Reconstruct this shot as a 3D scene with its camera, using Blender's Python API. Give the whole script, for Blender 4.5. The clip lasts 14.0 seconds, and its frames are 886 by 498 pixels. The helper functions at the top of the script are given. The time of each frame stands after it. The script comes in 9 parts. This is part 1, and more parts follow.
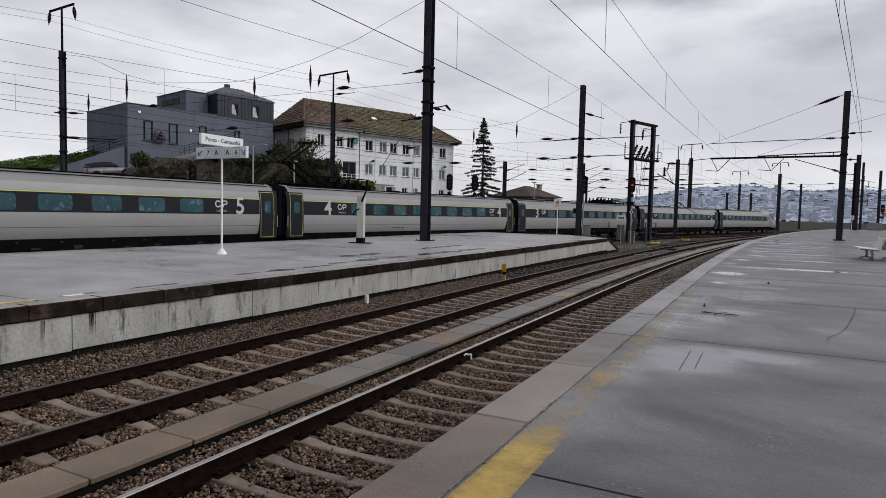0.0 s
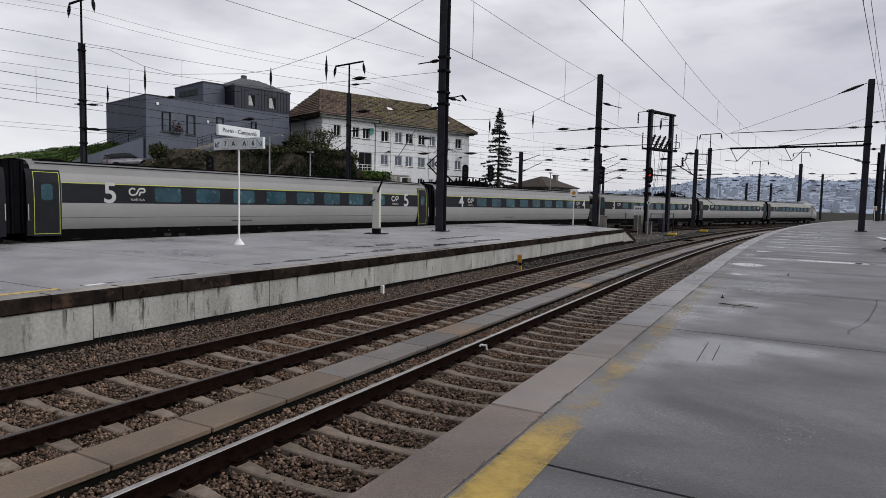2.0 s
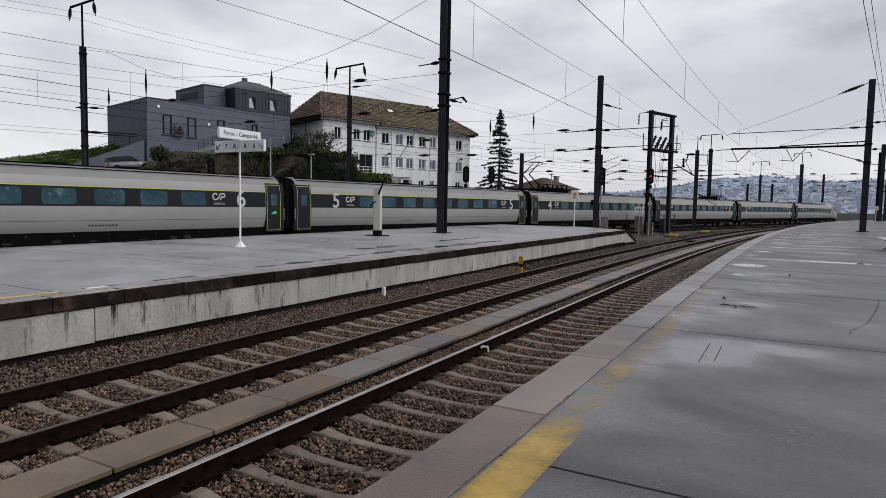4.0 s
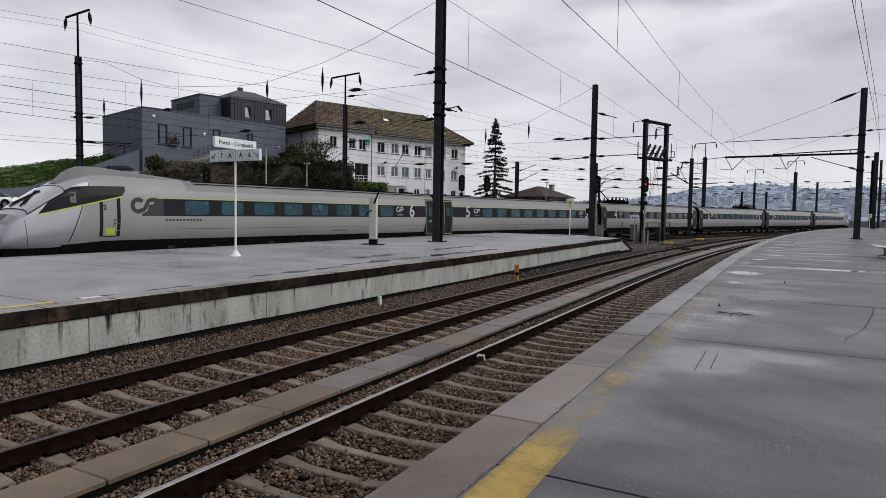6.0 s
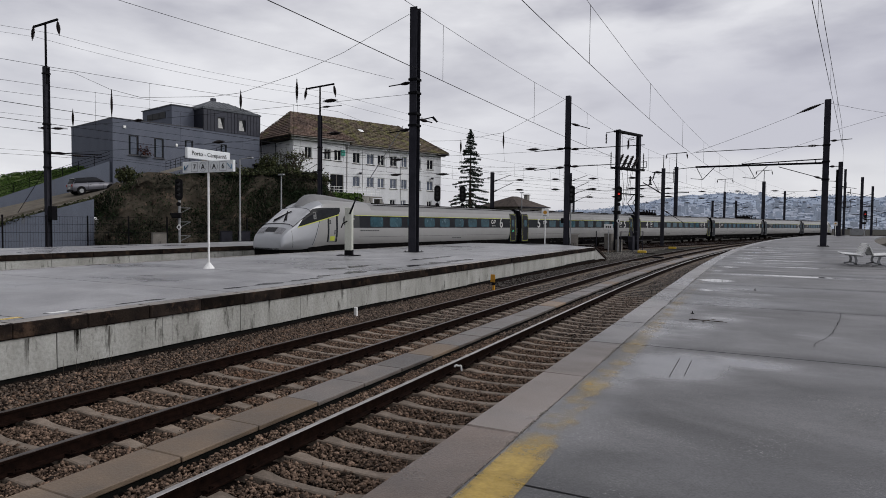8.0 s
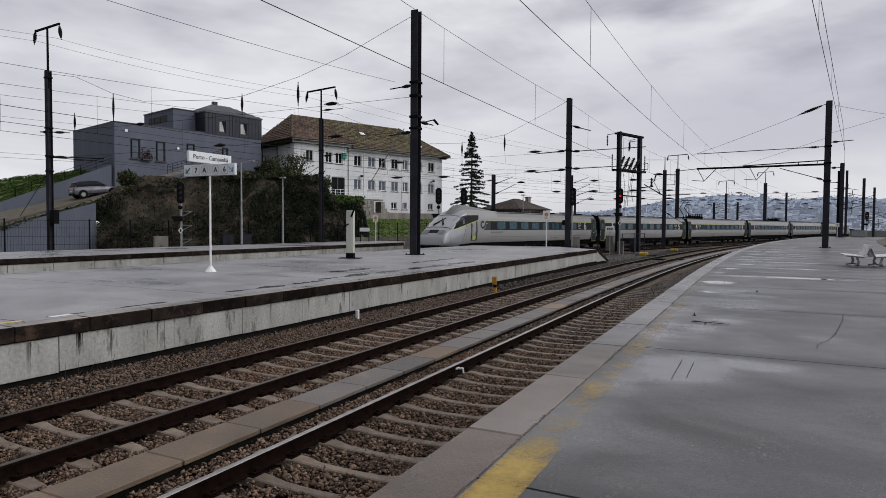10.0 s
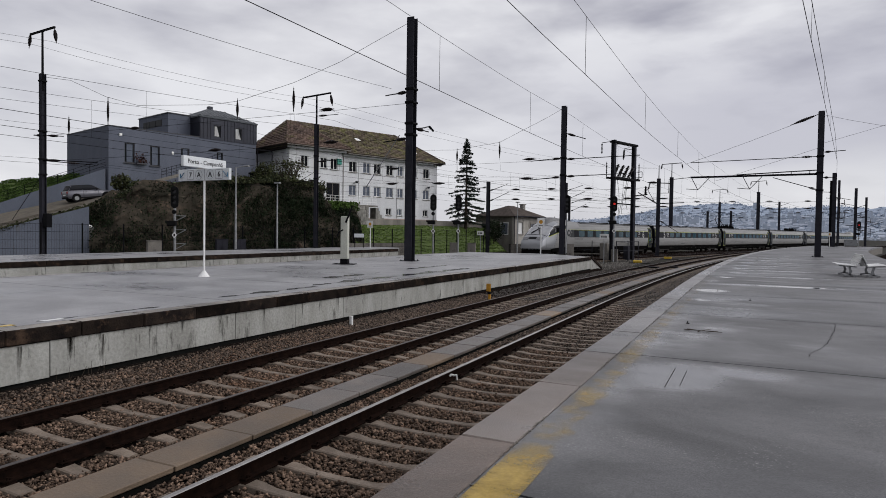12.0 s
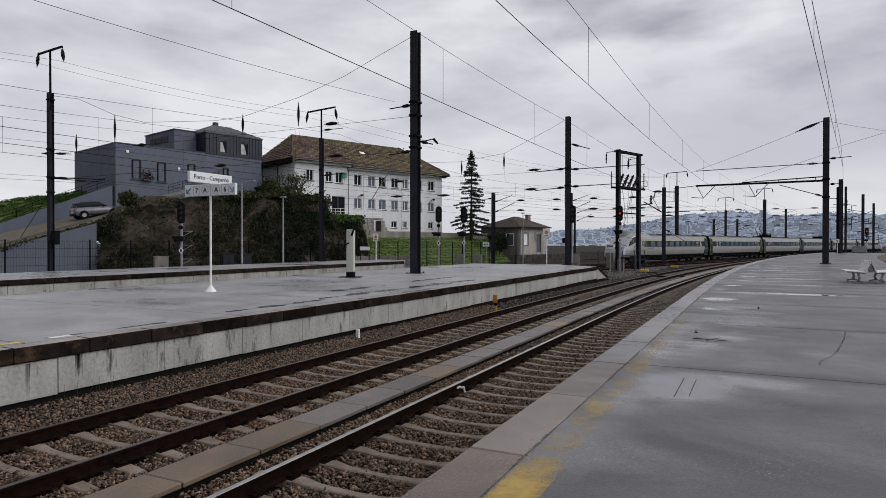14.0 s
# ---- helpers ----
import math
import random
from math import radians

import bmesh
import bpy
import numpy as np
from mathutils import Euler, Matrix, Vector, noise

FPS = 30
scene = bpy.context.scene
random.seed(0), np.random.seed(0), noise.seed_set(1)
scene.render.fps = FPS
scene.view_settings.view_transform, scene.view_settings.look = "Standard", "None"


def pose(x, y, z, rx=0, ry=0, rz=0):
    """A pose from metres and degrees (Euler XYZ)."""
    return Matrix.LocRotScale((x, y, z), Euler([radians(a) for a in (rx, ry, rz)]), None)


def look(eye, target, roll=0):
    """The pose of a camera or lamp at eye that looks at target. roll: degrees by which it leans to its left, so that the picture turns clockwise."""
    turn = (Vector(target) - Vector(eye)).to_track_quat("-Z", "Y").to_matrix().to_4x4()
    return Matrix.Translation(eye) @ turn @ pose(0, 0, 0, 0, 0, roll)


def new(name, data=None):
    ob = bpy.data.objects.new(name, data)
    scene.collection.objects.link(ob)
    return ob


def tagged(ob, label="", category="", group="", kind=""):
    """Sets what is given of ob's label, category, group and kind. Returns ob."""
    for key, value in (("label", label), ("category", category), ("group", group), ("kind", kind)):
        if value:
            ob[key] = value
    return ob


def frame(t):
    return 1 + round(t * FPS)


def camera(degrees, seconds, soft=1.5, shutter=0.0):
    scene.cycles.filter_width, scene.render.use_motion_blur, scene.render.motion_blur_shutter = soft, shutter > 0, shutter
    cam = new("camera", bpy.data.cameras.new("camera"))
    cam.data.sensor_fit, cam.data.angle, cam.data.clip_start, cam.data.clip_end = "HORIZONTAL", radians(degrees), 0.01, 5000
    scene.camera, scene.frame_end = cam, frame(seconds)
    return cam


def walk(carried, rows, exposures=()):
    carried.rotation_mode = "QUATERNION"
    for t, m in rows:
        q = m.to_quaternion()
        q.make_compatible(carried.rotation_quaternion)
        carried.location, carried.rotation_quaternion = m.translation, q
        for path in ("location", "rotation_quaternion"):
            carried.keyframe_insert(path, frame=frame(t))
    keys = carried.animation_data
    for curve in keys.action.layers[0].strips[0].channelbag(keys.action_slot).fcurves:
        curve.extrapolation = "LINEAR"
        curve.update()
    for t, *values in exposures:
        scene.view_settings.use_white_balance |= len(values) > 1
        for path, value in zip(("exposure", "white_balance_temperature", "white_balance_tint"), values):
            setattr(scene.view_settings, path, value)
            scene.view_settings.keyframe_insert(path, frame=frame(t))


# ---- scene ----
EYE = Vector((0.0, 0.0, 2.48))     # z = 0 is the top of the rails, the platforms are at 0.9
AIM = [                            # seconds, turn to the left from +y, tilt up, lean: degrees
    (0.0, 27.298, -3.400, 1.302),
    (0.5, 27.568, -3.528, 1.386),
    (1.0, 27.967, -3.733, 1.215),
    (1.5, 28.555, -3.969, 1.289),
    (2.0, 28.690, -4.274, 1.293),
    (2.5, 28.622, -4.503, 1.463),
    (3.0, 28.633, -4.447, 1.390),
    (5.5, 28.900, -3.476, 0.730),
    (6.0, 28.429, -3.335, 0.925),
    (6.5, 27.742, -3.028, 0.705),
    (7.0, 26.837, -2.769, 0.757),
    (7.5, 26.489, -2.602, 0.740),
    (8.0, 26.283, -2.369, 0.570),
    (10.5, 26.431, -2.069, 0.397),
    (11.0, 26.333, -1.945, 0.529),
    (11.5, 26.085, -1.733, 0.740),
    (12.0, 25.918, -1.546, 0.816),
    (12.5, 25.872, -1.417, 0.636),
    (13.0, 25.671, -1.229, 0.477),
    (13.5, 26.019, -0.858, 0.242),
    (14.0, 26.446, -0.479, 0.045),
]


def aim(yaw, pitch, roll):
    y, p = radians(yaw), radians(pitch)
    ahead = Vector((-math.sin(y) * math.cos(p), math.cos(y) * math.cos(p), math.sin(p)))
    return look(EYE, EYE + ahead * 10, roll)


cam = camera(69.98, 14.0, soft=0.88)
walk(cam, [(t, aim(a, b, c)) for t, a, b, c in AIM], [(0.0, 0.01), (6.5, 0.0), (8.0, -0.08), (14.0, -0.08)])

# ---- light: an overcast sky, the veiled sun to the right ----
SUN_EL, SUN_AZ = radians(32), radians(74)      # azimuth from +y towards +x


def make_sky():
    world = bpy.data.worlds.new("overcast_sky")
    scene.world = world
    world.use_nodes = True
    nt = world.node_tree
    nt.nodes.clear()
    N = nt.nodes.new
    out, bg = N("ShaderNodeOutputWorld"), N("ShaderNodeBackground")
    sky = N("ShaderNodeTexSky")
    sky.sky_type, sky.sun_disc = "NISHITA", False
    sky.sun_elevation, sky.sun_rotation = SUN_EL, SUN_AZ
    dim = N("ShaderNodeMix")
    dim.data_type, dim.blend_type = "RGBA", "MULTIPLY"
    dim.inputs[0].default_value = 1.0
    dim.inputs[7].default_value = (0.10, 0.10, 0.10, 1)
    nt.links.new(sky.outputs[0], dim.inputs[6])
    tc, mp = N("ShaderNodeTexCoord"), N("ShaderNodeMapping")
    mp.inputs["Scale"].default_value = (1.0, 1.0, 3.2)
    nt.links.new(tc.outputs["Generated"], mp.inputs["Vector"])
    big, fine = N("ShaderNodeTexNoise"), N("ShaderNodeTexNoise")
    big.inputs["Scale"].default_value, big.inputs["Detail"].default_value = 1.7, 5
    big.inputs["Roughness"].default_value, big.inputs["Distortion"].default_value = 0.5, 0.4
    fine.inputs["Scale"].default_value, fine.inputs["Detail"].default_value = 5.0, 6
    for n in (big, fine):
        nt.links.new(mp.outputs[0], n.inputs["Vector"])
    mixn = N("ShaderNodeMix")
    mixn.inputs[0].default_value = 0.38
    nt.links.new(big.outputs[0], mixn.inputs[2])
    nt.links.new(fine.outputs[0], mixn.inputs[3])
    ramp = N("ShaderNodeValToRGB")
    ramp.color_ramp.elements[0].position, ramp.color_ramp.elements[1].position = 0.41, 0.59
    ramp.color_ramp.elements[0].color = (0.505, 0.503, 0.565, 1)
    ramp.color_ramp.elements[1].color = (0.87, 0.868, 0.905, 1)
    nt.links.new(mixn.outputs[0], ramp.inputs[0])
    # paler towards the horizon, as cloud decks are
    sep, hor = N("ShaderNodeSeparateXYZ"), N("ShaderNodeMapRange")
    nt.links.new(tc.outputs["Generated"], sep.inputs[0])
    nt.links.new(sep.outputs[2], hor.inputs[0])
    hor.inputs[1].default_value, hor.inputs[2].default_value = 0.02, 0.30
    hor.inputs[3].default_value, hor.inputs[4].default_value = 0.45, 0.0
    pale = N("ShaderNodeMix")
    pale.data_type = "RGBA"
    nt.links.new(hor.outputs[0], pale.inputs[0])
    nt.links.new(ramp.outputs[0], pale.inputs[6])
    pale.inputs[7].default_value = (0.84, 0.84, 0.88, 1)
    mix = N("ShaderNodeMix")
    mix.data_type = "RGBA"
    mix.inputs[0].default_value = 0.93
    nt.links.new(dim.outputs[2], mix.inputs[6])
    nt.links.new(pale.outputs[2], mix.inputs[7])
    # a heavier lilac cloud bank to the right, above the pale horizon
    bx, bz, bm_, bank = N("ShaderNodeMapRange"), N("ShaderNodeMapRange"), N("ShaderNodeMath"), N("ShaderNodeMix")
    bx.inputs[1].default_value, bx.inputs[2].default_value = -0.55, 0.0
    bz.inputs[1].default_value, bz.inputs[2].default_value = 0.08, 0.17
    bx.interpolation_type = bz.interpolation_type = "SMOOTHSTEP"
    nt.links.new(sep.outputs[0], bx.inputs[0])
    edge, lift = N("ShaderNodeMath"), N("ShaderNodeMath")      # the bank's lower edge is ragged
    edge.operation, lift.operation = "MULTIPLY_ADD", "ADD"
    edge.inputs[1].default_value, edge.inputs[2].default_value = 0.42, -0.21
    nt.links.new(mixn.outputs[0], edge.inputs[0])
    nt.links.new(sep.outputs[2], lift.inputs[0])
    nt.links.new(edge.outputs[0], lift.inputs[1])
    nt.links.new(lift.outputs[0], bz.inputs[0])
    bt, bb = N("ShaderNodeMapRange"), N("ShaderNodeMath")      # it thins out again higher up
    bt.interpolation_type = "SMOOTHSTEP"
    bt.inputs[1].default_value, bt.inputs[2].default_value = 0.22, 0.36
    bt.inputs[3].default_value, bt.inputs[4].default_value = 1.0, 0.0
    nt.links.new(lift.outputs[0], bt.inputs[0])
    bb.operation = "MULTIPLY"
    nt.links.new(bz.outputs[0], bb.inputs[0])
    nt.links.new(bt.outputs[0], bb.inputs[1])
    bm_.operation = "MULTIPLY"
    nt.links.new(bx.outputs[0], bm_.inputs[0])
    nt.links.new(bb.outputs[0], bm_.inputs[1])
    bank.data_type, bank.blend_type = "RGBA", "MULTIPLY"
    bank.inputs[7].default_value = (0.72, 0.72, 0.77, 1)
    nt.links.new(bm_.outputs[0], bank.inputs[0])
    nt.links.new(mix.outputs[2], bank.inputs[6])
    # the cloud is lighter round the veiled sun
    dot, near = N("ShaderNodeVectorMath"), N("ShaderNodeMapRange")
    dot.operation = "DOT_PRODUCT"
    nt.links.new(tc.outputs["Generated"], dot.inputs[0])
    dot.inputs[1].default_value = (math.sin(SUN_AZ) * math.cos(SUN_EL), math.cos(SUN_AZ) * math.cos(SUN_EL), math.sin(SUN_EL))
    near.interpolation_type = "SMOOTHSTEP"
    near.inputs[1].default_value, near.inputs[2].default_value = 0.5, 1.0
    near.inputs[3].default_value, near.inputs[4].default_value = 1.0, 2.4
    nt.links.new(dot.outputs["Value"], near.inputs[0])
    nt.links.new(near.outputs[0], bg.inputs[1])
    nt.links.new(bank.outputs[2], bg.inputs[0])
    nt.links.new(bg.outputs[0], out.inputs[0])


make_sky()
sun = new("sun", bpy.data.lights.new("sun", "SUN"))
sun.data.energy, sun.data.angle, sun.data.color = 1.35, radians(35), (1.0, 0.97, 0.92)
sun.matrix_world = look((0, 0, 60), Vector((0, 0, 60)) - Vector((math.sin(SUN_AZ) * math.cos(SUN_EL), math.cos(SUN_AZ) * math.cos(SUN_EL), math.sin(SUN_EL))))
scene.view_settings.exposure = 0.0


# ---- materials ----
def surf(name, a, b=None, scale=2.0, rough=0.6, rough_b=None, bump=0.0, bscale=40.0, metal=0.0, spots=None, world=True, streak=0.0, island=0.0, spec=None, coat=0.0, grain=0.35):
    """A surface of two colours in blotches with grain, roughness between rough and rough_b and a fine relief.
    spots: (colour, size, amount) of stains with an outline of their own; streak: stretch of the stains along z; island: how far pieces of one mesh differ."""
    m = bpy.data.materials.new(name)
    m.use_nodes = True
    nt = m.node_tree
    p = nt.nodes["Principled BSDF"]
    N, lk = nt.nodes.new, nt.links.new
    b = b or tuple(c * 0.75 for c in a)
    if world:
        pos = N("ShaderNodeNewGeometry").outputs["Position"]
    else:
        pos = N("ShaderNodeTexCoord").outputs["Object"]
    n1, n2 = N("ShaderNodeTexNoise"), N("ShaderNodeTexNoise")
    n1.inputs["Scale"].default_value, n1.inputs["Detail"].default_value, n1.inputs["Roughness"].default_value = scale, 6, 0.62
    n2.inputs["Scale"].default_value, n2.inputs["Detail"].default_value = bscale, 4
    src = pos
    if streak:
        mp = N("ShaderNodeMapping")
        mp.inputs["Scale"].default_value = (1, 1, 1 / streak)
        lk(pos, mp.inputs[0])
        src = mp.outputs[0]
    lk(src, n1.inputs["Vector"])
    lk(pos, n2.inputs["Vector"])
    r = N("ShaderNodeMapRange")
    r.inputs[1].default_value, r.inputs[2].default_value = 0.34, 0.66
    lk(n1.outputs[0], r.inputs[0])
    mx = N("ShaderNodeMix")
    mx.data_type = "RGBA"
    lk(r.outputs[0], mx.inputs[0])
    mx.inputs[6].default_value, mx.inputs[7].default_value = (*a, 1), (*b, 1)
    col = mx.outputs[2]
    g = N("ShaderNodeMix")
    g.data_type, g.blend_type = "RGBA", "OVERLAY"
    g.inputs[0].default_value = grain
    lk(col, g.inputs[6])
    lk(n2.outputs[0], g.inputs[7])
    col = g.outputs[2]
    if spots:
        sc, size, amount = spots
        n3, r3, m3 = N("ShaderNodeTexNoise"), N("ShaderNodeMapRange"), N("ShaderNodeMix")
        n3.inputs["Scale"].default_value, n3.inputs["Detail"].default_value, n3.inputs["Roughness"].default_value = 1 / size, 8, 0.7
        lk(src, n3.inputs["Vector"])
        r3.inputs[1].default_value, r3.inputs[2].default_value = 0.62 - 0.2 * amount, 0.72 - 0.15 * amount
        r3.inputs[4].default_value = 0.85
        lk(n3.outputs[0], r3.inputs[0])
        m3.data_type = "RGBA"
        lk(r3.outputs[0], m3.inputs[0])
        lk(col, m3.inputs[6])
        m3.inputs[7].default_value = (*sc, 1)
        col = m3.outputs[2]
    if island:
        rnd = N("ShaderNodeObjectInfo").outputs["Random"] if island < 0 else N("ShaderNodeNewGeometry").outputs["Random Per Island"]
        hv, mr = N("ShaderNodeHueSaturation"), N("ShaderNodeMapRange")
        k = abs(island)
        mr.inputs[3].default_value, mr.inputs[4].default_value = 1 - k, 1 + k
        lk(rnd, mr.inputs[0])
        lk(mr.outputs[0], hv.inputs["Value"])
        lk(col, hv.inputs["Color"])
        col = hv.outputs[0]
    lk(col, p.inputs["Base Color"])
    if rough_b is None:
        p.inputs["Roughness"].default_value = rough
    else:
        rr = N("ShaderNodeMapRange")
        rr.inputs[1].default_value, rr.inputs[2].default_value = 0.4, 0.6
        rr.inputs[3].default_value, rr.inputs[4].default_value = rough, rough_b
        lk(n1.outputs[0], rr.inputs[0])
        lk(rr.outputs[0], p.inputs["Roughness"])
    p.inputs["Metallic"].default_value = metal
    p.inputs["Specular IOR Level"].default_value = (0.05 if rough > 0.55 else 0.3) if spec is None else spec
    p.inputs["Coat Weight"].default_value = coat
    if bump:
        bp = N("ShaderNodeBump")
        bp.inputs["Strength"].default_value, bp.inputs["Distance"].default_value = bump, 0.02
        lk(n2.outputs[0], bp.inputs["Height"])
        lk(bp.outputs[0], p.inputs["Normal"])
    return m


def glow(name, colour, strength):
    m = bpy.data.materials.new(name)
    m.use_nodes = True
    p = m.node_tree.nodes["Principled BSDF"]
    p.inputs["Base Color"].default_value = (*colour, 1)
    p.inputs["Emission Color"].default_value = (*colour, 1)
    p.inputs["Emission Strength"].default_value = strength
    return m


def wet_paving(name, a, b, puddle=0.5, dry=0.36, wet_rough=0.09, patch=(0.62, 1.42)):
    """Smooth cast concrete after rain: damp patches, thin sheets of water, pale flecks of grit and painted-in glints.
    """
    m = bpy.data.materials.new(name)
    m.use_nodes = True
    nt = m.node_tree
    p = nt.nodes["Principled BSDF"]
    N, lk = nt.nodes.new, nt.links.new
    pos = N("ShaderNodeNewGeometry").outputs["Position"]
    mp = N("ShaderNodeMapping")
    mp.inputs["Scale"].default_value = (0.55, 1.0, 1.0)
    lk(pos, mp.inputs[0])
    nb, nm, nf = (N("ShaderNodeTexNoise") for _ in range(3))
    for n, s, d in ((nb, 0.34, 4), (nm, 1.6, 7), (nf, 95.0, 3)):
        n.inputs["Scale"].default_value, n.inputs["Detail"].default_value = s, d
        lk(mp.outputs[0] if n is not nf else pos, n.inputs["Vector"])
    wet = N("ShaderNodeMapRange")
    wet.inputs[1].default_value, wet.inputs[2].default_value = 0.60 - 0.22 * puddle, 0.70 - 0.18 * puddle
    film_at, film_n, film_r = N("ShaderNodeAttribute"), N("ShaderNodeMath"), N("ShaderNodeMapRange")
    film_at.attribute_name = "film"              # where rain stands; its rim follows the unevenness
    film_n.operation = "MULTIPLY_ADD"
    film_n.inputs[1].default_value = 0.9
    film_r.interpolation_type = "SMOOTHSTEP"
    film_r.inputs[1].default_value, film_r.inputs[2].default_value = 0.58, 1.25
    add = N("ShaderNodeMix")
    add.inputs[0].default_value = 0.35
    lk(nb.outputs[0], add.inputs[2])
    lk(nm.outputs[0], add.inputs[3])
    lk(add.outputs[0], wet.inputs[0])
    lk(nm.outputs[0], film_n.inputs[0])
    lk(film_at.outputs["Fac"], film_n.inputs[2])
    lk(film_n.outputs[0], film_r.inputs[0])
    mx, gr = N("ShaderNodeMix"), N("ShaderNodeMix")
    mx.data_type = gr.data_type = "RGBA"
    mx.inputs[6].default_value, mx.inputs[7].default_value = (*a, 1), (*b, 1)
    lk(wet.outputs[0], mx.inputs[0])
    gr.blend_type = "OVERLAY"
    gr.inputs[0].default_value = 0.8
    lk(mx.outputs[2], gr.inputs[6])
    lk(nf.outputs[0], gr.inputs[7])
    bl = N("ShaderNodeMix")
    bl.data_type, bl.blend_type = "RGBA", "OVERLAY"
    bl.inputs[0].default_value = 0.5
    lk(gr.outputs[2], bl.inputs[6])
    lk(nm.outputs[0], bl.inputs[7])
    # pale drifts of grit with glints put into the colour, and broad dark and light patches
    ng, nd, gm, dm, mu, gx = N("ShaderNodeTexNoise"), N("ShaderNodeTexNoise"), N("ShaderNodeMapRange"), N("ShaderNodeMapRange"), N("ShaderNodeMath"), N("ShaderNodeMix")
    ng.inputs["Scale"].default_value, ng.inputs["Detail"].default_value = 75.0, 2
    nd.inputs["Scale"].default_value, nd.inputs["Detail"].default_value = 1.3, 4
    lk(pos, ng.inputs["Vector"])
    lk(pos, nd.inputs["Vector"])
    gm.inputs[1].default_value, gm.inputs[2].default_value = 0.63, 0.69
    dm.inputs[1].default_value, dm.inputs[2].default_value = 0.46, 0.70
    lk(ng.outputs[0], gm.inputs[0])
    lk(nd.outputs[0], dm.inputs[0])
    mu.operation = "MULTIPLY"
    lk(gm.outputs[0], mu.inputs[0])
    lk(dm.outputs[0], mu.inputs[1])
    gx.data_type = "RGBA"
    lk(mu.outputs[0], gx.inputs[0])
    gx.inputs[7].default_value = (0.32, 0.32, 0.31, 1)
    np_, pm, px = N("ShaderNodeTexNoise"), N("ShaderNodeMapRange"), N("ShaderNodeMix")
    np_.inputs["Scale"].default_value, np_.inputs["Detail"].default_value, np_.inputs["Distortion"].default_value = 0.55, 7, 0.6
    np_.inputs["Roughness"].default_value = 0.6
    lk(pos, np_.inputs["Vector"])
    pm.inputs[1].default_value, pm.inputs[2].default_value, pm.inputs[3].default_value, pm.inputs[4].default_value = 0.34, 0.66, *patch
    lk(np_.outputs[0], pm.inputs[0])
    px.data_type, px.blend_type = "RGBA", "MULTIPLY"
    px.inputs[0].default_value = 1.0
    lk(bl.outputs[2], px.inputs[6])
    lk(pm.outputs[0], px.inputs[7])
    at, dn, dj, dx = N("ShaderNodeAttribute"), N("ShaderNodeMath"), N("ShaderNodeMapRange"), N("ShaderNodeMix")
    at.attribute_name = "damp"
    dn.operation = "MULTIPLY_ADD"
    lk(np_.outputs[0], dn.inputs[0])
    dn.inputs[1].default_value = 1.6
    lk(at.outputs["Fac"], dn.inputs[2])
    dj.inputs[1].default_value, dj.inputs[2].default_value, dj.inputs[4].default_value = 1.15, 1.75, 0.62
    lk(dn.outputs[0], dj.inputs[0])
    dx.data_type = "RGBA"
    lk(dj.outputs[0], dx.inputs[0])
    lk(px.outputs[2], dx.inputs[6])
    dx.inputs[7].default_value = (b[0] * 0.4, b[1] * 0.4, b[2] * 0.4, 1)
    lk(dx.outputs[2], gx.inputs[6])
    lk(gx.outputs[2], p.inputs["Base Color"])
    rr = N("ShaderNodeMapRange")
    rr.inputs[3].default_value, rr.inputs[4].default_value = dry, wet_rough
    lk(wet.outputs[0], rr.inputs[0])
    r2, ra = N("ShaderNodeMapRange"), N("ShaderNodeMath")
    r2.inputs[1].default_value, r2.inputs[2].default_value, r2.inputs[3].default_value, r2.inputs[4].default_value = 0.35, 0.65, -0.08, 0.10
    lk(nm.outputs[0], r2.inputs[0])
    lk(rr.outputs[0], ra.inputs[0])
    lk(r2.outputs[0], ra.inputs[1])
    fr = N("ShaderNodeMix")
    lk(film_r.outputs[0], fr.inputs[0])
    lk(ra.outputs[0], fr.inputs[2])
    fr.inputs[3].default_value = 0.035
    lk(fr.outputs[0], p.inputs["Roughness"])
    bp, inv = N("ShaderNodeBump"), N("ShaderNodeMapRange")
    bp.inputs["Distance"].default_value = 0.006
    inv.inputs[3].default_value, inv.inputs[4].default_value = 0.55, 0.02
    lk(film_r.outputs[0], inv.inputs[0])
    lk(inv.outputs[0], bp.inputs["Strength"])
    lk(nf.outputs[0], bp.inputs["Height"])
    lk(bp.outputs[0], p.inputs["Normal"])
    p.inputs["Specular IOR Level"].default_value = 0.34
    return m


PAVING = wet_paving("wet_paving", (0.097, 0.096, 0.098), (0.063, 0.063, 0.066), 0.50, 0.56, 0.30)
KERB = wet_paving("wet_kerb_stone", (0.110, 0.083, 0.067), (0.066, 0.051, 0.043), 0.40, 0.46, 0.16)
# greyer and paler with distance: grazing sky sheen put into the kerb colour
KERB_MID = wet_paving("half_sheen_kerb_stone", (0.136, 0.113, 0.099), (0.086, 0.073, 0.066), 0.5, 0.40, 0.17)
KERB_FAR = wet_paving("sheen_grey_kerb_stone", (0.146, 0.138, 0.135), (0.094, 0.090, 0.090), 0.6, 0.36, 0.17)
PAVING_B = wet_paving("damp_paving", (0.232, 0.231, 0.236), (0.142, 0.142, 0.149), 0.55, 0.50, 0.21, (0.80, 1.18))
COPING = surf("brown_black_coping", (0.020, 0.015, 0.012), (0.006, 0.005, 0.005), 3.0, 0.85, None, 0.6, 30, spots=((0.055, 0.036, 0.025), 0.3, 0.4), island=-0.45, spec=0.02)
WALL_WHITE = surf("whitewashed_concrete", (0.318, 0.319, 0.298), (0.205, 0.203, 0.186), 1.3, 0.85, None, 0.5, 18, spots=((0.028, 0.025, 0.021), 0.22, 0.26), streak=4.0, island=-0.05, spec=0.05)
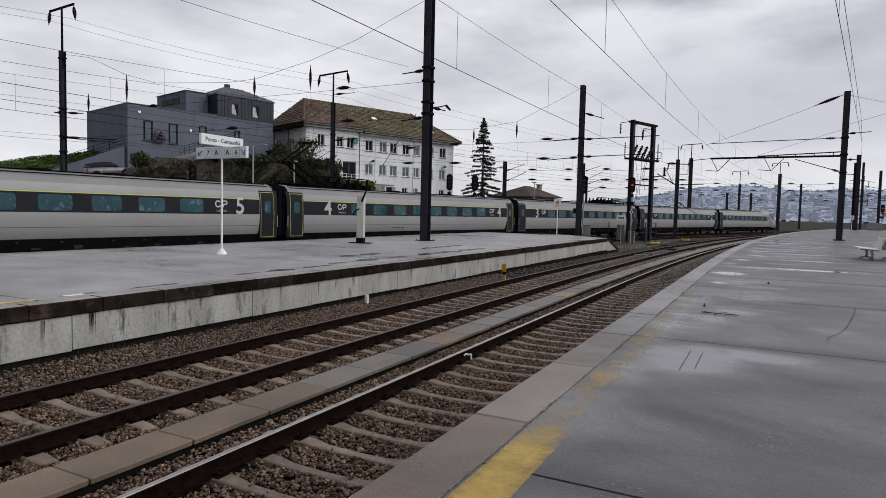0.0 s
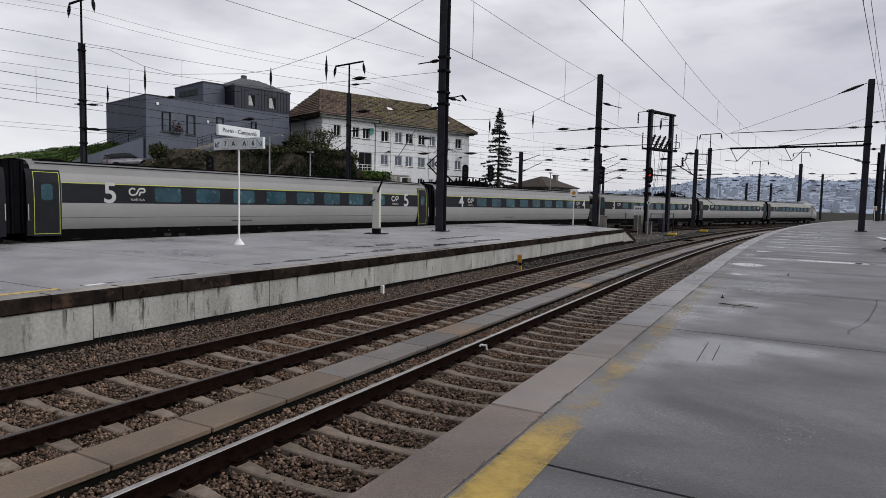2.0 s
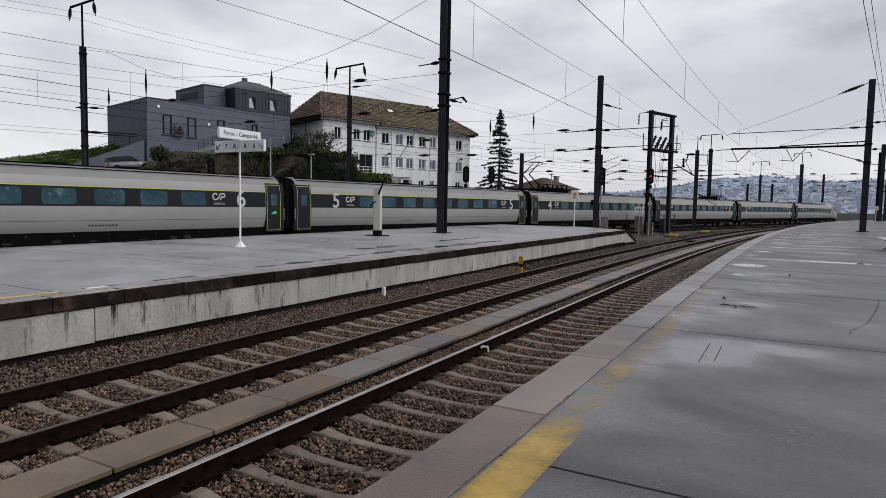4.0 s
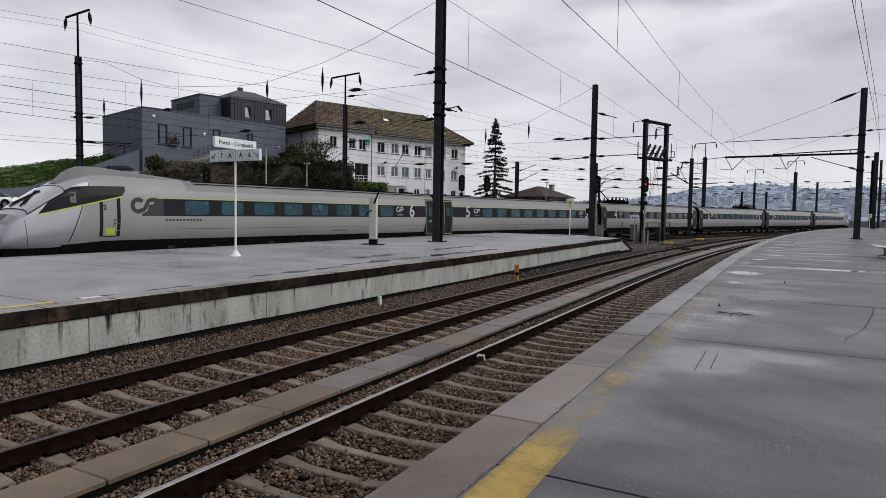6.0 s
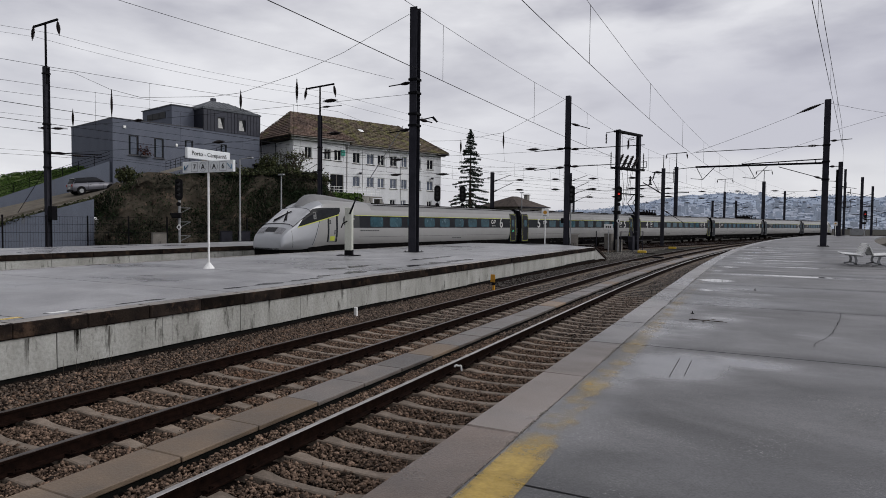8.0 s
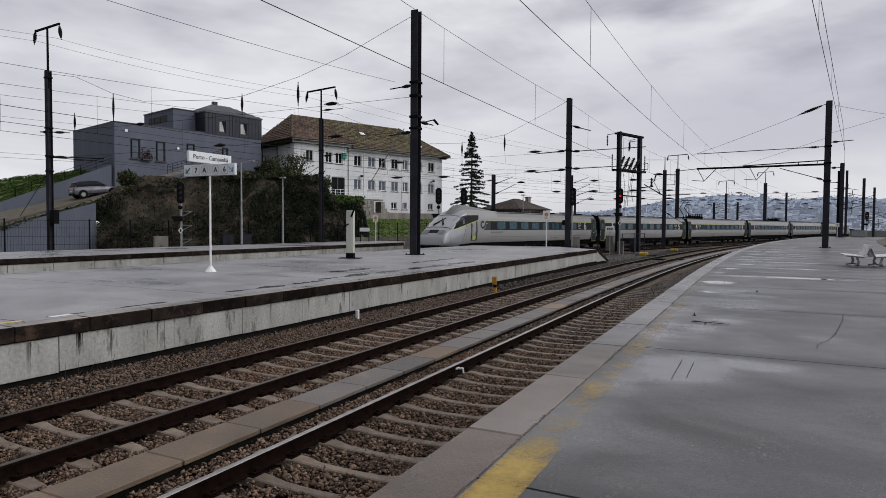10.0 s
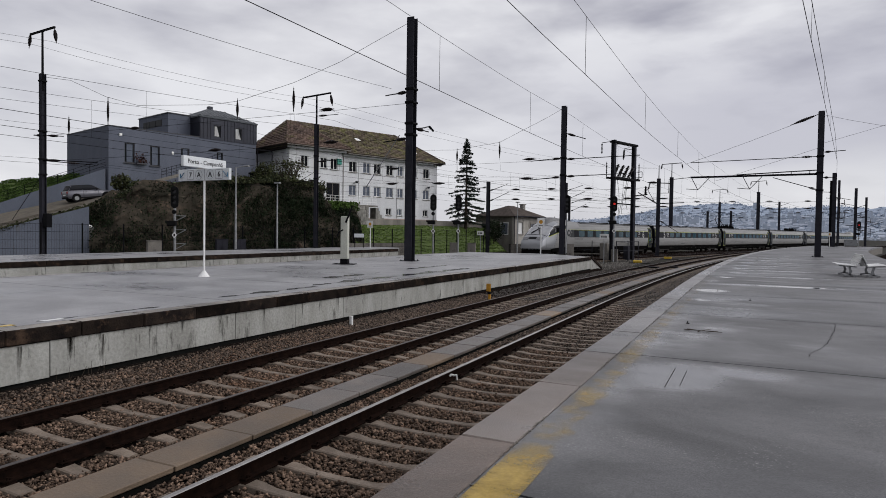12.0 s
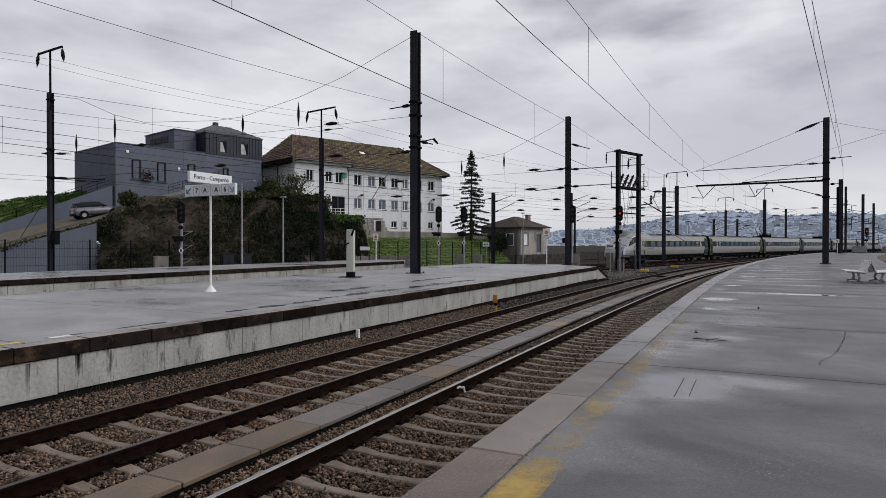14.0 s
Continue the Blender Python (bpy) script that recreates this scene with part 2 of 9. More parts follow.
STREAK = surf("black_damp_streak", (0.028, 0.026, 0.022), (0.055, 0.052, 0.045), 9, 0.9, None, 0.3, 30)
STREAK_PALE = surf("grey_damp_streak", (0.115, 0.112, 0.100), (0.16, 0.155, 0.14), 9, 0.9, None, 0.3, 30)
# damp, with shade at the wall foot and under lids put into the colour
WALL_FOOT = surf("damp_shaded_concrete", (0.004, 0.0045, 0.004), (0.008, 0.0075, 0.007), 4, 0.95, None, 0.4, 30)
CONCRETE = surf("old_concrete", (0.16, 0.15, 0.135), (0.10, 0.093, 0.085), 2.2, 0.8, None, 0.35, 45, island=-0.12)
SLEEPER = surf("sleeper_concrete", (0.190, 0.151, 0.118), (0.105, 0.083, 0.065), 5, 0.6, 0.7, 0.4, 50, island=-0.18, spec=0.2)
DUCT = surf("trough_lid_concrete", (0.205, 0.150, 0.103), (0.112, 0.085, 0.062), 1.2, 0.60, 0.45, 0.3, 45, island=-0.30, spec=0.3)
# grey of the wet sheen at a low angle, put into the lid colour
DUCT_GREY = surf("sheen_grey_lid_concrete", (0.128, 0.110, 0.097), (0.070, 0.062, 0.057), 1.2, 0.50, 0.38, 0.3, 45, island=-0.26, spec=0.4)
RAIL_SIDE = surf("rusty_rail", (0.012, 0.0062, 0.0045), (0.004, 0.0024, 0.002), 9, 0.75, None, 0.25, 60, spec=0.02)
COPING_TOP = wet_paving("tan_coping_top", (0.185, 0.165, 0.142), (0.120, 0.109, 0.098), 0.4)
RAIL_HEAD = surf("worn_rail_head", (0.085, 0.070, 0.062), (0.055, 0.046, 0.042), 6, 0.38, None, 0.05, 60, metal=0.75)
RAIL_BRIGHT = surf("polished_rail_head", (0.42, 0.40, 0.38), (0.28, 0.265, 0.25), 6, 0.36, None, 0.03, 60, metal=0.95)
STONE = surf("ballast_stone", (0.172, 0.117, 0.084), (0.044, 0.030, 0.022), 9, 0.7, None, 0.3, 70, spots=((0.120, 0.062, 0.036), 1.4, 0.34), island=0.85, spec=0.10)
# stones further off greyer and darker: wet grazing reflection put into their colour
STONE_MID = surf("duller_ballast_stone", (0.135, 0.100, 0.078), (0.036, 0.027, 0.021), 9, 0.65, None, 0.3, 70, island=0.8, spec=0.15)
STONE_FAR = surf("far_grey_ballast_stone", (0.085, 0.073, 0.065), (0.026, 0.023, 0.021), 9, 0.6, None, 0.3, 70, island=0.8, spec=0.2)
STONE_YARD = surf("grey_yard_stone", (0.150, 0.140, 0.128), (0.060, 0.056, 0.050), 6, 0.75, None, 0.3, 60, island=0.6, spec=0.1)
# near black: shade in the gaps between stones is put into this colour
BED = surf("gap_shade_ballast_bed", (0.016, 0.0125, 0.0105), (0.005, 0.004, 0.004), 11, 0.95, None, 0.9, 26, spots=((0.05, 0.04, 0.034), 0.05, 0.3), spec=0.0)
EARTH = surf("yard_earth", (0.036, 0.032, 0.028), (0.020, 0.020, 0.016), 0.35, 0.9, None, 0.7, 9, spots=((0.035, 0.05, 0.02), 1.6, 0.3))
YELLOW = surf("worn_yellow_paint", (0.55, 0.36, 0.03), (0.40, 0.28, 0.04), 4, 0.35, 0.2, 0.2, 60)
STEEL_GREY = surf("painted_mast_steel", (0.027, 0.027, 0.034), (0.016, 0.016, 0.021), 1.5, 0.7, None, 0.1, 30, spec=0.06)
STEEL_DARK = surf("dark_ironwork", (0.007, 0.007, 0.008), (0.004, 0.004, 0.005), 3, 0.7, None, 0.1, 30, spec=0.04)
GALV = surf("galvanised_steel", (0.26, 0.265, 0.27), (0.18, 0.185, 0.19), 4, 0.55, None, 0.1, 40, metal=0.3)
WHITE_PAINT = surf("white_enamel", (0.66, 0.66, 0.65), (0.56, 0.56, 0.55), 3, 0.4, None, 0.05, 40)
CREAM = surf("cream_cabinet_paint", (0.40, 0.41, 0.355), (0.32, 0.325, 0.285), 3, 0.5, None, 0.1, 30, streak=5)
INSULATOR = surf("brown_insulator", (0.012, 0.008, 0.008), (0.008, 0.006, 0.006), 4, 0.4, spec=0.1)
BLACK = surf("black_rubber", (0.006, 0.006, 0.0065), (0.01, 0.01, 0.0105), 6, 0.8, None, 0.1, 30, world=False)
RED_LAMP = glow("red_signal_lamp", (1.0, 0.04, 0.03), 0.30)
LAMP_OFF = surf("dark_lens", (0.02, 0.02, 0.02), (0.015, 0.015, 0.02), 3, 0.15)
ORANGE = surf("orange_marker_paint", (0.50, 0.25, 0.02), (0.36, 0.18, 0.02), 5, 0.5)


# ---- building blocks ----
def finish(bm, name, material, smooth=False):
    me = bpy.data.meshes.new(name)
    bmesh.ops.recalc_face_normals(bm, faces=bm.faces)
    bm.to_mesh(me)
    bm.free()
    for m in material if isinstance(material, (list, tuple)) else [material]:
        me.materials.append(m)
    if smooth:
        me.shade_smooth()
    return me


def part(name, bm, material, parent=None, label="", smooth=False):
    ob = new(name, finish(bm, name, material, smooth))
    ob.parent = parent
    return tagged(ob, label)


def share(name, mesh, parent, m=None):
    """One more object on a mesh that alike pieces share."""
    ob = new(name, mesh)
    ob.parent = parent
    if m is not None:
        ob.matrix_basis = m
    return ob


def thing(name, m, label, category, group="", kind=""):
    ob = new(name)
    ob.empty_display_size = 0.2
    ob.matrix_basis = m
    return tagged(ob, label, category, group, kind)


def box(bm, x0, x1, y0, y1, z0, z1, bevel=0.0, mat=0):
    vs = [bm.verts.new((x, y, z)) for z in (z0, z1) for y in (y0, y1) for x in (x0, x1)]
    fs = [bm.faces.new([vs[i] for i in f]) for f in ((0, 2, 3, 1), (4, 5, 7, 6), (0, 1, 5, 4), (2, 6, 7, 3), (0, 4, 6, 2), (1, 3, 7, 5))]
    for f in fs:
        f.material_index = mat
    if bevel:
        bmesh.ops.bevel(bm, geom=list({e for f in fs for e in f.edges}), offset=bevel, segments=1, affect="EDGES")
    return vs


def tube(bm, a, b, r, r2=None, n=8, caps=True):
    """A round bar from a to b."""
    a, b = Vector(a), Vector(b)
    r2 = r if r2 is None else r2
    turn = (b - a).to_track_quat("Z", "Y").to_matrix()
    rings = []
    for c, q in ((a, r), (b, r2)):
        rings.append([bm.verts.new(c + turn @ Vector((q * math.cos(2 * math.pi * i / n), q * math.sin(2 * math.pi * i / n), 0))) for i in range(n)])
    for i in range(n):
        bm.faces.new((rings[0][i], rings[0][(i + 1) % n], rings[1][(i + 1) % n], rings[1][i]))
    if caps:
        bm.faces.new(rings[0][::-1])
        bm.faces.new(rings[1])


def beam(bm, a, b, w, h):
    """A square bar from a to b."""
    a, b = Vector(a), Vector(b)
    turn = (b - a).to_track_quat("Z", "Y").to_matrix()
    rings = [[bm.verts.new(c + turn @ Vector((x * w / 2, y * h / 2, 0))) for x, y in ((-1, -1), (1, -1), (1, 1), (-1, 1))] for c in (a, b)]
    for i in range(4):
        bm.faces.new((rings[0][i], rings[0][(i + 1) % 4], rings[1][(i + 1) % 4], rings[1][i]))
    bm.faces.new(rings[0][::-1])
    bm.faces.new(rings[1])


def prism(bm, outline, z0, z1, mat=0):
    """An upright prism on an outline of (x, y)."""
    lo, hi = [bm.verts.new((x, y, z0)) for x, y in outline], [bm.verts.new((x, y, z1)) for x, y in outline]
    n = len(outline)
    fs = [bm.faces.new((lo[i], lo[(i + 1) % n], hi[(i + 1) % n], hi[i])) for i in range(n)] + [bm.faces.new(lo[::-1]), bm.faces.new(hi)]
    for f in fs:
        f.material_index = mat
    return hi


def sweep(bm, profile, places, mat=0, closed=True, ends=True):
    """A profile of (side, up) along places of (x, y, z, heading from +y to the right)."""
    rings = []
    for x, y, z, h in places:
        rings.append([bm.verts.new((x + s * math.cos(h), y - s * math.sin(h), z + u)) for s, u in profile])
    n = len(profile)
    for a, b in zip(rings, rings[1:]):
        for i in range(n if closed else n - 1):
            f = bm.faces.new((a[i], a[(i + 1) % n], b[(i + 1) % n], b[i]))
            f.material_index = mat
    if ends and closed:
        bm.faces.new(rings[0])
        bm.faces.new(rings[-1][::-1])


BEND_AT, BEND_R = 20.0, 520.0


def line(off, s, z=0.0):
    """The place at s metres on a line that runs off metres beside the platform tracks' base line: straight, then a bend to the right."""
    if s <= BEND_AT:
        return (off, s, z, 0.0)
    h = (s - BEND_AT) / BEND_R
    return (BEND_R - (BEND_R - off) * math.cos(h), BEND_AT + (BEND_R - off) * math.sin(h), z, h)


def steps(a, b, fine=2.0):
    n = max(1, round((b - a) / fine))
    return [a + (b - a) * i / n for i in range(n + 1)]


# the way of the train: curvature at knots along it
KNOTS = (-20, 0, 22, 45, 70, 95, 120, 150, 180, 215, 250)
CURVES = (0.0, 0.000977, 0.002683, 0.003410, 0.002539, 0.000929, -0.000062, 0.000035, 0.000748, 0.001593, 0.002439)
WAY_S = np.arange(-60, 300, 0.5)
WAY_H = np.cumsum(np.interp(WAY_S, KNOTS, CURVES)) * 0.5
WAY_H += 0.05317 - np.interp(0, WAY_S, WAY_H)
WAY_X, WAY_Y = np.cumsum(np.sin(WAY_H)) * 0.5, np.cumsum(np.cos(WAY_H)) * 0.5
WAY_X += -25.526 - np.interp(0, WAY_S, WAY_X)
WAY_Y -= np.interp(0, WAY_S, WAY_Y)


def way(s, side=-1.46, z=0.0):
    """A place on the train's track; side 0 is the side of the coaches that faces the platforms."""
    x, y, h = (float(np.interp(s, WAY_S, q)) for q in (WAY_X, WAY_Y, WAY_H))
    return (x + side * math.cos(h), y - side * math.sin(h), z, h)


# ---- the ground ----
def make_ground():
    bm = bmesh.new()
    g = 3000
    for x0, x1, y0, y1 in ((-g, g, -g, g),):
        bm.faces.new([bm.verts.new(v) for v in ((x0, y0, -0.30), (x1, y0, -0.30), (x1, y1, -0.30), (x0, y1, -0.30))])
    tagged(part("ground", bm, EARTH), "dark trodden yard earth with weeds between railway tracks", "ground", kind="structure")
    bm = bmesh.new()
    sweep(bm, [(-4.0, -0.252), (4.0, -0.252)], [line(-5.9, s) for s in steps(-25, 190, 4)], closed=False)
    tagged(part("ground_ballast", bm, BED), "near-black bed under the ballast stones of the platform tracks", "ballast", kind="structure")
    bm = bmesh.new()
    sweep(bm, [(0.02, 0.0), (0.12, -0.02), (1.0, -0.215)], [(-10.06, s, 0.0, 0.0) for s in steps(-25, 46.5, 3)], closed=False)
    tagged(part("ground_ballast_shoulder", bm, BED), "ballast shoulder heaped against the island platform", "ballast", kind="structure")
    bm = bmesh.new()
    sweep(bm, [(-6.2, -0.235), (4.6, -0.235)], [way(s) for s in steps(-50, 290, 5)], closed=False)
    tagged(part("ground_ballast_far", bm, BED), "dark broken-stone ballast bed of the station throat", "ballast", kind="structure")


RAIL = [(-0.07, -0.17), (0.07, -0.17), (0.07, -0.155), (0.012, -0.135), (0.012, -0.045), (0.036, -0.035), (0.036, -0.006), (0.028, 0.0), (-0.028, 0.0), (-0.036, -0.006), (-0.036, -0.035), (-0.012, -0.045), (-0.012, -0.135), (-0.07, -0.155)]


def rail(name, parent, places, head=None):
    bm = bmesh.new()
    sweep(bm, RAIL, places)
    for f in bm.faces:
        if len(f.verts) == 4 and min(v.co.z for v in f.verts) > -0.007:
            f.material_index = 1
    return part(name, bm, [RAIL_SIDE, head or RAIL_HEAD], parent)


def sleeper_mesh():
    """A concrete sleeper, lower in the middle and sloped to its ends."""
    bm = bmesh.new()
    prof = [(-1.3, -0.188), (-1.02, -0.165), (-0.62, -0.165), (-0.42, -0.190), (0.0, -0.197), (0.42, -0.190), (0.62, -0.165), (1.02, -0.165), (1.3, -0.188)]
    rows = []
    for x, z in prof:
        w = float(np.interp(abs(x), (0, 0.45, 0.7, 1.05, 1.3), (0.062, 0.070, 0.100, 0.100, 0.085)))
        rows.append([bm.verts.new((x, y, zz)) for y, zz in ((-w - 0.02, z - 0.16), (-w, z - 0.012), (-w + 0.015, z), (w - 0.015, z), (w, z - 0.012), (w + 0.02, z - 0.16))])
    for a, b in zip(rows, rows[1:]):
        for i in range(5):
            bm.faces.new((a[i], a[i + 1], b[i + 1], b[i]))
    bm.faces.new(rows[0])
    bm.faces.new(rows[-1][::-1])
    return finish(bm, "sleeper", SLEEPER)


def clip_mesh():
    """The rail chair: a pad with two sprung clips and bolts."""
    bm = bmesh.new()
    box(bm, -0.15, 0.15, -0.08, 0.08, -0.170, -0.158)
    for sx in (-1, 1):
        tube(bm, (sx * 0.105, 0, -0.16), (sx * 0.105, 0, -0.095), 0.016, 0.014, 6)
        tube(bm, (sx * 0.05, -0.05, -0.14), (sx * 0.125, -0.05, -0.13), 0.011, 0.011, 5)
        tube(bm, (sx * 0.05, 0.05, -0.14), (sx * 0.125, 0.05, -0.13), 0.011, 0.011, 5)
        tube(bm, (sx * 0.125, -0.055, -0.13), (sx * 0.125, 0.055, -0.13), 0.011, 0.011, 5)
    return finish(bm, "rail_clip", RAIL_SIDE)


def place(p, dz=0.0):
    x, y, z, h = p
    return pose(x, y, z + dz, 0, 0, -math.degrees(h))


def make_tracks():
    sl, cl = sleeper_mesh(), clip_mesh()
    for name, off, heads in (("track_near", -3.92, (RAIL_BRIGHT, RAIL_BRIGHT)), ("track_middle", -7.75, (RAIL_HEAD, RAIL_HEAD))):
        tr = thing(name, Matrix(), "broad-gauge track of brown rails on concrete sleepers in ballast", "railway track", kind="structure")
        for sx, hd in zip((-1, 1), heads):
            rail("rail", tr, [line(off + sx * 0.869, s) for s in steps(-25, 190, 1.5)], hd)
        s, k = 2.03 - 0.6 * 8, 0
        rest = bmesh.new()
        while s < 110:
            if s < 58:
                share("sleeper", sl, tr, place(line(off, s)))
                if s < 24:
                    for sx in (-1, 1):
                        share("rail_clip", cl, tr, place(line(off + sx * 0.869, s)))
            else:
                x, y, z, h = line(off, s)
                vs = box(rest, -1.3, 1.3, -0.12, 0.12, -0.3, -0.18)
                for v in vs:
                    v.co = pose(x, y, 0, 0, 0, -math.degrees(h)) @ v.co
            s += 0.6
        tagged(part("far_sleepers", rest, SLEEPER, tr), kind="stuff")
    for name, side in (("track_train", -1.46), ("track_behind_platform", 2.35)):
        tr = thing(name, Matrix(), "railway track on dark ballast behind the island platform", "railway track", kind="structure")
        for sx in (-1, 1):
            rail("rail", tr, [way(s, side + sx * 0.869) for s in steps(-50, 285 if side < 0 else 150, 3)])
        rest = bmesh.new()
        for k in range(0, 260):
            x, y, z, h = way(-10 + 0.65 * k, side)
            for v in box(rest, -1.3, 1.3, -0.12, 0.12, -0.35, -0.18):
                v.co = pose(x, y, 0, 0, 0, -math.degrees(h)) @ v.co
        tagged(part("sleepers", rest, SLEEPER, tr), kind="stuff")


def stones(name, label, spots, size, seed, material=STONE):
    """Broken stones, each a small many-sided lump, lying at the given (x, y) places."""
    rng = np.random.default_rng(seed)
    octa = np.array([(1, 0, 0), (0, 1, 0), (-1, 0, 0), (0, -1, 0), (0, 0, 1), (0, 0, -1)]) * 1.25
    tri = np.array([(0, 1, 4), (1, 2, 4), (2, 3, 4), (3, 0, 4), (1, 0, 5), (2, 1, 5), (3, 2, 5), (0, 3, 5)])
    n = len(spots)
    shape = octa[None] * rng.uniform(0.7, 1.15, (n, 6, 1)) * rng.uniform(0.55, 1.2, (n, 1, 3)) + rng.normal(0, 0.22, (n, 6, 3))
    a, b = rng.uniform(0, 6.28, n), rng.uniform(-1.5, 1.5, n)
    ca, sa, cb, sb = np.cos(a)[:, None], np.sin(a)[:, None], np.cos(b)[:, None], np.sin(b)[:, None]
    x, y, z = shape[..., 0], shape[..., 1] * cb - shape[..., 2] * sb, shape[..., 1] * sb + shape[..., 2] * cb
    r = (size * rng.uniform(0.6, 1.35, n))[:, None]
    P = np.stack([(x * ca - y * sa) * r + spots[:, 0:1], (x * sa + y * ca) * r + spots[:, 1:2], z * r * 0.8 + spots[:, 2:3]], -1).reshape(-1, 3)
    F = (tri[None] + 6 * np.arange(n)[:, None, None]).reshape(-1, 3)
    me = bpy.data.meshes.new(name)
    me.vertices.add(len(P))
    me.vertices.foreach_set("co", P.ravel())
    me.loops.add(F.size)
    me.loops.foreach_set("vertex_index", F.ravel().astype(np.int32))
    me.polygons.add(len(F))
    me.polygons.foreach_set("loop_start", (3 * np.arange(len(F))).astype(np.int32))
    me.update(calc_edges=True)
    me.materials.append(material)
    return tagged(new(name, me), label, "ballast", kind="stuff")


def make_ballast():
    rng = np.random.default_rng(4)

    def strewn(n, y0, y1, x0=-9.85, x1=-2.25):
        x, y = rng.uniform(x0, x1, n), rng.uniform(y0, y1, n)
        keep = np.ones(n, bool)
        for r in (-8.619, -6.881, -4.789, -3.051):
            keep &= abs(x - r) > 0.10
        keep &= ~((x > -6.2) & (x < -5.5))
        for c in (-7.75, -3.92):
            on = (abs(x - c) < 1.27) & (abs((y - 2.03 + 0.3) % 0.6 - 0.3) < 0.095)
            keep &= ~(on & (rng.random(n) < 0.86))
        x, y = x[keep], y[keep]
        z = -0.233 + 0.042 * rng.random(len(x)) ** 1.5 + np.clip(-x - 9.1, 0, 1) * 0.22
        h = np.clip((y - BEND_AT) / BEND_R, 0, 9)
        return np.stack([BEND_R - (BEND_R - x) * np.cos(h), np.where(y > BEND_AT, BEND_AT + (BEND_R - x) * np.sin(h), y), z], -1)

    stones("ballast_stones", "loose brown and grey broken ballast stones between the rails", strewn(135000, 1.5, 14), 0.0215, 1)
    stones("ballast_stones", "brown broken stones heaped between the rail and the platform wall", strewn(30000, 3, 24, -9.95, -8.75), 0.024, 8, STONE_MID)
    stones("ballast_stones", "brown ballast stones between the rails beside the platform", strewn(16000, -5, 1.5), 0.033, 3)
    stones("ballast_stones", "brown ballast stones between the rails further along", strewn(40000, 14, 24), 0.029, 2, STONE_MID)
    stones("ballast_stones", "grey ballast stones between the far rails", strewn(52000, 24, 52), 0.034, 5, STONE_FAR)
    yard = np.stack([rng.uniform(-14.5, -9.3, 16000), rng.uniform(47.6, 84, 16000), rng.uniform(-0.30, -0.25, 16000)], -1)
    yard = yard[np.array([noise.noise(Vector((x * 0.35, y * 0.22, 3))) for x, y, z in yard]) + rng.normal(0, 0.25, len(yard)) > -0.15]
    stones("yard_stones", "pale grey stones strewn round the gantry's foot", yard, 0.050, 7, STONE_YARD)


def make_trough():
    tr = thing("cable_trough", Matrix(), "concrete cable trough with long grey lids between the tracks", "cable trough", kind="structure")
    bm = bmesh.new()
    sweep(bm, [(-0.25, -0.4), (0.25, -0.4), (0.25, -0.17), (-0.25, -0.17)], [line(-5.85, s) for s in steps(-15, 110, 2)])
    # near-black channel: shade below the lid edges put into its colour
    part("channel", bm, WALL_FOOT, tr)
    bm = bmesh.new()
    box(bm, -0.30, 0.30, -0.592, 0.592, -0.165, -0.10, 0.010)
    lid, lid_grey = finish(bm.copy(), "lid", DUCT), finish(bm, "lid", DUCT_GREY)
    rng = random.Random(3)
    for k in range(78):
        s = 4.85 - 1.2 * 12 + 1.2 * k
        x, y, z, h = line(-5.85, s + 0.6)
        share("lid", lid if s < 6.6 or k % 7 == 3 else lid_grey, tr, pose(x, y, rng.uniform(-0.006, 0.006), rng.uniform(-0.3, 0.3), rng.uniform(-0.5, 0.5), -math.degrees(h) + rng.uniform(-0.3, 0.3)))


# ---- platforms ----
# hollows in the near platform that hold rain: across and along it, half width and half length, depth
HOLLOWS = [(-0.98, 19.75, 0.30, 0.36, 2.0), (-1.05, 16.75, 0.17, 0.3, 0.75), (-0.1, 15.2, 0.35, 0.14, 0.55), (-1.2, 23.9, 0.24, 0.8, 0.6), (-0.9, 26.5, 0.32, 0.32, 0.95), (-0.6, 30.0, 0.4, 0.35, 0.95), (-0.7, 34.4, 0.4, 0.5, 0.95), (-0.75, 37.9, 0.4, 0.5, 0.8),
           (-0.5, 41.7, 0.45, 0.6, 0.95), (-0.35, 46.8, 0.5, 0.7, 0.9), (-0.4, 52.0, 0.7, 0.8, 0.9), (-0.75, 7.6, 0.60, 0.90, 0.85), (-0.1, 8.0, 0.60, 0.42, 0.70), (-0.6, 9.6, 1.0, 3.0, 0.36), (0.5, 11.0, 0.9, 1.0, 0.34), (-0.75, 10.5, 0.5, 1.1, 0.52), (-0.5, 11.6, 0.50, 0.5, 0.54), (-0.5, 16.2, 0.8, 1.6, 0.42), (-1.1, 13.6, 0.3, 0.8, 0.36), (-1.2, 6.5, 0.28, 1.0, 0.55), (-1.25, 10.0, 0.32, 3.6, 0.52), (-0.3, 13.9, 0.9, 0.9, 0.42)]
HOLLOWS += [(0.7 + 0.25 * (k % 3), 3.6 + 4.97 * k - 0.75, 1.9, 0.40, 0.80 - 0.15 * (k % 2)) for k in range(4, 12)]     # rain held back by the joints
HOLLOWS += [(0.5 + 0.4 * (k % 2), 3.6 + 4.97 * k + 1.7, 1.2, 0.40, 0.50) for k in range(4, 12)]


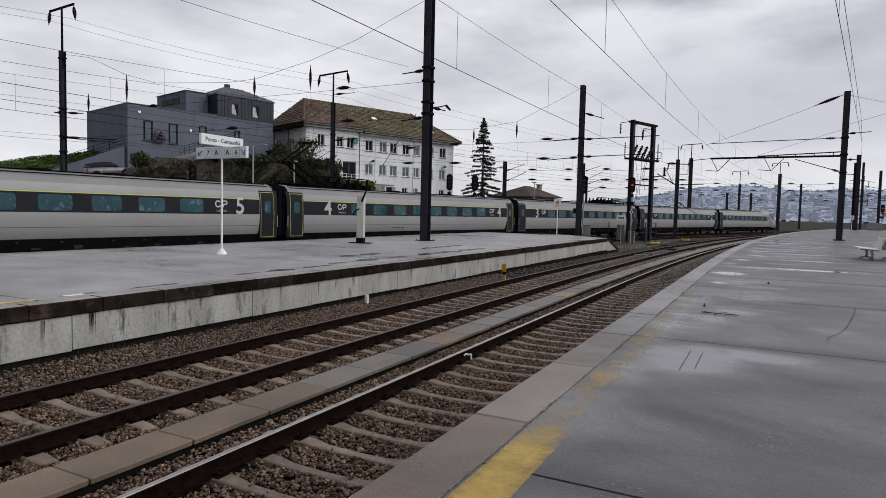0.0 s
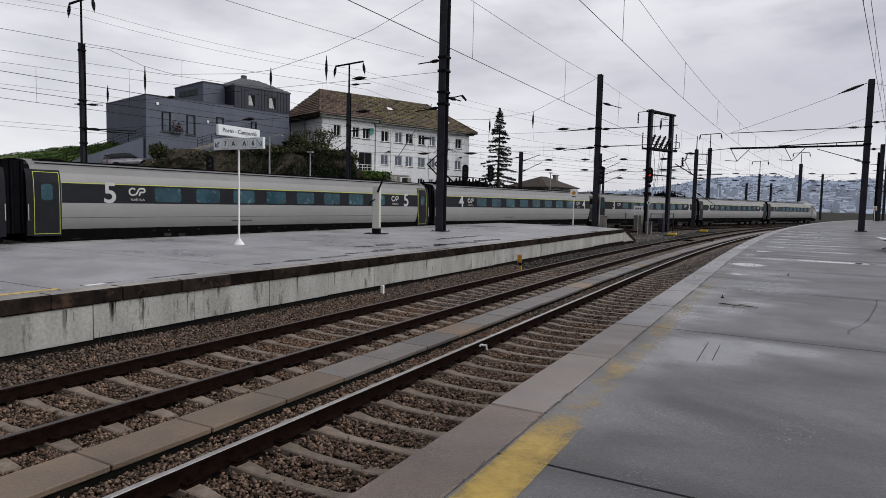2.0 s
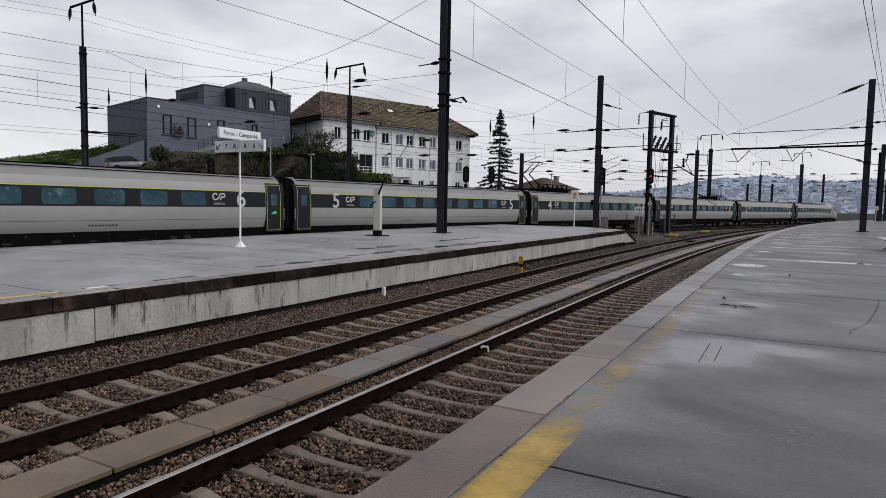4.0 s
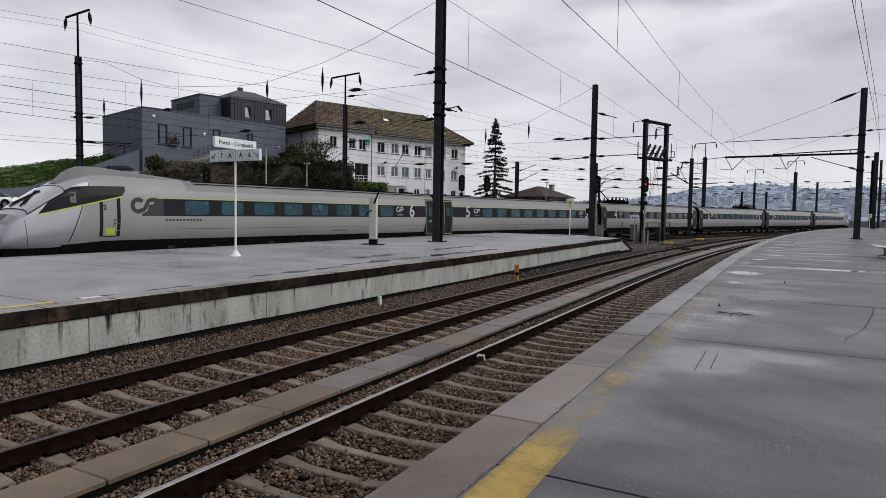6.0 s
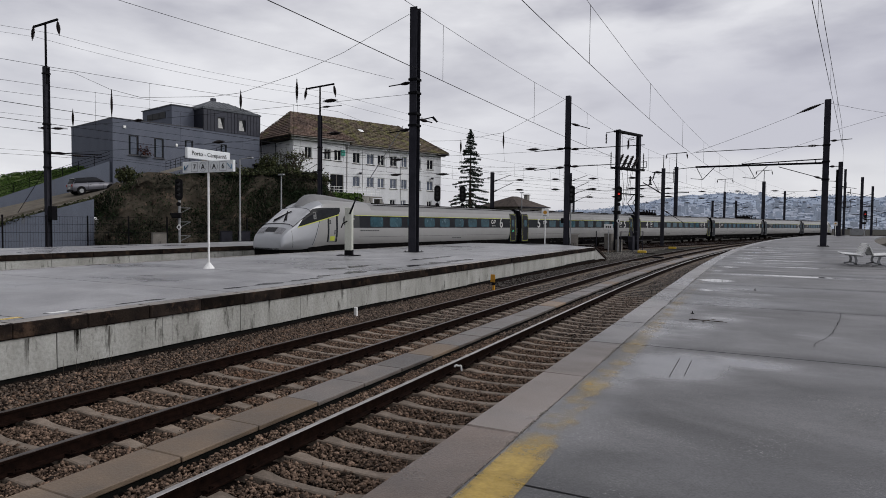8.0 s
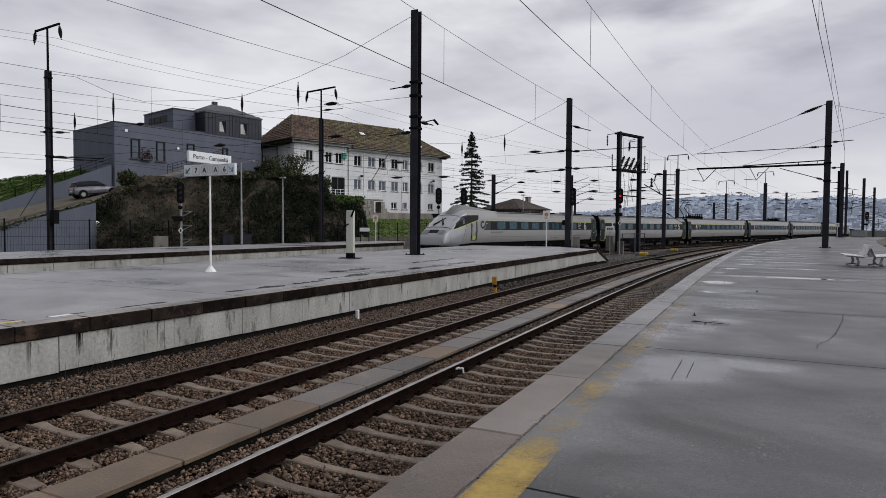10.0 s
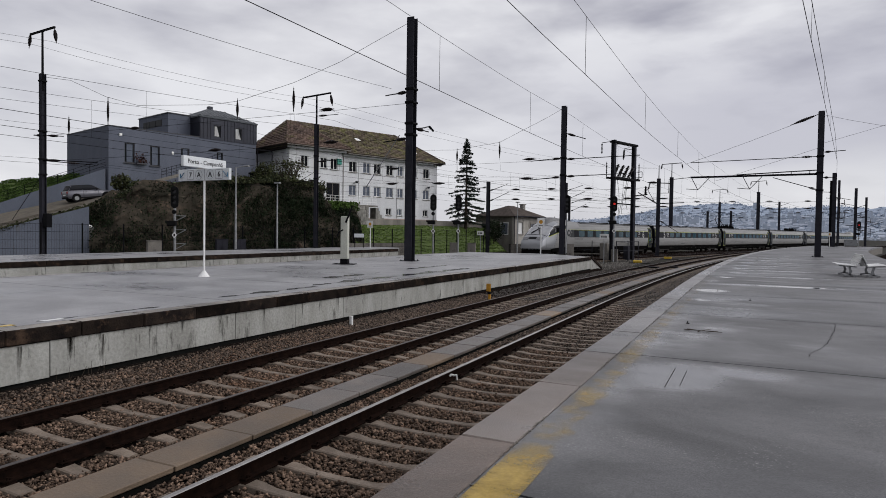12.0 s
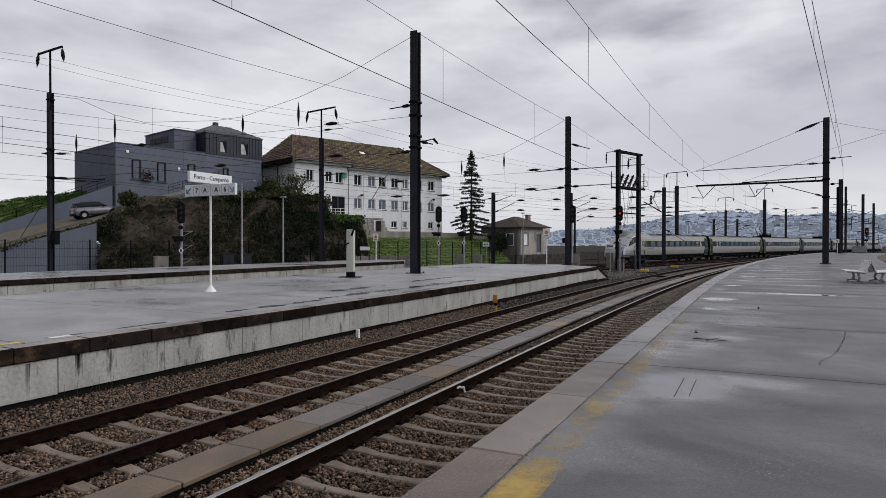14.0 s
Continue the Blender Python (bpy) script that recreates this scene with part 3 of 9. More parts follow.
def make_near_platform():
    bm = bmesh.new()
    sweep(bm, [(-1.9, -0.4), (7.8, -0.4), (7.8, 0.885), (-1.9, 0.885)], [line(0, s) for s in steps(-16, 140, 2)])
    core = tagged(part("platform_near", bm, CONCRETE), "wet grey cast-concrete station platform with a stone edge", "platform", kind="structure")
    for k in range(38):                         # cast bays with open joints
        a, b = 3.6 + 4.97 * (k - 4), 3.6 + 4.97 * (k - 3)
        if b > 140:
            break
        bm = bmesh.new()
        stops = [a + 0.013, a + 0.16, *steps(a + 0.5, b - 0.4, 0.3 if b < 60 else 2.0), b - 0.12, b - 0.013]
        across = steps(3.6, 7.4, 0.6)[::-1] + steps(-1.4, 3.4, 0.16 if b < 60 else 1.2)[::-1]
        prof = [(-1.545, 0.70), (7.82, 0.70), (7.82, 0.894), (7.81, 0.9), *[(q, 0.9) for q in across], (-1.541, 0.9), (-1.546, 0.895)]
        sweep(bm, prof, [line(0, s) for s in stops])
        bay = part("paving_bay", bm, PAVING, core)
        bay.data.attributes.new("damp", "FLOAT", "POINT")      # water stands along the joints
        bay.data.attributes.new("film", "FLOAT", "POINT")      # and in shallow hollows
        n = len(prof)
        damp, film = bay.data.attributes["damp"], bay.data.attributes["film"]
        for i, (d, f) in enumerate(zip(damp.data, film.data)):
            d.value = {0: 1.0, 1: 0.8, len(stops) - 2: 0.7, len(stops) - 1: 1.0}.get(i // n, 0.0)
            u, s = prof[i % n][0], stops[i // n]
            f.value = max([0.0] + [deep * math.exp(-0.7 * (((u - hx) / ha) ** 2 + ((s - hy) / hb) ** 2)) for hx, hy, ha, hb, deep in HOLLOWS if abs(s - hy) < 3 * hb])
    bm = bmesh.new()
    box(bm, -0.225, 0.219, -1.0, 1.0, -0.17, 0.002, 0.010)
    kerb, kerb_far = finish(bm.copy(), "kerb_stone", KERB), finish(bm.copy(), "kerb_stone", KERB_FAR)
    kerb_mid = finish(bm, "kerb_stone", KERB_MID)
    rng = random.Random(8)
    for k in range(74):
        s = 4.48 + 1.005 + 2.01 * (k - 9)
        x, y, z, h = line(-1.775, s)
        # stones further along take the sheen-tinted colours
        share("kerb_stone", kerb if s < 4 else kerb_mid if s < 8 else kerb_far, core, pose(x, y, 0.9 + rng.uniform(-0.003, 0.004), rng.uniform(-0.15, 0.15), rng.uniform(-0.3, 0.3), -math.degrees(h)))


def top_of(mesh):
    """The upper faces take the second material, on coping stones a paler one than the sides."""
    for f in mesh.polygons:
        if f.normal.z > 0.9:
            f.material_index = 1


def make_island():
    """The platform between the tracks, with its whitewashed face, dark coping stones and sloped end."""
    core_x0, core_x1, end = -20.75, -10.05, 44.3
    bm = bmesh.new()
    outline = [(core_x0 + 0.1, -25), (core_x1, -25), (core_x1, end), (-13.5, 48.0), (-16.0, 48.2), (core_x0 + 0.1, 42.0)]
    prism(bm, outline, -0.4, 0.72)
    # its near-black sides show as a dark band below the face panels
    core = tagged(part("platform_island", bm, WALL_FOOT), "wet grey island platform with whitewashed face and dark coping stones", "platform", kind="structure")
    bm = bmesh.new()
    outline = [(core_x0 + 0.35, -25), (-10.40, -25), (-10.40, end - 0.2), (-13.6, 47.8), (-16.0, 48.0), (core_x0 + 0.35, 42.0)]
    prism(bm, outline, 0.70, 0.885)
    part("paving_bed", bm, PAVING_B, core)
    for k in range(16):                          # cast bays in two rows
        a, b = -25.5 + 4.5 * k, -25.5 + 4.5 * (k + 1)
        for x0, x1 in ((core_x0 + 0.355, -15.6), (-15.585, -10.375)):
            if a > 42 and x0 < -16:
                continue
            bm = bmesh.new()
            top_y = min(b - 0.008, 47.6)
            if b > end:
                prism(bm, [(x0, a + 0.008), (x1, a + 0.008), (x1, min(top_y, end - 0.2)), (max(x0, -13.6), min(top_y, 47.6)), (x0, min(top_y, 47.6))], 0.70, 0.90)
            else:
                box(bm, x0, x1, a + 0.016, top_y - 0.010, 0.70, 0.90)
            part("paving_bay", bm, PAVING_B, core)
    rng = random.Random(5)
    for i, w in enumerate((2.02,)):                 # whitewashed face panels
        bm = bmesh.new()
        box(bm, -0.05, 0.0, -w / 2 + 0.005, w / 2 - 0.005, 0.02, 0.60, 0.005)
        panel = finish(bm, "face_panel", WALL_WHITE)
        y = -24.0
        while y < end - 1:
            share("face_panel", panel, core, pose(core_x1 + 0.05 + rng.uniform(-0.004, 0.004), y + w / 2, 0.06 + rng.uniform(-0.015, 0.015)))
            y += w
    bm = bmesh.new()
    box(bm, -0.36, 0.0, -0.597, 0.597, -0.235, 0.003, 0.016)
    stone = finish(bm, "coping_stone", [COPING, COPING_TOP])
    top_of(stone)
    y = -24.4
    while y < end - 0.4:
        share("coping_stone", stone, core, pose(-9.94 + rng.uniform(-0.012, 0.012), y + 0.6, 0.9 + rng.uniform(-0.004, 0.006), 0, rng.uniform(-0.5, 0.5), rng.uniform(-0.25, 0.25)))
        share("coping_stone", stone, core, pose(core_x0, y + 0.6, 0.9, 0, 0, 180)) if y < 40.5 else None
        y += 1.2
    # damp streaks that run down the whitewashed face from its joints, each of several thin trickles
    drip = random.Random(31)
    for y, z1, z0, w, n in ((6.63, 0.66, 0.06, 0.07, 9), (5.83, 0.64, 0.05, 0.05, 6), (7.23, 0.64, 0.06, 0.022, 3), (8.90, 0.66, 0.36, 0.035, 5), (7.95, 0.52, 0.20, 0.012, 2), (8.15, 0.6, 0.05, 0.02, 3), (10.1, 0.62, 0.08, 0.02, 3), (11.23, 0.66, 0.12, 0.04, 5),
                            (12.6, 0.66, 0.2, 0.03, 4), (14.1, 0.66, 0.05, 0.05, 6), (15.4, 0.64, 0.2, 0.03, 4), (17.2, 0.66, 0.1, 0.05, 6), (19.3, 0.66, 0.2, 0.06, 6), (22.4, 0.66, 0.1, 0.07, 7), (25.6, 0.66, 0.1, 0.06, 5), (29.4, 0.66, 0.1, 0.06, 5)):
        bm = bmesh.new()
        for _ in range(n):
            c0, low = y + drip.gauss(0, w * 0.55), z1 + (z0 - z1) * drip.uniform(0.3, 1.0)
            fat, prev = drip.uniform(0.003, 0.007) + 0.04 * w, None
            for k in range(9):
                u = k / 8
                c = c0 + 0.010 * noise.noise(Vector((c0 * 70, u * 3, 1)))
                q = fat * (1.15 - u) * (0.5 + 1.1 * abs(noise.noise(Vector((c0 * 40, u * 7, 2)))))
                row = [bm.verts.new((-9.988, c - q, z1 + (low - z1) * u)), bm.verts.new((-9.988, c + q, z1 + (low - z1) * u))]
                if prev:
                    bm.faces.new((prev[0], prev[1], row[1], row[0]))
                prev = row
        part("damp_streak", bm, STREAK if w > 0.06 and y < 8 else STREAK_PALE, core, "dark damp streak")
    # sloped end down to the tracks
    bm = bmesh.new()
    v = [bm.verts.new(q) for q in ((-10.0, end, 0.9), (-10.0, 47.4, 0.0), (-10.4, 47.4, 0.0), (-10.4, end, 0.9), (-10.0, end, -0.4), (-10.0, 47.4, -0.4), (-10.4, 47.4, -0.4), (-10.4, end, -0.4))]
    for f in ((0, 1, 2, 3), (4, 7, 6, 5), (0, 4, 5, 1), (3, 2, 6, 7), (1, 5, 6, 2), (0, 3, 7, 4)):
        bm.faces.new([v[i] for i in f])
    part("end_wing_wall", bm, WALL_WHITE, core)
    bm = bmesh.new()
    beam(bm, (-10.15, end - 0.1, 0.86), (-10.15, 47.6, -0.03), 0.45, 0.14)
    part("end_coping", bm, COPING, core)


def make_back_platform():
    bm = bmesh.new()
    outline = [(-37.0, -25), (-28.95, -25), (-28.95, 50.5), (-30.5, 53.0), (-34.0, 54.0), (-35.0, 48)]
    prism(bm, outline, -0.4, 0.72)
    core = tagged(part("platform_back", bm, CONCRETE), "narrow grey concrete side platform with a dark edge", "platform", kind="structure")
    bm = bmesh.new()
    prism(bm, [(-37.0, -25), (-29.0, -25), (-29.0, 50.5), (-30.5, 53.0), (-34.0, 54.0), (-35.0, 48)], 0.715, 0.9)
    part("paving", bm, PAVING_B, core)
    bm = bmesh.new()
    box(bm, -0.1, 0.0, -0.99, 0.99, -0.03, 0.66, 0.006)
    panel = finish(bm, "face_panel", WALL_WHITE)
    bm = bmesh.new()
    box(bm, -0.36, 0.0, -0.995, 0.995, -0.25, 0.003, 0.016)
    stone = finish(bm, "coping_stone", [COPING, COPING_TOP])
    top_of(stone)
    y = -24
    while y < 49:
        share("face_panel", panel, core, pose(-28.86, y + 1, 0.05))
        share("coping_stone", stone, core, pose(-28.8, y + 1, 0.902))
        y += 2


make_ground()
make_tracks()
make_trough()
make_near_platform()
make_island()
make_back_platform()
make_ballast()


# ---- the train ----
BODY = surf("silver_grey_coach_paint", (0.232, 0.231, 0.226), (0.214, 0.213, 0.209), 0.35, 0.46, 0.52, 0, 3.0, metal=0.1, spec=0.2, world=False, streak=0.6, grain=0.05)
NOSE = surf("pale_cab_paint", (0.275, 0.283, 0.296), (0.258, 0.266, 0.279), 0.35, 0.28, 0.32, 0, 3.0, grain=0.05, metal=0.3, world=False, coat=0.3)
# shoulder darkened in its colour to offset the skylight it catches
SHOULDER = surf("darkened_shoulder_paint", (0.178, 0.177, 0.172), (0.150, 0.149, 0.145), 0.5, 0.5, None, 0, 3.0, world=False, streak=3.0, grain=0.1)
ROOF = surf("grimy_roof_grey", (0.150, 0.150, 0.150), (0.115, 0.115, 0.115), 0.6, 0.5, None, 0, 20, world=False, grain=0.1)
BAND = surf("charcoal_window_band", (0.016, 0.017, 0.020), (0.012, 0.013, 0.016), 1.2, 0.5, 0.55, 0, 20, world=False, spec=0.05)
LIME = surf("lime_stripe", (0.38, 0.41, 0.055), (0.32, 0.355, 0.05), 2, 0.4, world=False)
# the pale spots stand in for sky reflected in the panes
PANE = surf("tinted_coach_glass", (0.026, 0.066, 0.084), (0.010, 0.026, 0.036), 1.0, 0.08, None, 0, 20, world=False, spots=((0.085, 0.150, 0.182), 0.5, 0.36), spec=0.08)
# pale base colour imitates the sky mirrored in the raked glass
SCREEN = surf("windscreen_glass", (0.27, 0.275, 0.285), (0.17, 0.175, 0.185), 0.8, 0.05, None, 0, 20, world=False, coat=1.0, spec=0.5, grain=0.04)
CAB_GLASS = surf("black_cab_glass", (0.008, 0.009, 0.010), (0.014, 0.015, 0.017), 1.5, 0.14, None, 0, 20, world=False, spec=0.07)
UNDER = surf("underfloor_black", (0.0035, 0.0035, 0.0035), (0.006, 0.0055, 0.0055), 3, 0.9, None, 0.2, 25, world=False, spec=0.0)
HEADLAMP = surf("dark_headlamp_glass", (0.20, 0.20, 0.21), (0.10, 0.10, 0.105), 5, 0.1, None, 0, 20, world=False)
BOGIE = surf("road_grimed_bogie", (0.030, 0.028, 0.026), (0.012, 0.011, 0.011), 3, 0.8, None, 0.2, 25, world=False)
BELLOWS = surf("bellows_rubber", (0.007, 0.007, 0.008), (0.004, 0.004, 0.005), 3, 0.9, None, 0.1, 25, world=False, spec=0.0)
DOOR_GREY = surf("grey_door_edging", (0.10, 0.10, 0.10), None, 2, 0.5, world=False)
DISPLAY = glow("green_display", (0.05, 0.45, 0.25), 0.35)
LETTER = surf("light_grey_lettering", (0.36, 0.36, 0.355), (0.32, 0.32, 0.315), 2, 0.4, world=False)
MARK = surf("charcoal_marking", (0.018, 0.020, 0.022), (0.014, 0.016, 0.018), 2, 0.5, world=False)

FULL = ((1.27, 1.08), (1.345, 1.22), (1.41, 1.48), (1.453, 1.78), (1.46, 2.05), (1.425, 2.9), (1.36, 3.25), (1.22, 3.5), (0.95, 3.68), (0.5, 3.76), (0.0, 3.78))
BOXY = FULL[:5] + ((1.432, 2.98), (1.39, 3.36), (1.27, 3.60), (1.0, 3.715), (0.5, 3.768), (0.0, 3.78))    # the cab has squarer shoulders


def nose_size(d):
    """Half width as a share of the full one, and the height of the roof, d metres from the inner end of an end coach."""
    w = np.interp(d, (22.0, 23.5, 24.8, 25.8, 26.6, 27.15, 27.5, 27.65), (1, 0.998, 0.992, 0.975, 0.95, 0.92, 0.875, 0.82))
    z = np.interp(d, (20.2, 21.2, 22.3, 23.5, 24.2, 24.9, 25.5, 26.2, 26.8, 27.2, 27.45, 27.6, 27.65), (3.78, 3.80, 3.84, 3.86, 3.80, 3.58, 3.26, 2.80, 2.36, 2.08, 1.84, 1.62, 1.42))
    return float(w), float(z)


def section(d, end):
    w, top = nose_size(d) if end else (1.0, 3.78)
    low = float(np.interp(d, (23.5, 26.0), (1.08, 0.86))) if end else 1.08
    k = float(np.interp(d, (23.6, 25.4), (0, 1))) if end else 0.0
    return [((y + (y1 - y) * k) * w, low + (z + (z1 - z) * k - 1.08) * (top - low) / 2.70) for (y, z), (y1, z1) in zip(FULL, BOXY)]


def cab_joint(z):
    """Where the joint between cab and coach runs, from the sill up to the roof."""
    return float(np.interp(z, (0.9, 1.12, 2.57, 3.25, 3.64, 3.85), (25.36, 25.28, 24.74, 24.49, 24.34, 24.28)))


def half_width(d, z, end):
    s = section(d, end)
    return float(np.interp(z, [q[1] for q in s], [q[0] for q in s]))


def door_width(z):
    """The doors are straighter than the coach's side."""
    return float(np.interp(z, (0.8, 1.6, 2.05, 2.9, 3.25, 3.6, 3.75), (1.43, 1.455, 1.462, 1.427, 1.362, 1.10, 0.62)))


def cladding(bm, d0, d1, lo, hi, side, end, shift, off=0.008, cols=1, rows=3, thick=0.02, flat=False):
    """A sheet on a coach's side from d0 to d1, between the heights lo(d) and hi(d); shift: local x = d - shift."""
    grid = []
    for i in range(cols + 1):
        d = d0 + (d1 - d0) * i / cols
        a, b = lo(d), hi(d)
        col = []
        for j in range(rows + 1):
            z = a + (b - a) * j / rows
            col.append((d - shift, door_width(z) if flat else half_width(d, z, end), z))
        grid.append(col)
    outer = [[bm.verts.new((x, side * (y + off), z)) for x, y, z in c] for c in grid]
    inner = [[bm.verts.new((x, side * (y + off - thick), z)) for x, y, z in c] for c in grid]
    for i in range(cols):
        for j in range(rows):
            bm.faces.new((outer[i][j], outer[i + 1][j], outer[i + 1][j + 1], outer[i][j + 1]))
        for j in (0, rows):
            bm.faces.new((outer[i][j], inner[i][j], inner[i + 1][j], outer[i + 1][j]))
    for i in (0, cols):
        for j in range(rows):
            bm.faces.new((outer[i][j], inner[i][j], inner[i][j + 1], outer[i][j + 1]))


def rounded(bm, d0, d1, z0, z1, r, side, end, shift, off, thick=0.012, flat=False):
    """A pane with rounded corners on a coach's side."""
    pts = []
    for cx, cz, a0 in ((d1 - r, z1 - r, 0), (d0 + r, z1 - r, 90), (d0 + r, z0 + r, 180), (d1 - r, z0 + r, 270)):
        for k in range(4):
            a = radians(a0 + 30 * k)
            pts.append((cx + r * math.cos(a), cz + r * math.sin(a)))
    def wide(d, z):
        return door_width(z) if flat else half_width(d, z, end)
    rim = [bm.verts.new((d - shift, side * (wide(d, z) + off), z)) for d, z in pts]
    back = [bm.verts.new((d - shift, side * (wide(d, z) + off - thick), z)) for d, z in pts]
    bm.faces.new(rim)
    n = len(pts)
    for i in range(n):
        bm.faces.new((rim[i], back[i], back[(i + 1) % n], rim[(i + 1) % n]))


def lettering(text, size, material, depth=0.004, align="CENTER", bold=0.0):
    """Flat letters as a mesh in the xz plane, facing -y."""
    cu = bpy.data.curves.new("lettering", "FONT")
    cu.body, cu.size, cu.align_x, cu.align_y, cu.extrude = text, size, align, "CENTER", depth
    cu.resolution_u, cu.offset = 3, bold
    ob = bpy.data.objects.new("lettering", cu)
    me = bpy.data.meshes.new_from_object(ob)
    bpy.data.objects.remove(ob)
    me.transform(Matrix.Rotation(radians(90), 4, "X"))
    me.materials.clear()
    me.materials.append(material)
    return me


def emblem(bm, d, z, size, side, end, shift, off, stroke=0.125):
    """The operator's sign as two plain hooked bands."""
    def band(points, w):
        pts = [Vector(p) for p in points]
        prev = None
        for i, p in enumerate(pts):
            t = (pts[min(i + 1, len(pts) - 1)] - pts[max(i - 1, 0)]).normalized()
            n = Vector((-t.y, t.x)) * w / 2
            row = []
            for q in (p + n, p - n):
                dd, zz = d - side * q.x * size, z + q.y * size
                row.append(bm.verts.new((dd - shift, side * (half_width(dd, zz, end) + off), zz)))
            if prev:
                bm.faces.new((prev[0], prev[1], row[1], row[0]))
            prev = row
    hook = [(0.26 * math.cos(radians(a)) - 0.36, 0.26 * math.sin(radians(a))) for a in range(40, 311, 15)]
    bowl = [(0.47 + 0.145 * math.cos(radians(a)), 0.115 + 0.145 * math.sin(radians(a))) for a in range(90, -91, -20)]
    band(hook + [(-0.11, -0.19), (-0.02, -0.09), (0.05, 0.04), (0.11, 0.16), (0.19, 0.24), (0.30, 0.26)] + bowl + [(0.26, -0.03)], stroke)
    band([(0.27, 0.02), (0.15, -0.30)], stroke)


def coach(kind, number, label, panto=None):
    """A coach of 25.9 m, or an end coach of 27.65 m with its cab towards local +x. Local x runs along it, z = 0 is the rail."""
    end = kind == "end"
    L = 27.65 if end else 25.9
    sh = L / 2
    root = thing("train_coach", Matrix(), label, "train coach", "coaches of the train")
    ds = [0.35, 0.55] + ([20.0, 20.7, 21.3, 22.0, 22.5] + [22.78 + 0.19 * k for k in range(22)] + [26.96, 27.15, 27.3, 27.4, 27.5, 27.58, 27.62, 27.65] if end else [L - 0.55, L - 0.35])
    bm = bmesh.new()
    rings = []
    for d in ds:
        s = []
        for i, (y, z) in enumerate(section(d, end)):
            # near the cab joint the sections lean with it
            lean = (cab_joint(z) - 24.73) * float(np.interp(d, (22.5, 24.68, 24.87, 26.6), (0, 1, 1, 0))) if end else 0.0
            s.append((d + lean, *section(d + lean, end)[i]))
        pts = [(q, -y, z) for q, y, z in s] + [(q, y, z) for q, y, z in s[::-1][1:]]
        rings.append([bm.verts.new((q - sh, y, z)) for q, y, z in pts])
    n = len(rings[0])
    for a, b, d in zip(rings, rings[1:], ds):
        for i in range(n - 1):
            f = bm.faces.new((a[i], b[i], b[i + 1], a[i + 1]))
            # upper faces get the darker shoulder and roof colours against the skylight there
            f.material_index = 3 if d < 0.5 or (not end and d > L - 0.6) else 2 if (7 <= i <= 12 and d < 20) or (9 <= i <= 10 and d < 25.4) else 4 if i in (6, 13) and d < 20 else 1 if end and d >= 24.67 else 0
        bm.faces.new((a[n - 1], b[n - 1], b[0], a[0]))
    bm.faces.new(rings[0]).material_index = 3
    bm.faces.new(rings[-1][::-1]).material_index = 1 if end else 3
    body = part("body", bm, [BODY, NOSE, ROOF, BELLOWS, SHOULDER], root, smooth=True)
    body.data.set_sharp_from_angle(angle=radians(28))
    # underfloor, bogies, wheels
    bm = bmesh.new()
    box(bm, 0.4 - sh, (25.6 if end else L - 0.4) - sh, -1.28, 1.28, 0.62, 1.075)
    for a, b, z in ((5.2, 9.0, 0.34), (9.3, 12.4, 0.40), (12.8, 16.0, 0.34), (16.3, 19.0, 0.42)):
        box(bm, a - sh, b - sh, -1.22, 1.22, z, 0.63, 0.03)
    if end:
        for k in range(8):                       # skirt under the nose
            d = 25.4 + 0.28 * k
            w = nose_size(d)[0] * 1.30
            box(bm, d - sh, d + 0.29 - sh, -w * 0.93, w * 0.93, 0.40, 0.95)
    part("underframe", bm, UNDER, root)
    bm = bmesh.new()
    for q in (2.0, 5.9, 6.6, 8.1, 10.2, 11.6, 13.3, 14.9, 17.0, 18.4, 20.6):
        for sy in (-1, 1):
            box(bm, q - sh, q + 0.34 - sh, sy * 1.27 - 0.04, sy * 1.27 + 0.04, 0.66, 0.70 + 0.12 * (q % 1.0))
            tube(bm, (q - 0.5 - sh, sy * 1.26, 0.93), (q - 0.42 - sh, sy * 1.31, 0.93), 0.045, None, 7)
    tagged(part("underfloor_fittings", bm, BOGIE, root), kind="stuff")
    for c in ((3.9, 22.6) if end else (4.0, L - 4.0)):
        bm = bmesh.new()
        for sy in (-1, 1):
            box(bm, c - 1.75 - sh, c + 1.75 - sh, sy * 1.13 - 0.09, sy * 1.13 + 0.09, 0.42, 0.60, 0.02)
            for ax in (-1.35, 1.35):
                box(bm, c + ax - 0.2 - sh, c + ax + 0.2 - sh, sy * 1.13 - 0.12, sy * 1.13 + 0.12, 0.30, 0.62, 0.03)
        box(bm, c - 0.4 - sh, c + 0.4 - sh, -1.2, 1.2, 0.45, 0.75, 0.02)
        bogie = part("bogie", bm, BOGIE, root)
        for ax in (-1.35, 1.35):
            for sy in (-1, 1):
                bm = bmesh.new()
                tube(bm, (c + ax - sh, sy * 0.80, 0.445), (c + ax - sh, sy * 0.93, 0.445), 0.445, 0.43, 20)
                part("wheel", bm, RAIL_SIDE, bogie)
    # bellows between the coaches
    for a, b in (((0.0, 0.36),) if end else ((0.0, 0.36), (L - 0.36, L))):
        bm = bmesh.new()
        for k in range(3):
            x0 = a + (b - a) * k / 3
            w = 1.30 if k % 2 == 0 else 1.24
            box(bm, x0 - sh, x0 + (b - a) / 3 - 0.004 - sh, -w, w, 0.95, 3.66, 0.02)
        part("bellows", bm, BELLOWS, root)
    # window band, stripe, windows
    b0, b1 = 1.59, (21.2 if end else L - 1.59)
    wins = [(5.20 + 1.957 * k) if end else (5.38 + 2.03 * k) for k in range(8)]
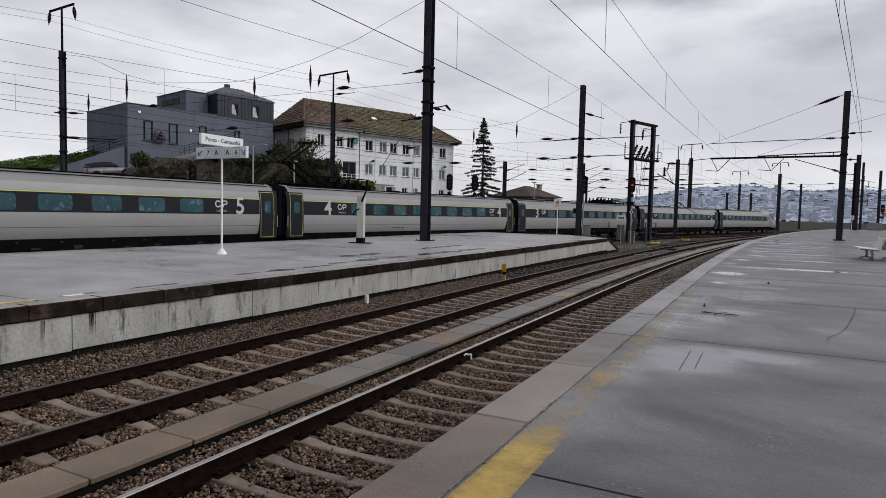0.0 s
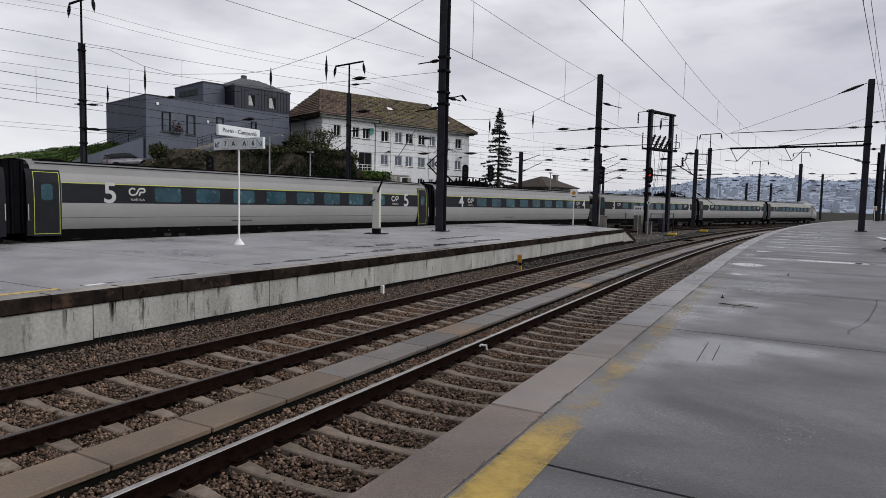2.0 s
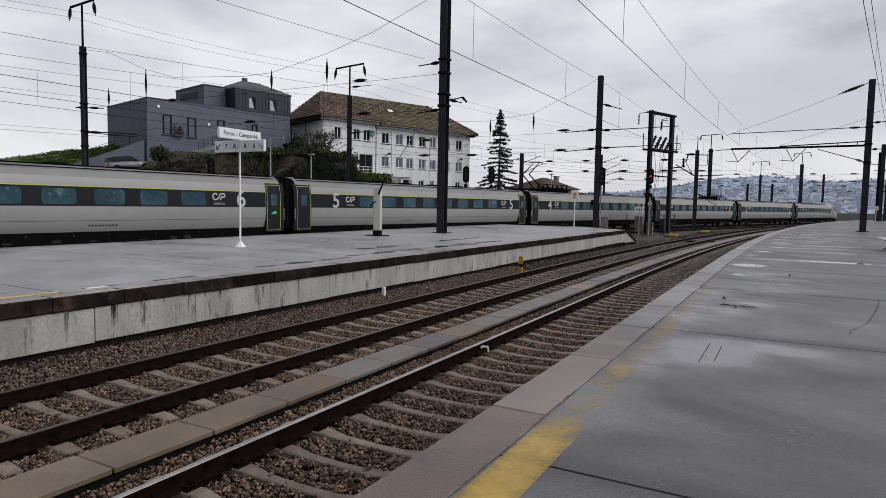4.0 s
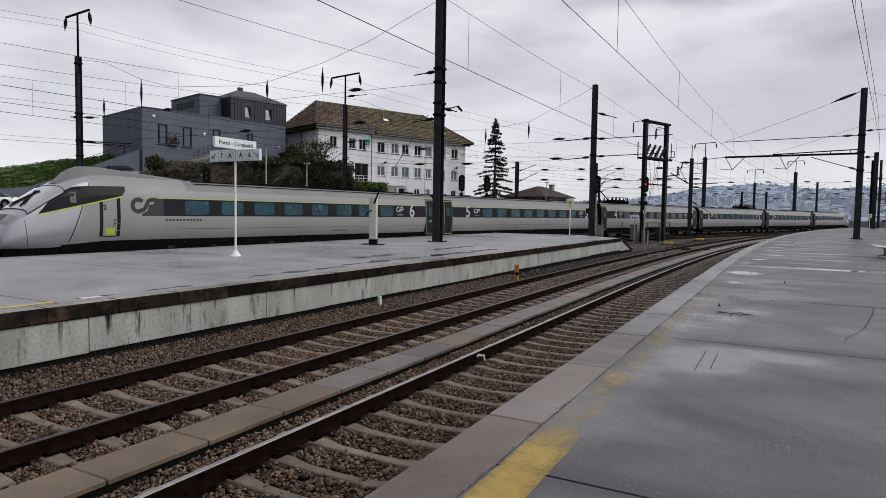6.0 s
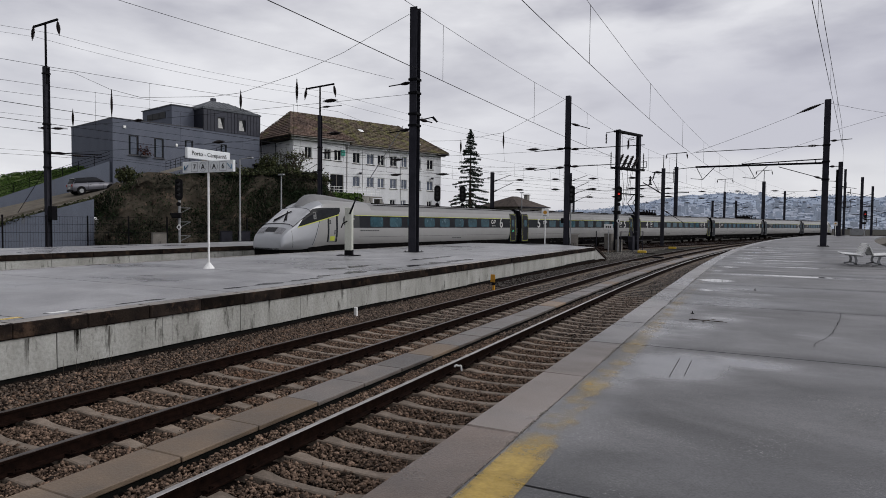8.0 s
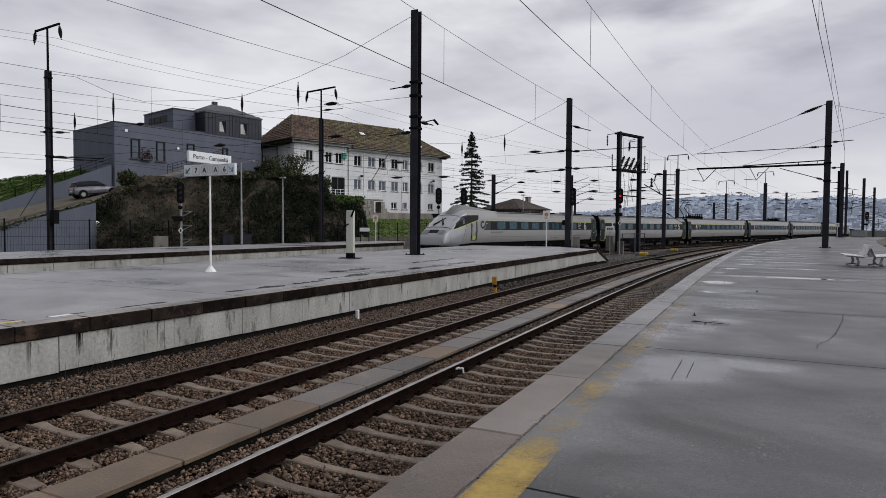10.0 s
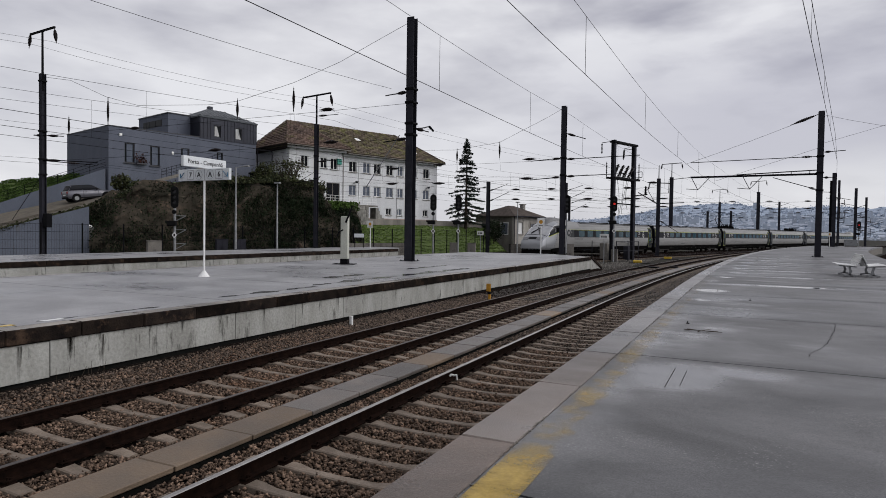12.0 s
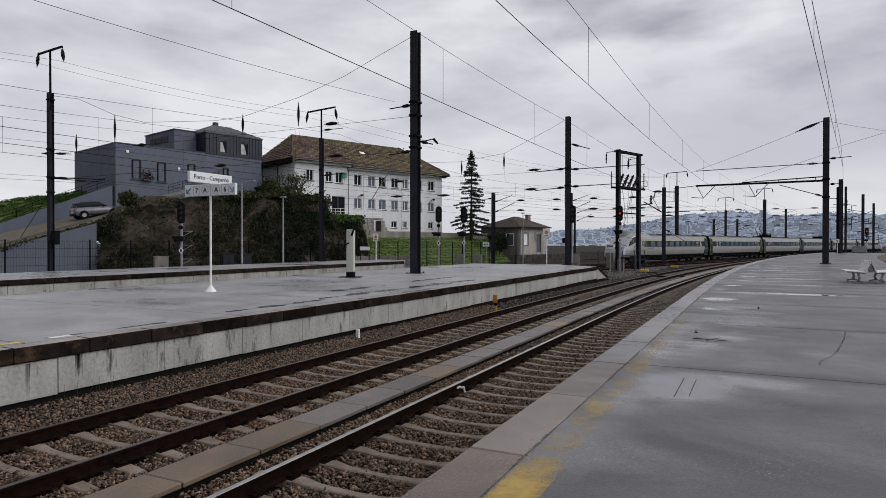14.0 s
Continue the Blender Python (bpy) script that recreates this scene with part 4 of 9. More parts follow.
    for sy in (-1, 1):
        bm = bmesh.new()
        cladding(bm, b0, b1, lambda d: 2.11, lambda d: 2.87, sy, end, sh, 0.008, 1, 4)
        band = part("window_band", bm, BAND, root, "charcoal window band")
        bm = bmesh.new()
        cladding(bm, b0, b1 + (0.9 if end else 0), lambda d: 2.874, lambda d: 2.906, sy, end, sh, 0.008, 4, 1)
        part("stripe", bm, LIME, root, "thin lime-yellow stripe")
        bm = bmesh.new()
        cladding(bm, b0, b1, lambda d: 1.52, lambda d: 1.535, sy, end, sh, 0.004, 1, 1, 0.008)
        part("seam", bm, MARK, root)
        for w in wins:
            bm = bmesh.new()
            rounded(bm, w, w + 1.27, 2.18, 2.80, 0.13, sy, end, sh, 0.014)
            part("window_pane", bm, PANE, band, "tinted blue-green window")
        # doors at the ends
        for a, flip in (((0.54, 1),) if end else ((0.54, 1), (L - 1.56, -1))):
            bm = bmesh.new()
            cladding(bm, a, a + 1.02, lambda d: 0.84, lambda d: 3.35, sy, end, sh, 0.022, 1, 16, 0.20, True)
            door = part("door", bm, BAND, root, "charcoal plug door")
            bm = bmesh.new()
            for p in ((a + 0.055, a + 0.075, 0.92, 3.27), (a + 0.945, a + 0.965, 0.92, 3.27)):
                cladding(bm, p[0], p[1], lambda d: p[2], lambda d: p[3], sy, end, sh, 0.027, 1, 16, 0.01, True)
            for p in ((a + 0.076, a + 0.944, 3.25, 3.27), (a + 0.076, a + 0.944, 0.92, 0.94)):
                cladding(bm, p[0], p[1], lambda d: p[2], lambda d: p[3], sy, end, sh, 0.027, 1, 1, 0.01, True)
            bright = number in "456"
            part("door_edging", bm, LIME if bright else DOOR_GREY, door, "lime-yellow edging" if bright else "grey edging")
            bm = bmesh.new()
            rounded(bm, a + 0.31, a + 0.72, 2.20, 2.82, 0.12, sy, end, sh, 0.030, 0.012, True)
            part("door_window", bm, PANE, door)
            if number == "6":
                bm = bmesh.new()
                for k in range(3):
                    cladding(bm, a + 0.36, a + 0.68 - 0.08 * k, lambda d: 1.76 + 0.06 * k, lambda d: 1.79 + 0.06 * k, sy, end, sh, 0.030, 1, 1, 0.006, True)
                tagged(part("door_display", bm, DISPLAY, door, "lit green display rows"), kind="stuff")
            bm = bmesh.new()                      # black end of the coach beside the door, and a grab rail
            e0, e1 = (0.352, 0.538) if flip > 0 else (L - 0.538, L - 0.352)
            cladding(bm, e0, e1, lambda d: 0.86, lambda d: 3.74, sy, end, sh, 0.020, 1, 20, 0.20, True)
            trim = part("end_panel", bm, BAND, root, "black coach end panel")
            bm = bmesh.new()
            g = e0 + 0.04 if flip > 0 else e1 - 0.04
            tube(bm, (g - sh, sy * 1.51, 1.45), (g - sh, sy * 1.51, 2.05), 0.018, None, 6)
            part("grab_rail", bm, LETTER, trim)
        # numbers and emblems
        for d, e in (((3.15, 4.45),) if end else ((3.45, 4.60), (L - 2.85, L - 4.0))):
            me = lettering(number, 1.18, LETTER, bold=0.018)
            ob = share("number", me, root, Matrix.Translation((d - sh, sy * (half_width(d, 2.5, end) + 0.016), 2.49)) @ Matrix.Rotation(radians(0 if sy < 0 else 180), 4, "Z") @ Matrix.Rotation(radians(-2.4), 4, "X"))
            tagged(ob, "light grey coach number")
            bm = bmesh.new()
            emblem(bm, e, 2.60, 0.55, sy, end, sh, 0.013)
            part("emblem", bm, LETTER, root, "light grey operator sign")
            if number in "456":
                tagged(share("class_lettering", lettering("TURÍSTICA", 0.13, LETTER), root, Matrix.Translation((e - sh, sy * (half_width(e, 2.25, end) + 0.016), 2.26)) @ Matrix.Rotation(radians(0 if sy < 0 else 180), 4, "Z") @ Matrix.Rotation(radians(-2.4), 4, "X")), "small light grey class lettering", kind="stuff")
        bm = bmesh.new()
        for k in range(9):
            cladding(bm, 9.4 + 0.14 * k, 9.4 + 0.14 * k + 0.09, lambda d: 1.30, lambda d: 1.36, sy, end, sh, 0.004, 1, 1, 0.006)
        tagged(part("lettering", bm, MARK, root), kind="stuff")
        if end:
            bm = bmesh.new()
            emblem(bm, 22.06, 2.555, 0.98, sy, end, sh, 0.012, 0.185)
            cladding(bm, 21.20, 21.66, lambda d: 2.11, lambda d: 2.87, sy, end, sh, 0.008, 1, 4)
            cladding(bm, 21.66, 22.24, lambda d: 2.11, lambda d: float(np.interp(d, (21.66, 22.24), (2.46, 2.20))), sy, end, sh, 0.008, 3, 2)
            part("large_emblem", bm, MARK, root, "large charcoal operator sign")
            bm = bmesh.new()
            for k in range(11):
                cladding(bm, 19.3 + 0.17 * k, 19.3 + 0.17 * k + 0.12, lambda d: 1.90, lambda d: 1.97, sy, end, sh, 0.006, 1, 1, 0.006)
            tagged(part("lettering", bm, MARK, root), kind="stuff")
            bm = bmesh.new()                      # side glass of the cab: a wedge
            cladding(bm, 22.98, 26.45, lambda d: float(np.interp(d, (22.98, 23.1, 26.45), (3.14, 2.95, 2.17))), lambda d: float(np.interp(d, (22.98, 24.6, 25.15, 25.6, 25.96, 26.45), (3.34, 3.30, 3.24, 3.02, 2.76, 2.20))), sy, end, sh, 0.016, 22, 6)
            wedge = part("cab_side_window", bm, CAB_GLASS, root, "black wedge-shaped cab side glass")
            bm = bmesh.new()
            cladding(bm, 23.1, 26.50, lambda d: float(np.interp(d, (23.1, 26.50), (2.885, 2.11))), lambda d: float(np.interp(d, (23.1, 26.50), (2.94, 2.16))), sy, end, sh, 0.014, 18, 1)
            part("stripe", bm, LIME, wedge)
            bm = bmesh.new()                      # a pale panel behind the glass, and its bars
            cladding(bm, 25.05, 25.28, lambda d: 2.62, lambda d: 3.02, sy, end, sh, 0.020, 1, 2, 0.006)
            part("inner_panel", bm, DOOR_GREY, wedge)
            bm = bmesh.new()                      # cab door
            for a, b, z0, z1 in ((23.22, 23.37, 1.26, 2.90), (23.97, 24.11, 1.26, 2.70)):
                cladding(bm, a, b, lambda d: z0, lambda d: z1, sy, end, sh, 0.010, 1, 4)
            cladding(bm, 23.37, 23.97, lambda d: 1.24, lambda d: 1.275, sy, end, sh, 0.008, 3, 1)
            cabdoor = part("cab_door_frame", bm, BAND, root, "cab door with black edges")
            bm = bmesh.new()
            cladding(bm, 23.45, 23.86, lambda d: 1.33, lambda d: 1.60, sy, end, sh, 0.010, 2, 1)
            part("kick_plate", bm, LIME, cabdoor, "lime kick plate")
            bm = bmesh.new()
            for a0, a1, z0, z1 in ((23.42, 23.52, 1.76, 1.79), (23.42, 23.44, 1.79, 1.95), (23.50, 23.52, 1.70, 1.95), (23.42, 23.52, 1.95, 1.98)):
                cladding(bm, a0, a1, lambda d: z0, lambda d: z1, sy, end, sh, 0.012, 1, 1, 0.008)
            part("lock", bm, BAND, cabdoor)
            share("class_number", lettering("2" if number == "6" else "1", 0.30, MARK, bold=0.008), root, Matrix.Translation((23.68 - sh, sy * (half_width(23.68, 2.45, end) + 0.012), 2.45)) @ Matrix.Rotation(radians(0 if sy < 0 else 180), 4, "Z"))
            bm = bmesh.new()                      # panel joint behind the cab
            for run_, top, steps_ in ((cab_joint, 3.62, 17), (lambda z: 26.84 + 0.1 * (z - 1.0), 2.10, 8)):
                edge = []
                for j in range(steps_):
                    z0 = 0.95 + (top - 0.95) * j / (steps_ - 1)
                    d0 = run_(z0)
                    edge.append([bm.verts.new((d0 + q - sh, sy * (half_width(d0 + q, z0, end) + 0.006), z0)) for q in (0.0, 0.045 if steps_ > 9 else 0.022)])
                for (a0, a1), (c0, c1) in zip(edge, edge[1:]):
                    bm.faces.new((a0, a1, c1, c0))
                part("cab_seam", bm, MARK, root)
                bm = bmesh.new()
            bm.free()
    # roof gear
    bm = bmesh.new()
    lim = 19.5 if end else L - 0.8
    for sy in (-1, 1):
        tube(bm, (0.8 - sh, sy * 0.92, 3.715), (lim - sh, sy * 0.92, 3.715), 0.03, None, 6)
        tube(bm, (0.8 - sh, sy * 1.12, 3.60), (lim - sh, sy * 1.12, 3.60), 0.02, None, 5)
    for k in range(int((lim - 2) / 3.1)):
        box(bm, 1.5 + 3.1 * k - sh, 2.2 + 3.1 * k - sh, -0.3, 0.3, 3.75, 3.83, 0.02)
    part("roof_conduit", bm, UNDER, root)
    if end:
        # windscreen, wipers, head lamps, hatch
        bm = bmesh.new()
        rows = []
        for i in range(10):
            d = 25.46 + 0.152 * i
            s = section(d, True)
            u = float(np.interp(i, (0, 9), (0.42, 0.25)))
            arcs = [(s[6][0] * (1 - u) + s[7][0] * u, s[6][1] * (1 - u) + s[7][1] * u), *s[7:]]
            pts = [(-y, z) for y, z in arcs] + [(y, z) for y, z in arcs[::-1][1:]]
            rows.append([bm.verts.new((d - sh + 0.010, y * 1.012, z + 0.014)) for y, z in pts])
        for a, b in zip(rows, rows[1:]):
            for i in range(len(a) - 1):
                bm.faces.new((a[i], a[i + 1], b[i + 1], b[i]))
        wide = len(rows[0])
        screen = part("windscreen", bm, SCREEN, root, "raked grey windscreen", smooth=True)
        rims = [[v.co.copy() for v in screen.data.vertices][i:j:k] for i, j, k in ((0, 10 * wide, wide), (wide - 1, 10 * wide, wide), (0, wide, 1), (9 * wide, 10 * wide, 1))]
        bm = bmesh.new()
        for rim in rims:
            for p, q in zip(rim, rim[1:]):
                tube(bm, p, q, 0.016, None, 5)
        part("seal", bm, BLACK, screen, "black rubber windscreen seal")
        bm = bmesh.new()
        def on_glass(d, y):
            return (d - sh + 0.02, y, nose_size(d)[1] + 0.05 - 0.02 * abs(y))
        for y0, y1 in ((-0.50, 0.12), (0.45, -0.15)):
            tube(bm, on_glass(26.72, y0), on_glass(26.25, y0 * 0.4 + y1 * 0.6), 0.028, None, 5)
            tube(bm, on_glass(26.60, y0 * 1.1), on_glass(25.85, y1 * 1.3), 0.034, None, 5)
        part("wiper", bm, BLACK, screen)
        for sy in (-1, 1):
            bm = bmesh.new()
            rows = []
            for d in (27.14, 27.28, 27.40, 27.49):
                s = section(d, True)
                rows.append([bm.verts.new((d - sh + 0.01, sy * y * 0.98, z + 0.014)) for y, z in (s[7], s[8], s[9])])
            for a, b in zip(rows, rows[1:]):
                for i in range(2):
                    bm.faces.new((a[i], a[i + 1], b[i + 1], b[i]))
            part("head_lamp", bm, HEADLAMP, root, "glazed headlamp cluster")
        bm = bmesh.new()
        rows = []
        for d in (27.14, 27.28, 27.42):
            s = section(d, True)
            rows.append([bm.verts.new((d - sh + 0.008, y, z + 0.012)) for y, z in ((-s[9][0], s[9][1]), (0, s[10][1]), (s[9][0], s[9][1]))])
        for a, b in zip(rows, rows[1:]):
            for i in range(2):
                bm.faces.new((a[i], a[i + 1], b[i + 1], b[i]))
        part("nose_grille", bm, CAB_GLASS, root)
        bm = bmesh.new()                          # fairing on the roof behind the cab
        rows = []
        for i in range(13):
            d = 19.6 + 5.7 * i / 12
            w = float(np.interp(d, (19.6, 22, 24, 25.3), (0.70, 0.82, 0.70, 0.46)))
            low = nose_size(d)[1]
            top = max(low, float(np.interp(d, (19.6, 20.6, 22.5, 23.5, 24.3, 24.7, 25.3), (3.80, 3.90, 4.06, 4.16, 4.14, 4.02, 3.40))))
            rows.append([bm.verts.new((d - sh, w * y, low - 0.09 * abs(y) ** 3 - 0.03 + (top - low + 0.03) * (1 - abs(y) ** 4))) for y in (-1, -0.93, -0.8, -0.5, 0, 0.5, 0.8, 0.93, 1)])
        for a, b in zip(rows, rows[1:]):
            for i in range(8):
                bm.faces.new((a[i], b[i], b[i + 1], a[i + 1]))
        part("roof_fairing", bm, ROOF, root, "dark grey roof fairing", smooth=True)
        bm = bmesh.new()
        tube(bm, (23.0 - sh, 0, 4.0), (22.9 - sh, 0, 4.24), 0.05, 0.03, 6)
        box(bm, 22.6 - sh, 23.0 - sh, -0.04, 0.04, 4.06, 4.10)
        part("aerial", bm, UNDER, root)
    if panto:
        x, up = panto
        bm = bmesh.new()
        box(bm, x - 1.3, x + 1.3, -0.75, 0.75, 3.82, 3.90, 0.02)
        for sx in (-1, 1):
            for sy in (-1, 1):
                tube(bm, (x + sx * 1.1, sy * 0.6, 3.74), (x + sx * 1.1, sy * 0.6, 4.06), 0.07, 0.05, 7)
        s_ = -1 if x > 0 else 1
        for k in range(5):
            u = x + s_ * (1.8 + 0.85 * k)
            box(bm, u - 0.28, u + 0.28, -0.6, 0.6, 3.74, 4.02 + 0.12 * (k % 2), 0.05)
            tube(bm, (u, -0.5, 4.0), (u, -0.5, 4.42), 0.09, 0.06, 7)
            tube(bm, (u, 0.5, 4.0), (u, 0.5, 4.36), 0.09, 0.06, 7)
        tube(bm, (x, -0.5, 4.40), (x + s_ * 5.4, -0.5, 4.40), 0.035, None, 6)
        base = part("pantograph_base", bm, UNDER, root)
        h = 6.36 if up else 4.32
        k = (h - 4.0) / 2
        bm = bmesh.new()
        for sy in (-1, 1):
            tube(bm, (x + 1.0, sy * 0.45, 4.02), (x - 1.25 + 0.2 * k, sy * 0.35, 4.02 + k), 0.06, 0.05, 6)
            tube(bm, (x - 1.25 + 0.2 * k, sy * 0.35, 4.02 + k), (x + 0.55, sy * 0.30, h - 0.1), 0.045, 0.04, 6)
        for dx in (-0.18, 0.18):
            tube(bm, (x + 0.55 + dx, -0.62, h), (x + 0.55 + dx, 0.62, h), 0.03, None, 6)
            for sy in (-1, 1):
                tube(bm, (x + 0.55 + dx, sy * 0.62, h), (x + 0.55 + dx, sy * 0.95, h - 0.22), 0.02, None, 5)
        tube(bm, (x + 0.37, 0, h), (x + 0.73, 0, h), 0.03, None, 6)
        part("pantograph_arm", bm, UNDER, root, "raised pantograph" if up else "folded pantograph")
    if end:                                       # the cab is a little shorter than its lofted sections
        for ob in root.children_recursive:
            for v in ob.data.vertices:
                over = v.co.x + ob.location.x + sh - 21.5
                if over > 0:
                    v.co.x -= 0.045 * over
    return root


def make_train():
    cars = [
        coach("end", "1", "silver-grey leading train coach with raked white cab, charcoal window band"),
        coach("mid", "2", "silver-grey train coach numbered 2 with charcoal window band"),
        coach("mid", "3", "silver-grey train coach numbered 3 with a folded pantograph", (25.9 / 2 - 3.4, False)),
        coach("mid", "4", "silver-grey train coach numbered 4 with a raised pantograph", (-25.9 / 2 + 2.6, True)),
        coach("mid", "5", "silver-grey train coach numbered 5 with charcoal window band"),
        coach("end", "6", "silver-grey trailing train coach numbered 6 with raked white cab"),
    ]
    return cars


COACHES = make_train()


def run(t):
    """Where on its way the coupling behind the leading coach is, t seconds into the shot."""
    return 104.3438 + 5.80111 * t + 0.1162 * t ** 2 + 0.0021121 * t ** 3 - 0.00013895 * t ** 4


def coach_pose(k, t):
    s = run(t)
    mid = s + 13.825 if k == 0 else s - 25.9 * 4 - 13.825 if k == 5 else s - 25.9 * (k - 1) - 12.95
    a, b = Vector(way(mid - 9)[:3]), Vector(way(mid + 9)[:3])
    d = b - a
    turn = math.degrees(math.atan2(d.y, d.x))
    c = (a + b) / 2
    return pose(c.x, c.y, 0, 0, 0, turn + (180 if k == 5 else 0))


# ---- masts, wires and signals ----
def h_bar(bm, w, z0, z1, t=0.03, x=0.0, y=0.0):
    """An upright H-section: two flanges and a web."""
    box(bm, x - w / 2, x + w / 2, y - w / 2, y - w / 2 + t, z0, z1)
    box(bm, x - w / 2, x + w / 2, y + w / 2 - t, y + w / 2, z0, z1)
    box(bm, x - t / 2, x + t / 2, y - w / 2 + t + 0.002, y + w / 2 - t - 0.002, z0, z1)


def insulator(bm, a, b, r=0.09, sheds=6):
    a, b = Vector(a), Vector(b)
    tube(bm, a, b, r * 0.35, None, 6)
    for k in range(sheds):
        c = a.lerp(b, (k + 0.7) / (sheds + 0.6))
        d = (b - a).normalized() * (b - a).length / sheds * 0.28
        tube(bm, c - d, c + d, r, r * 0.55, 8)


def stout(bm, a, b, r=0.115, sheds=9):
    """A spindle-shaped string of close-set sheds."""
    a, b = Vector(a), Vector(b)
    tube(bm, a.lerp(b, -0.18), b.lerp(a, -0.18), 0.028, None, 6)
    for k in range(sheds):
        u = (k + 0.5) / sheds
        q = r * (0.45 + 0.55 * math.sin(math.pi * u))
        tube(bm, a.lerp(b, u - 0.42 / sheds), a.lerp(b, u + 0.42 / sheds), q, q * 0.8, 8)


def mast(x, y, z0, top, w, label, ext=None, bar=0.0, turn=0.0, collars=(), group="overhead line masts"):
    m = thing("overhead_line_mast", pose(x, y, z0, 0, 0, turn), label, "mast", group)
    bm = bmesh.new()
    h_bar(bm, w, 0.03, top - z0, max(0.02, w * 0.08))
    post = part("post", bm, STEEL_GREY, m)
    bm = bmesh.new()
    box(bm, -w * 0.95, w * 0.95, -w * 0.95, w * 0.95, 0.0, 0.03, 0.006)
    foot = part("base_plate", bm, STEEL_DARK, m)
    for sx in (-1, 1):
        for sy in (-1, 1):
            bm = bmesh.new()
            tube(bm, (sx * w * 0.78, sy * w * 0.78, 0.03), (sx * w * 0.78, sy * w * 0.78, 0.09), 0.025, None, 6)
            part("bolt", bm, STEEL_DARK, foot)
    for c in collars:
        bm = bmesh.new()
        box(bm, -w * 0.62, w * 0.62, -w * 0.62, w * 0.62, c - z0 - 0.06, c - z0 + 0.06, 0.01)
        part("collar", bm, STEEL_DARK, m)
    if ext:
        bm = bmesh.new()
        tube(bm, (0, 0, top - z0 - 1.2), (0, 0, ext - z0), 0.085, 0.07, 8)
        part("top_tube", bm, STEEL_DARK, m)
        if bar:
            bm = bmesh.new()
            beam(bm, (-bar / 2, 0, ext - z0 - 0.12), (bar / 2, 0, ext - z0 + 0.06), 0.12, 0.12)
            cross = part("cross_arm", bm, STEEL_DARK, m)
            for sx in (-1, 1):
                bm = bmesh.new()
                stout(bm, (sx * bar / 2, 0, ext - z0 - 0.14), (sx * (bar / 2 + 0.15), 0, ext - z0 - 0.95), 0.14, 8)
                part("insulator", bm, INSULATOR, cross)
    return m


def arm(m, z, dx, dy, drop=0.0, stay=0.0, ins=0.55, r=0.03, at=0.3):
    """A bracket on a mast: an insulator, a tube, and a stay from higher up. Local to the mast."""
    a, b = Vector((0, 0, z)), Vector((dx, dy, z - drop))
    bm = bmesh.new()
    tube(bm, a, b, r, None, 7)
    ar = part("bracket_tube", bm, STEEL_DARK, m)
    bm = bmesh.new()
    d = (b - a).normalized()
    stout(bm, a + d * at, a + d * (at + ins), 0.105, 7)
    part("insulator", bm, INSULATOR, ar)
    if stay:
        bm = bmesh.new()
        tube(bm, (0, 0, z + stay), a.lerp(b, 0.8), r * 0.7, None, 6)
        part("stay", bm, STEEL_DARK, ar)
    return ar


def wire(points, r=0.008, label="thin dark overhead wire strung between masts", name="overhead_wire", n=4):
    """A wire through the given places."""
    bm = bmesh.new()
    pts = [Vector(p) for p in points]
    rings = []
    for i, p in enumerate(pts):
        d = (pts[min(i + 1, len(pts) - 1)] - pts[max(i - 1, 0)]).normalized()
        turn = d.to_track_quat("Z", "Y").to_matrix()
        rings.append([bm.verts.new(p + turn @ Vector((r * math.cos(6.2832 * k / n), r * math.sin(6.2832 * k / n), 0))) for k in range(n)])
    for a, b in zip(rings, rings[1:]):
        for k in range(n):
            bm.faces.new((a[k], a[(k + 1) % n], b[(k + 1) % n], b[k]))
    ob = part(name, bm, STEEL_DARK)
    return tagged(ob, label, "overhead wire", "overhead wires")


def span(a, b, sag, n=14):
    a, b = Vector(a), Vector(b)
    return [a.lerp(b, i / n) - Vector((0, 0, 4 * sag * (i / n) * (1 - i / n))) for i in range(n + 1)]


def catenary(where, s0, s1, supports, contact, top, low, drop_every=7.0, r=0.0095, first=2.0):
    """A contact wire, the carrying wire above it that hangs from its supports, and the droppers between them."""
    ss = steps(s0, s1, 3)

    def carry(s):
        for a, b in zip(supports, supports[1:]):
            if a <= s <= b:
                u = (s - a) / (b - a)
                return top - 4 * (top - low) * u * (1 - u)
        return top
    cw = wire([where(s)[:2] + (contact,) for s in ss], r, "dark contact wire over a track")
    wire([where(s)[:2] + (carry(s),) for s in ss], r * 0.72, "carrying wire over a track, sagging between masts")
    s = s0 + first
    while s < min(s1, 90):
        x, y = where(s)[:2]
        bm = bmesh.new()
        tube(bm, (x, y, contact), (x, y, carry(s)), 0.006, None, 4)
        part("dropper", bm, STEEL_DARK, cw)
        s += drop_every


MAST = "dark grey H-section steel overhead line mast"


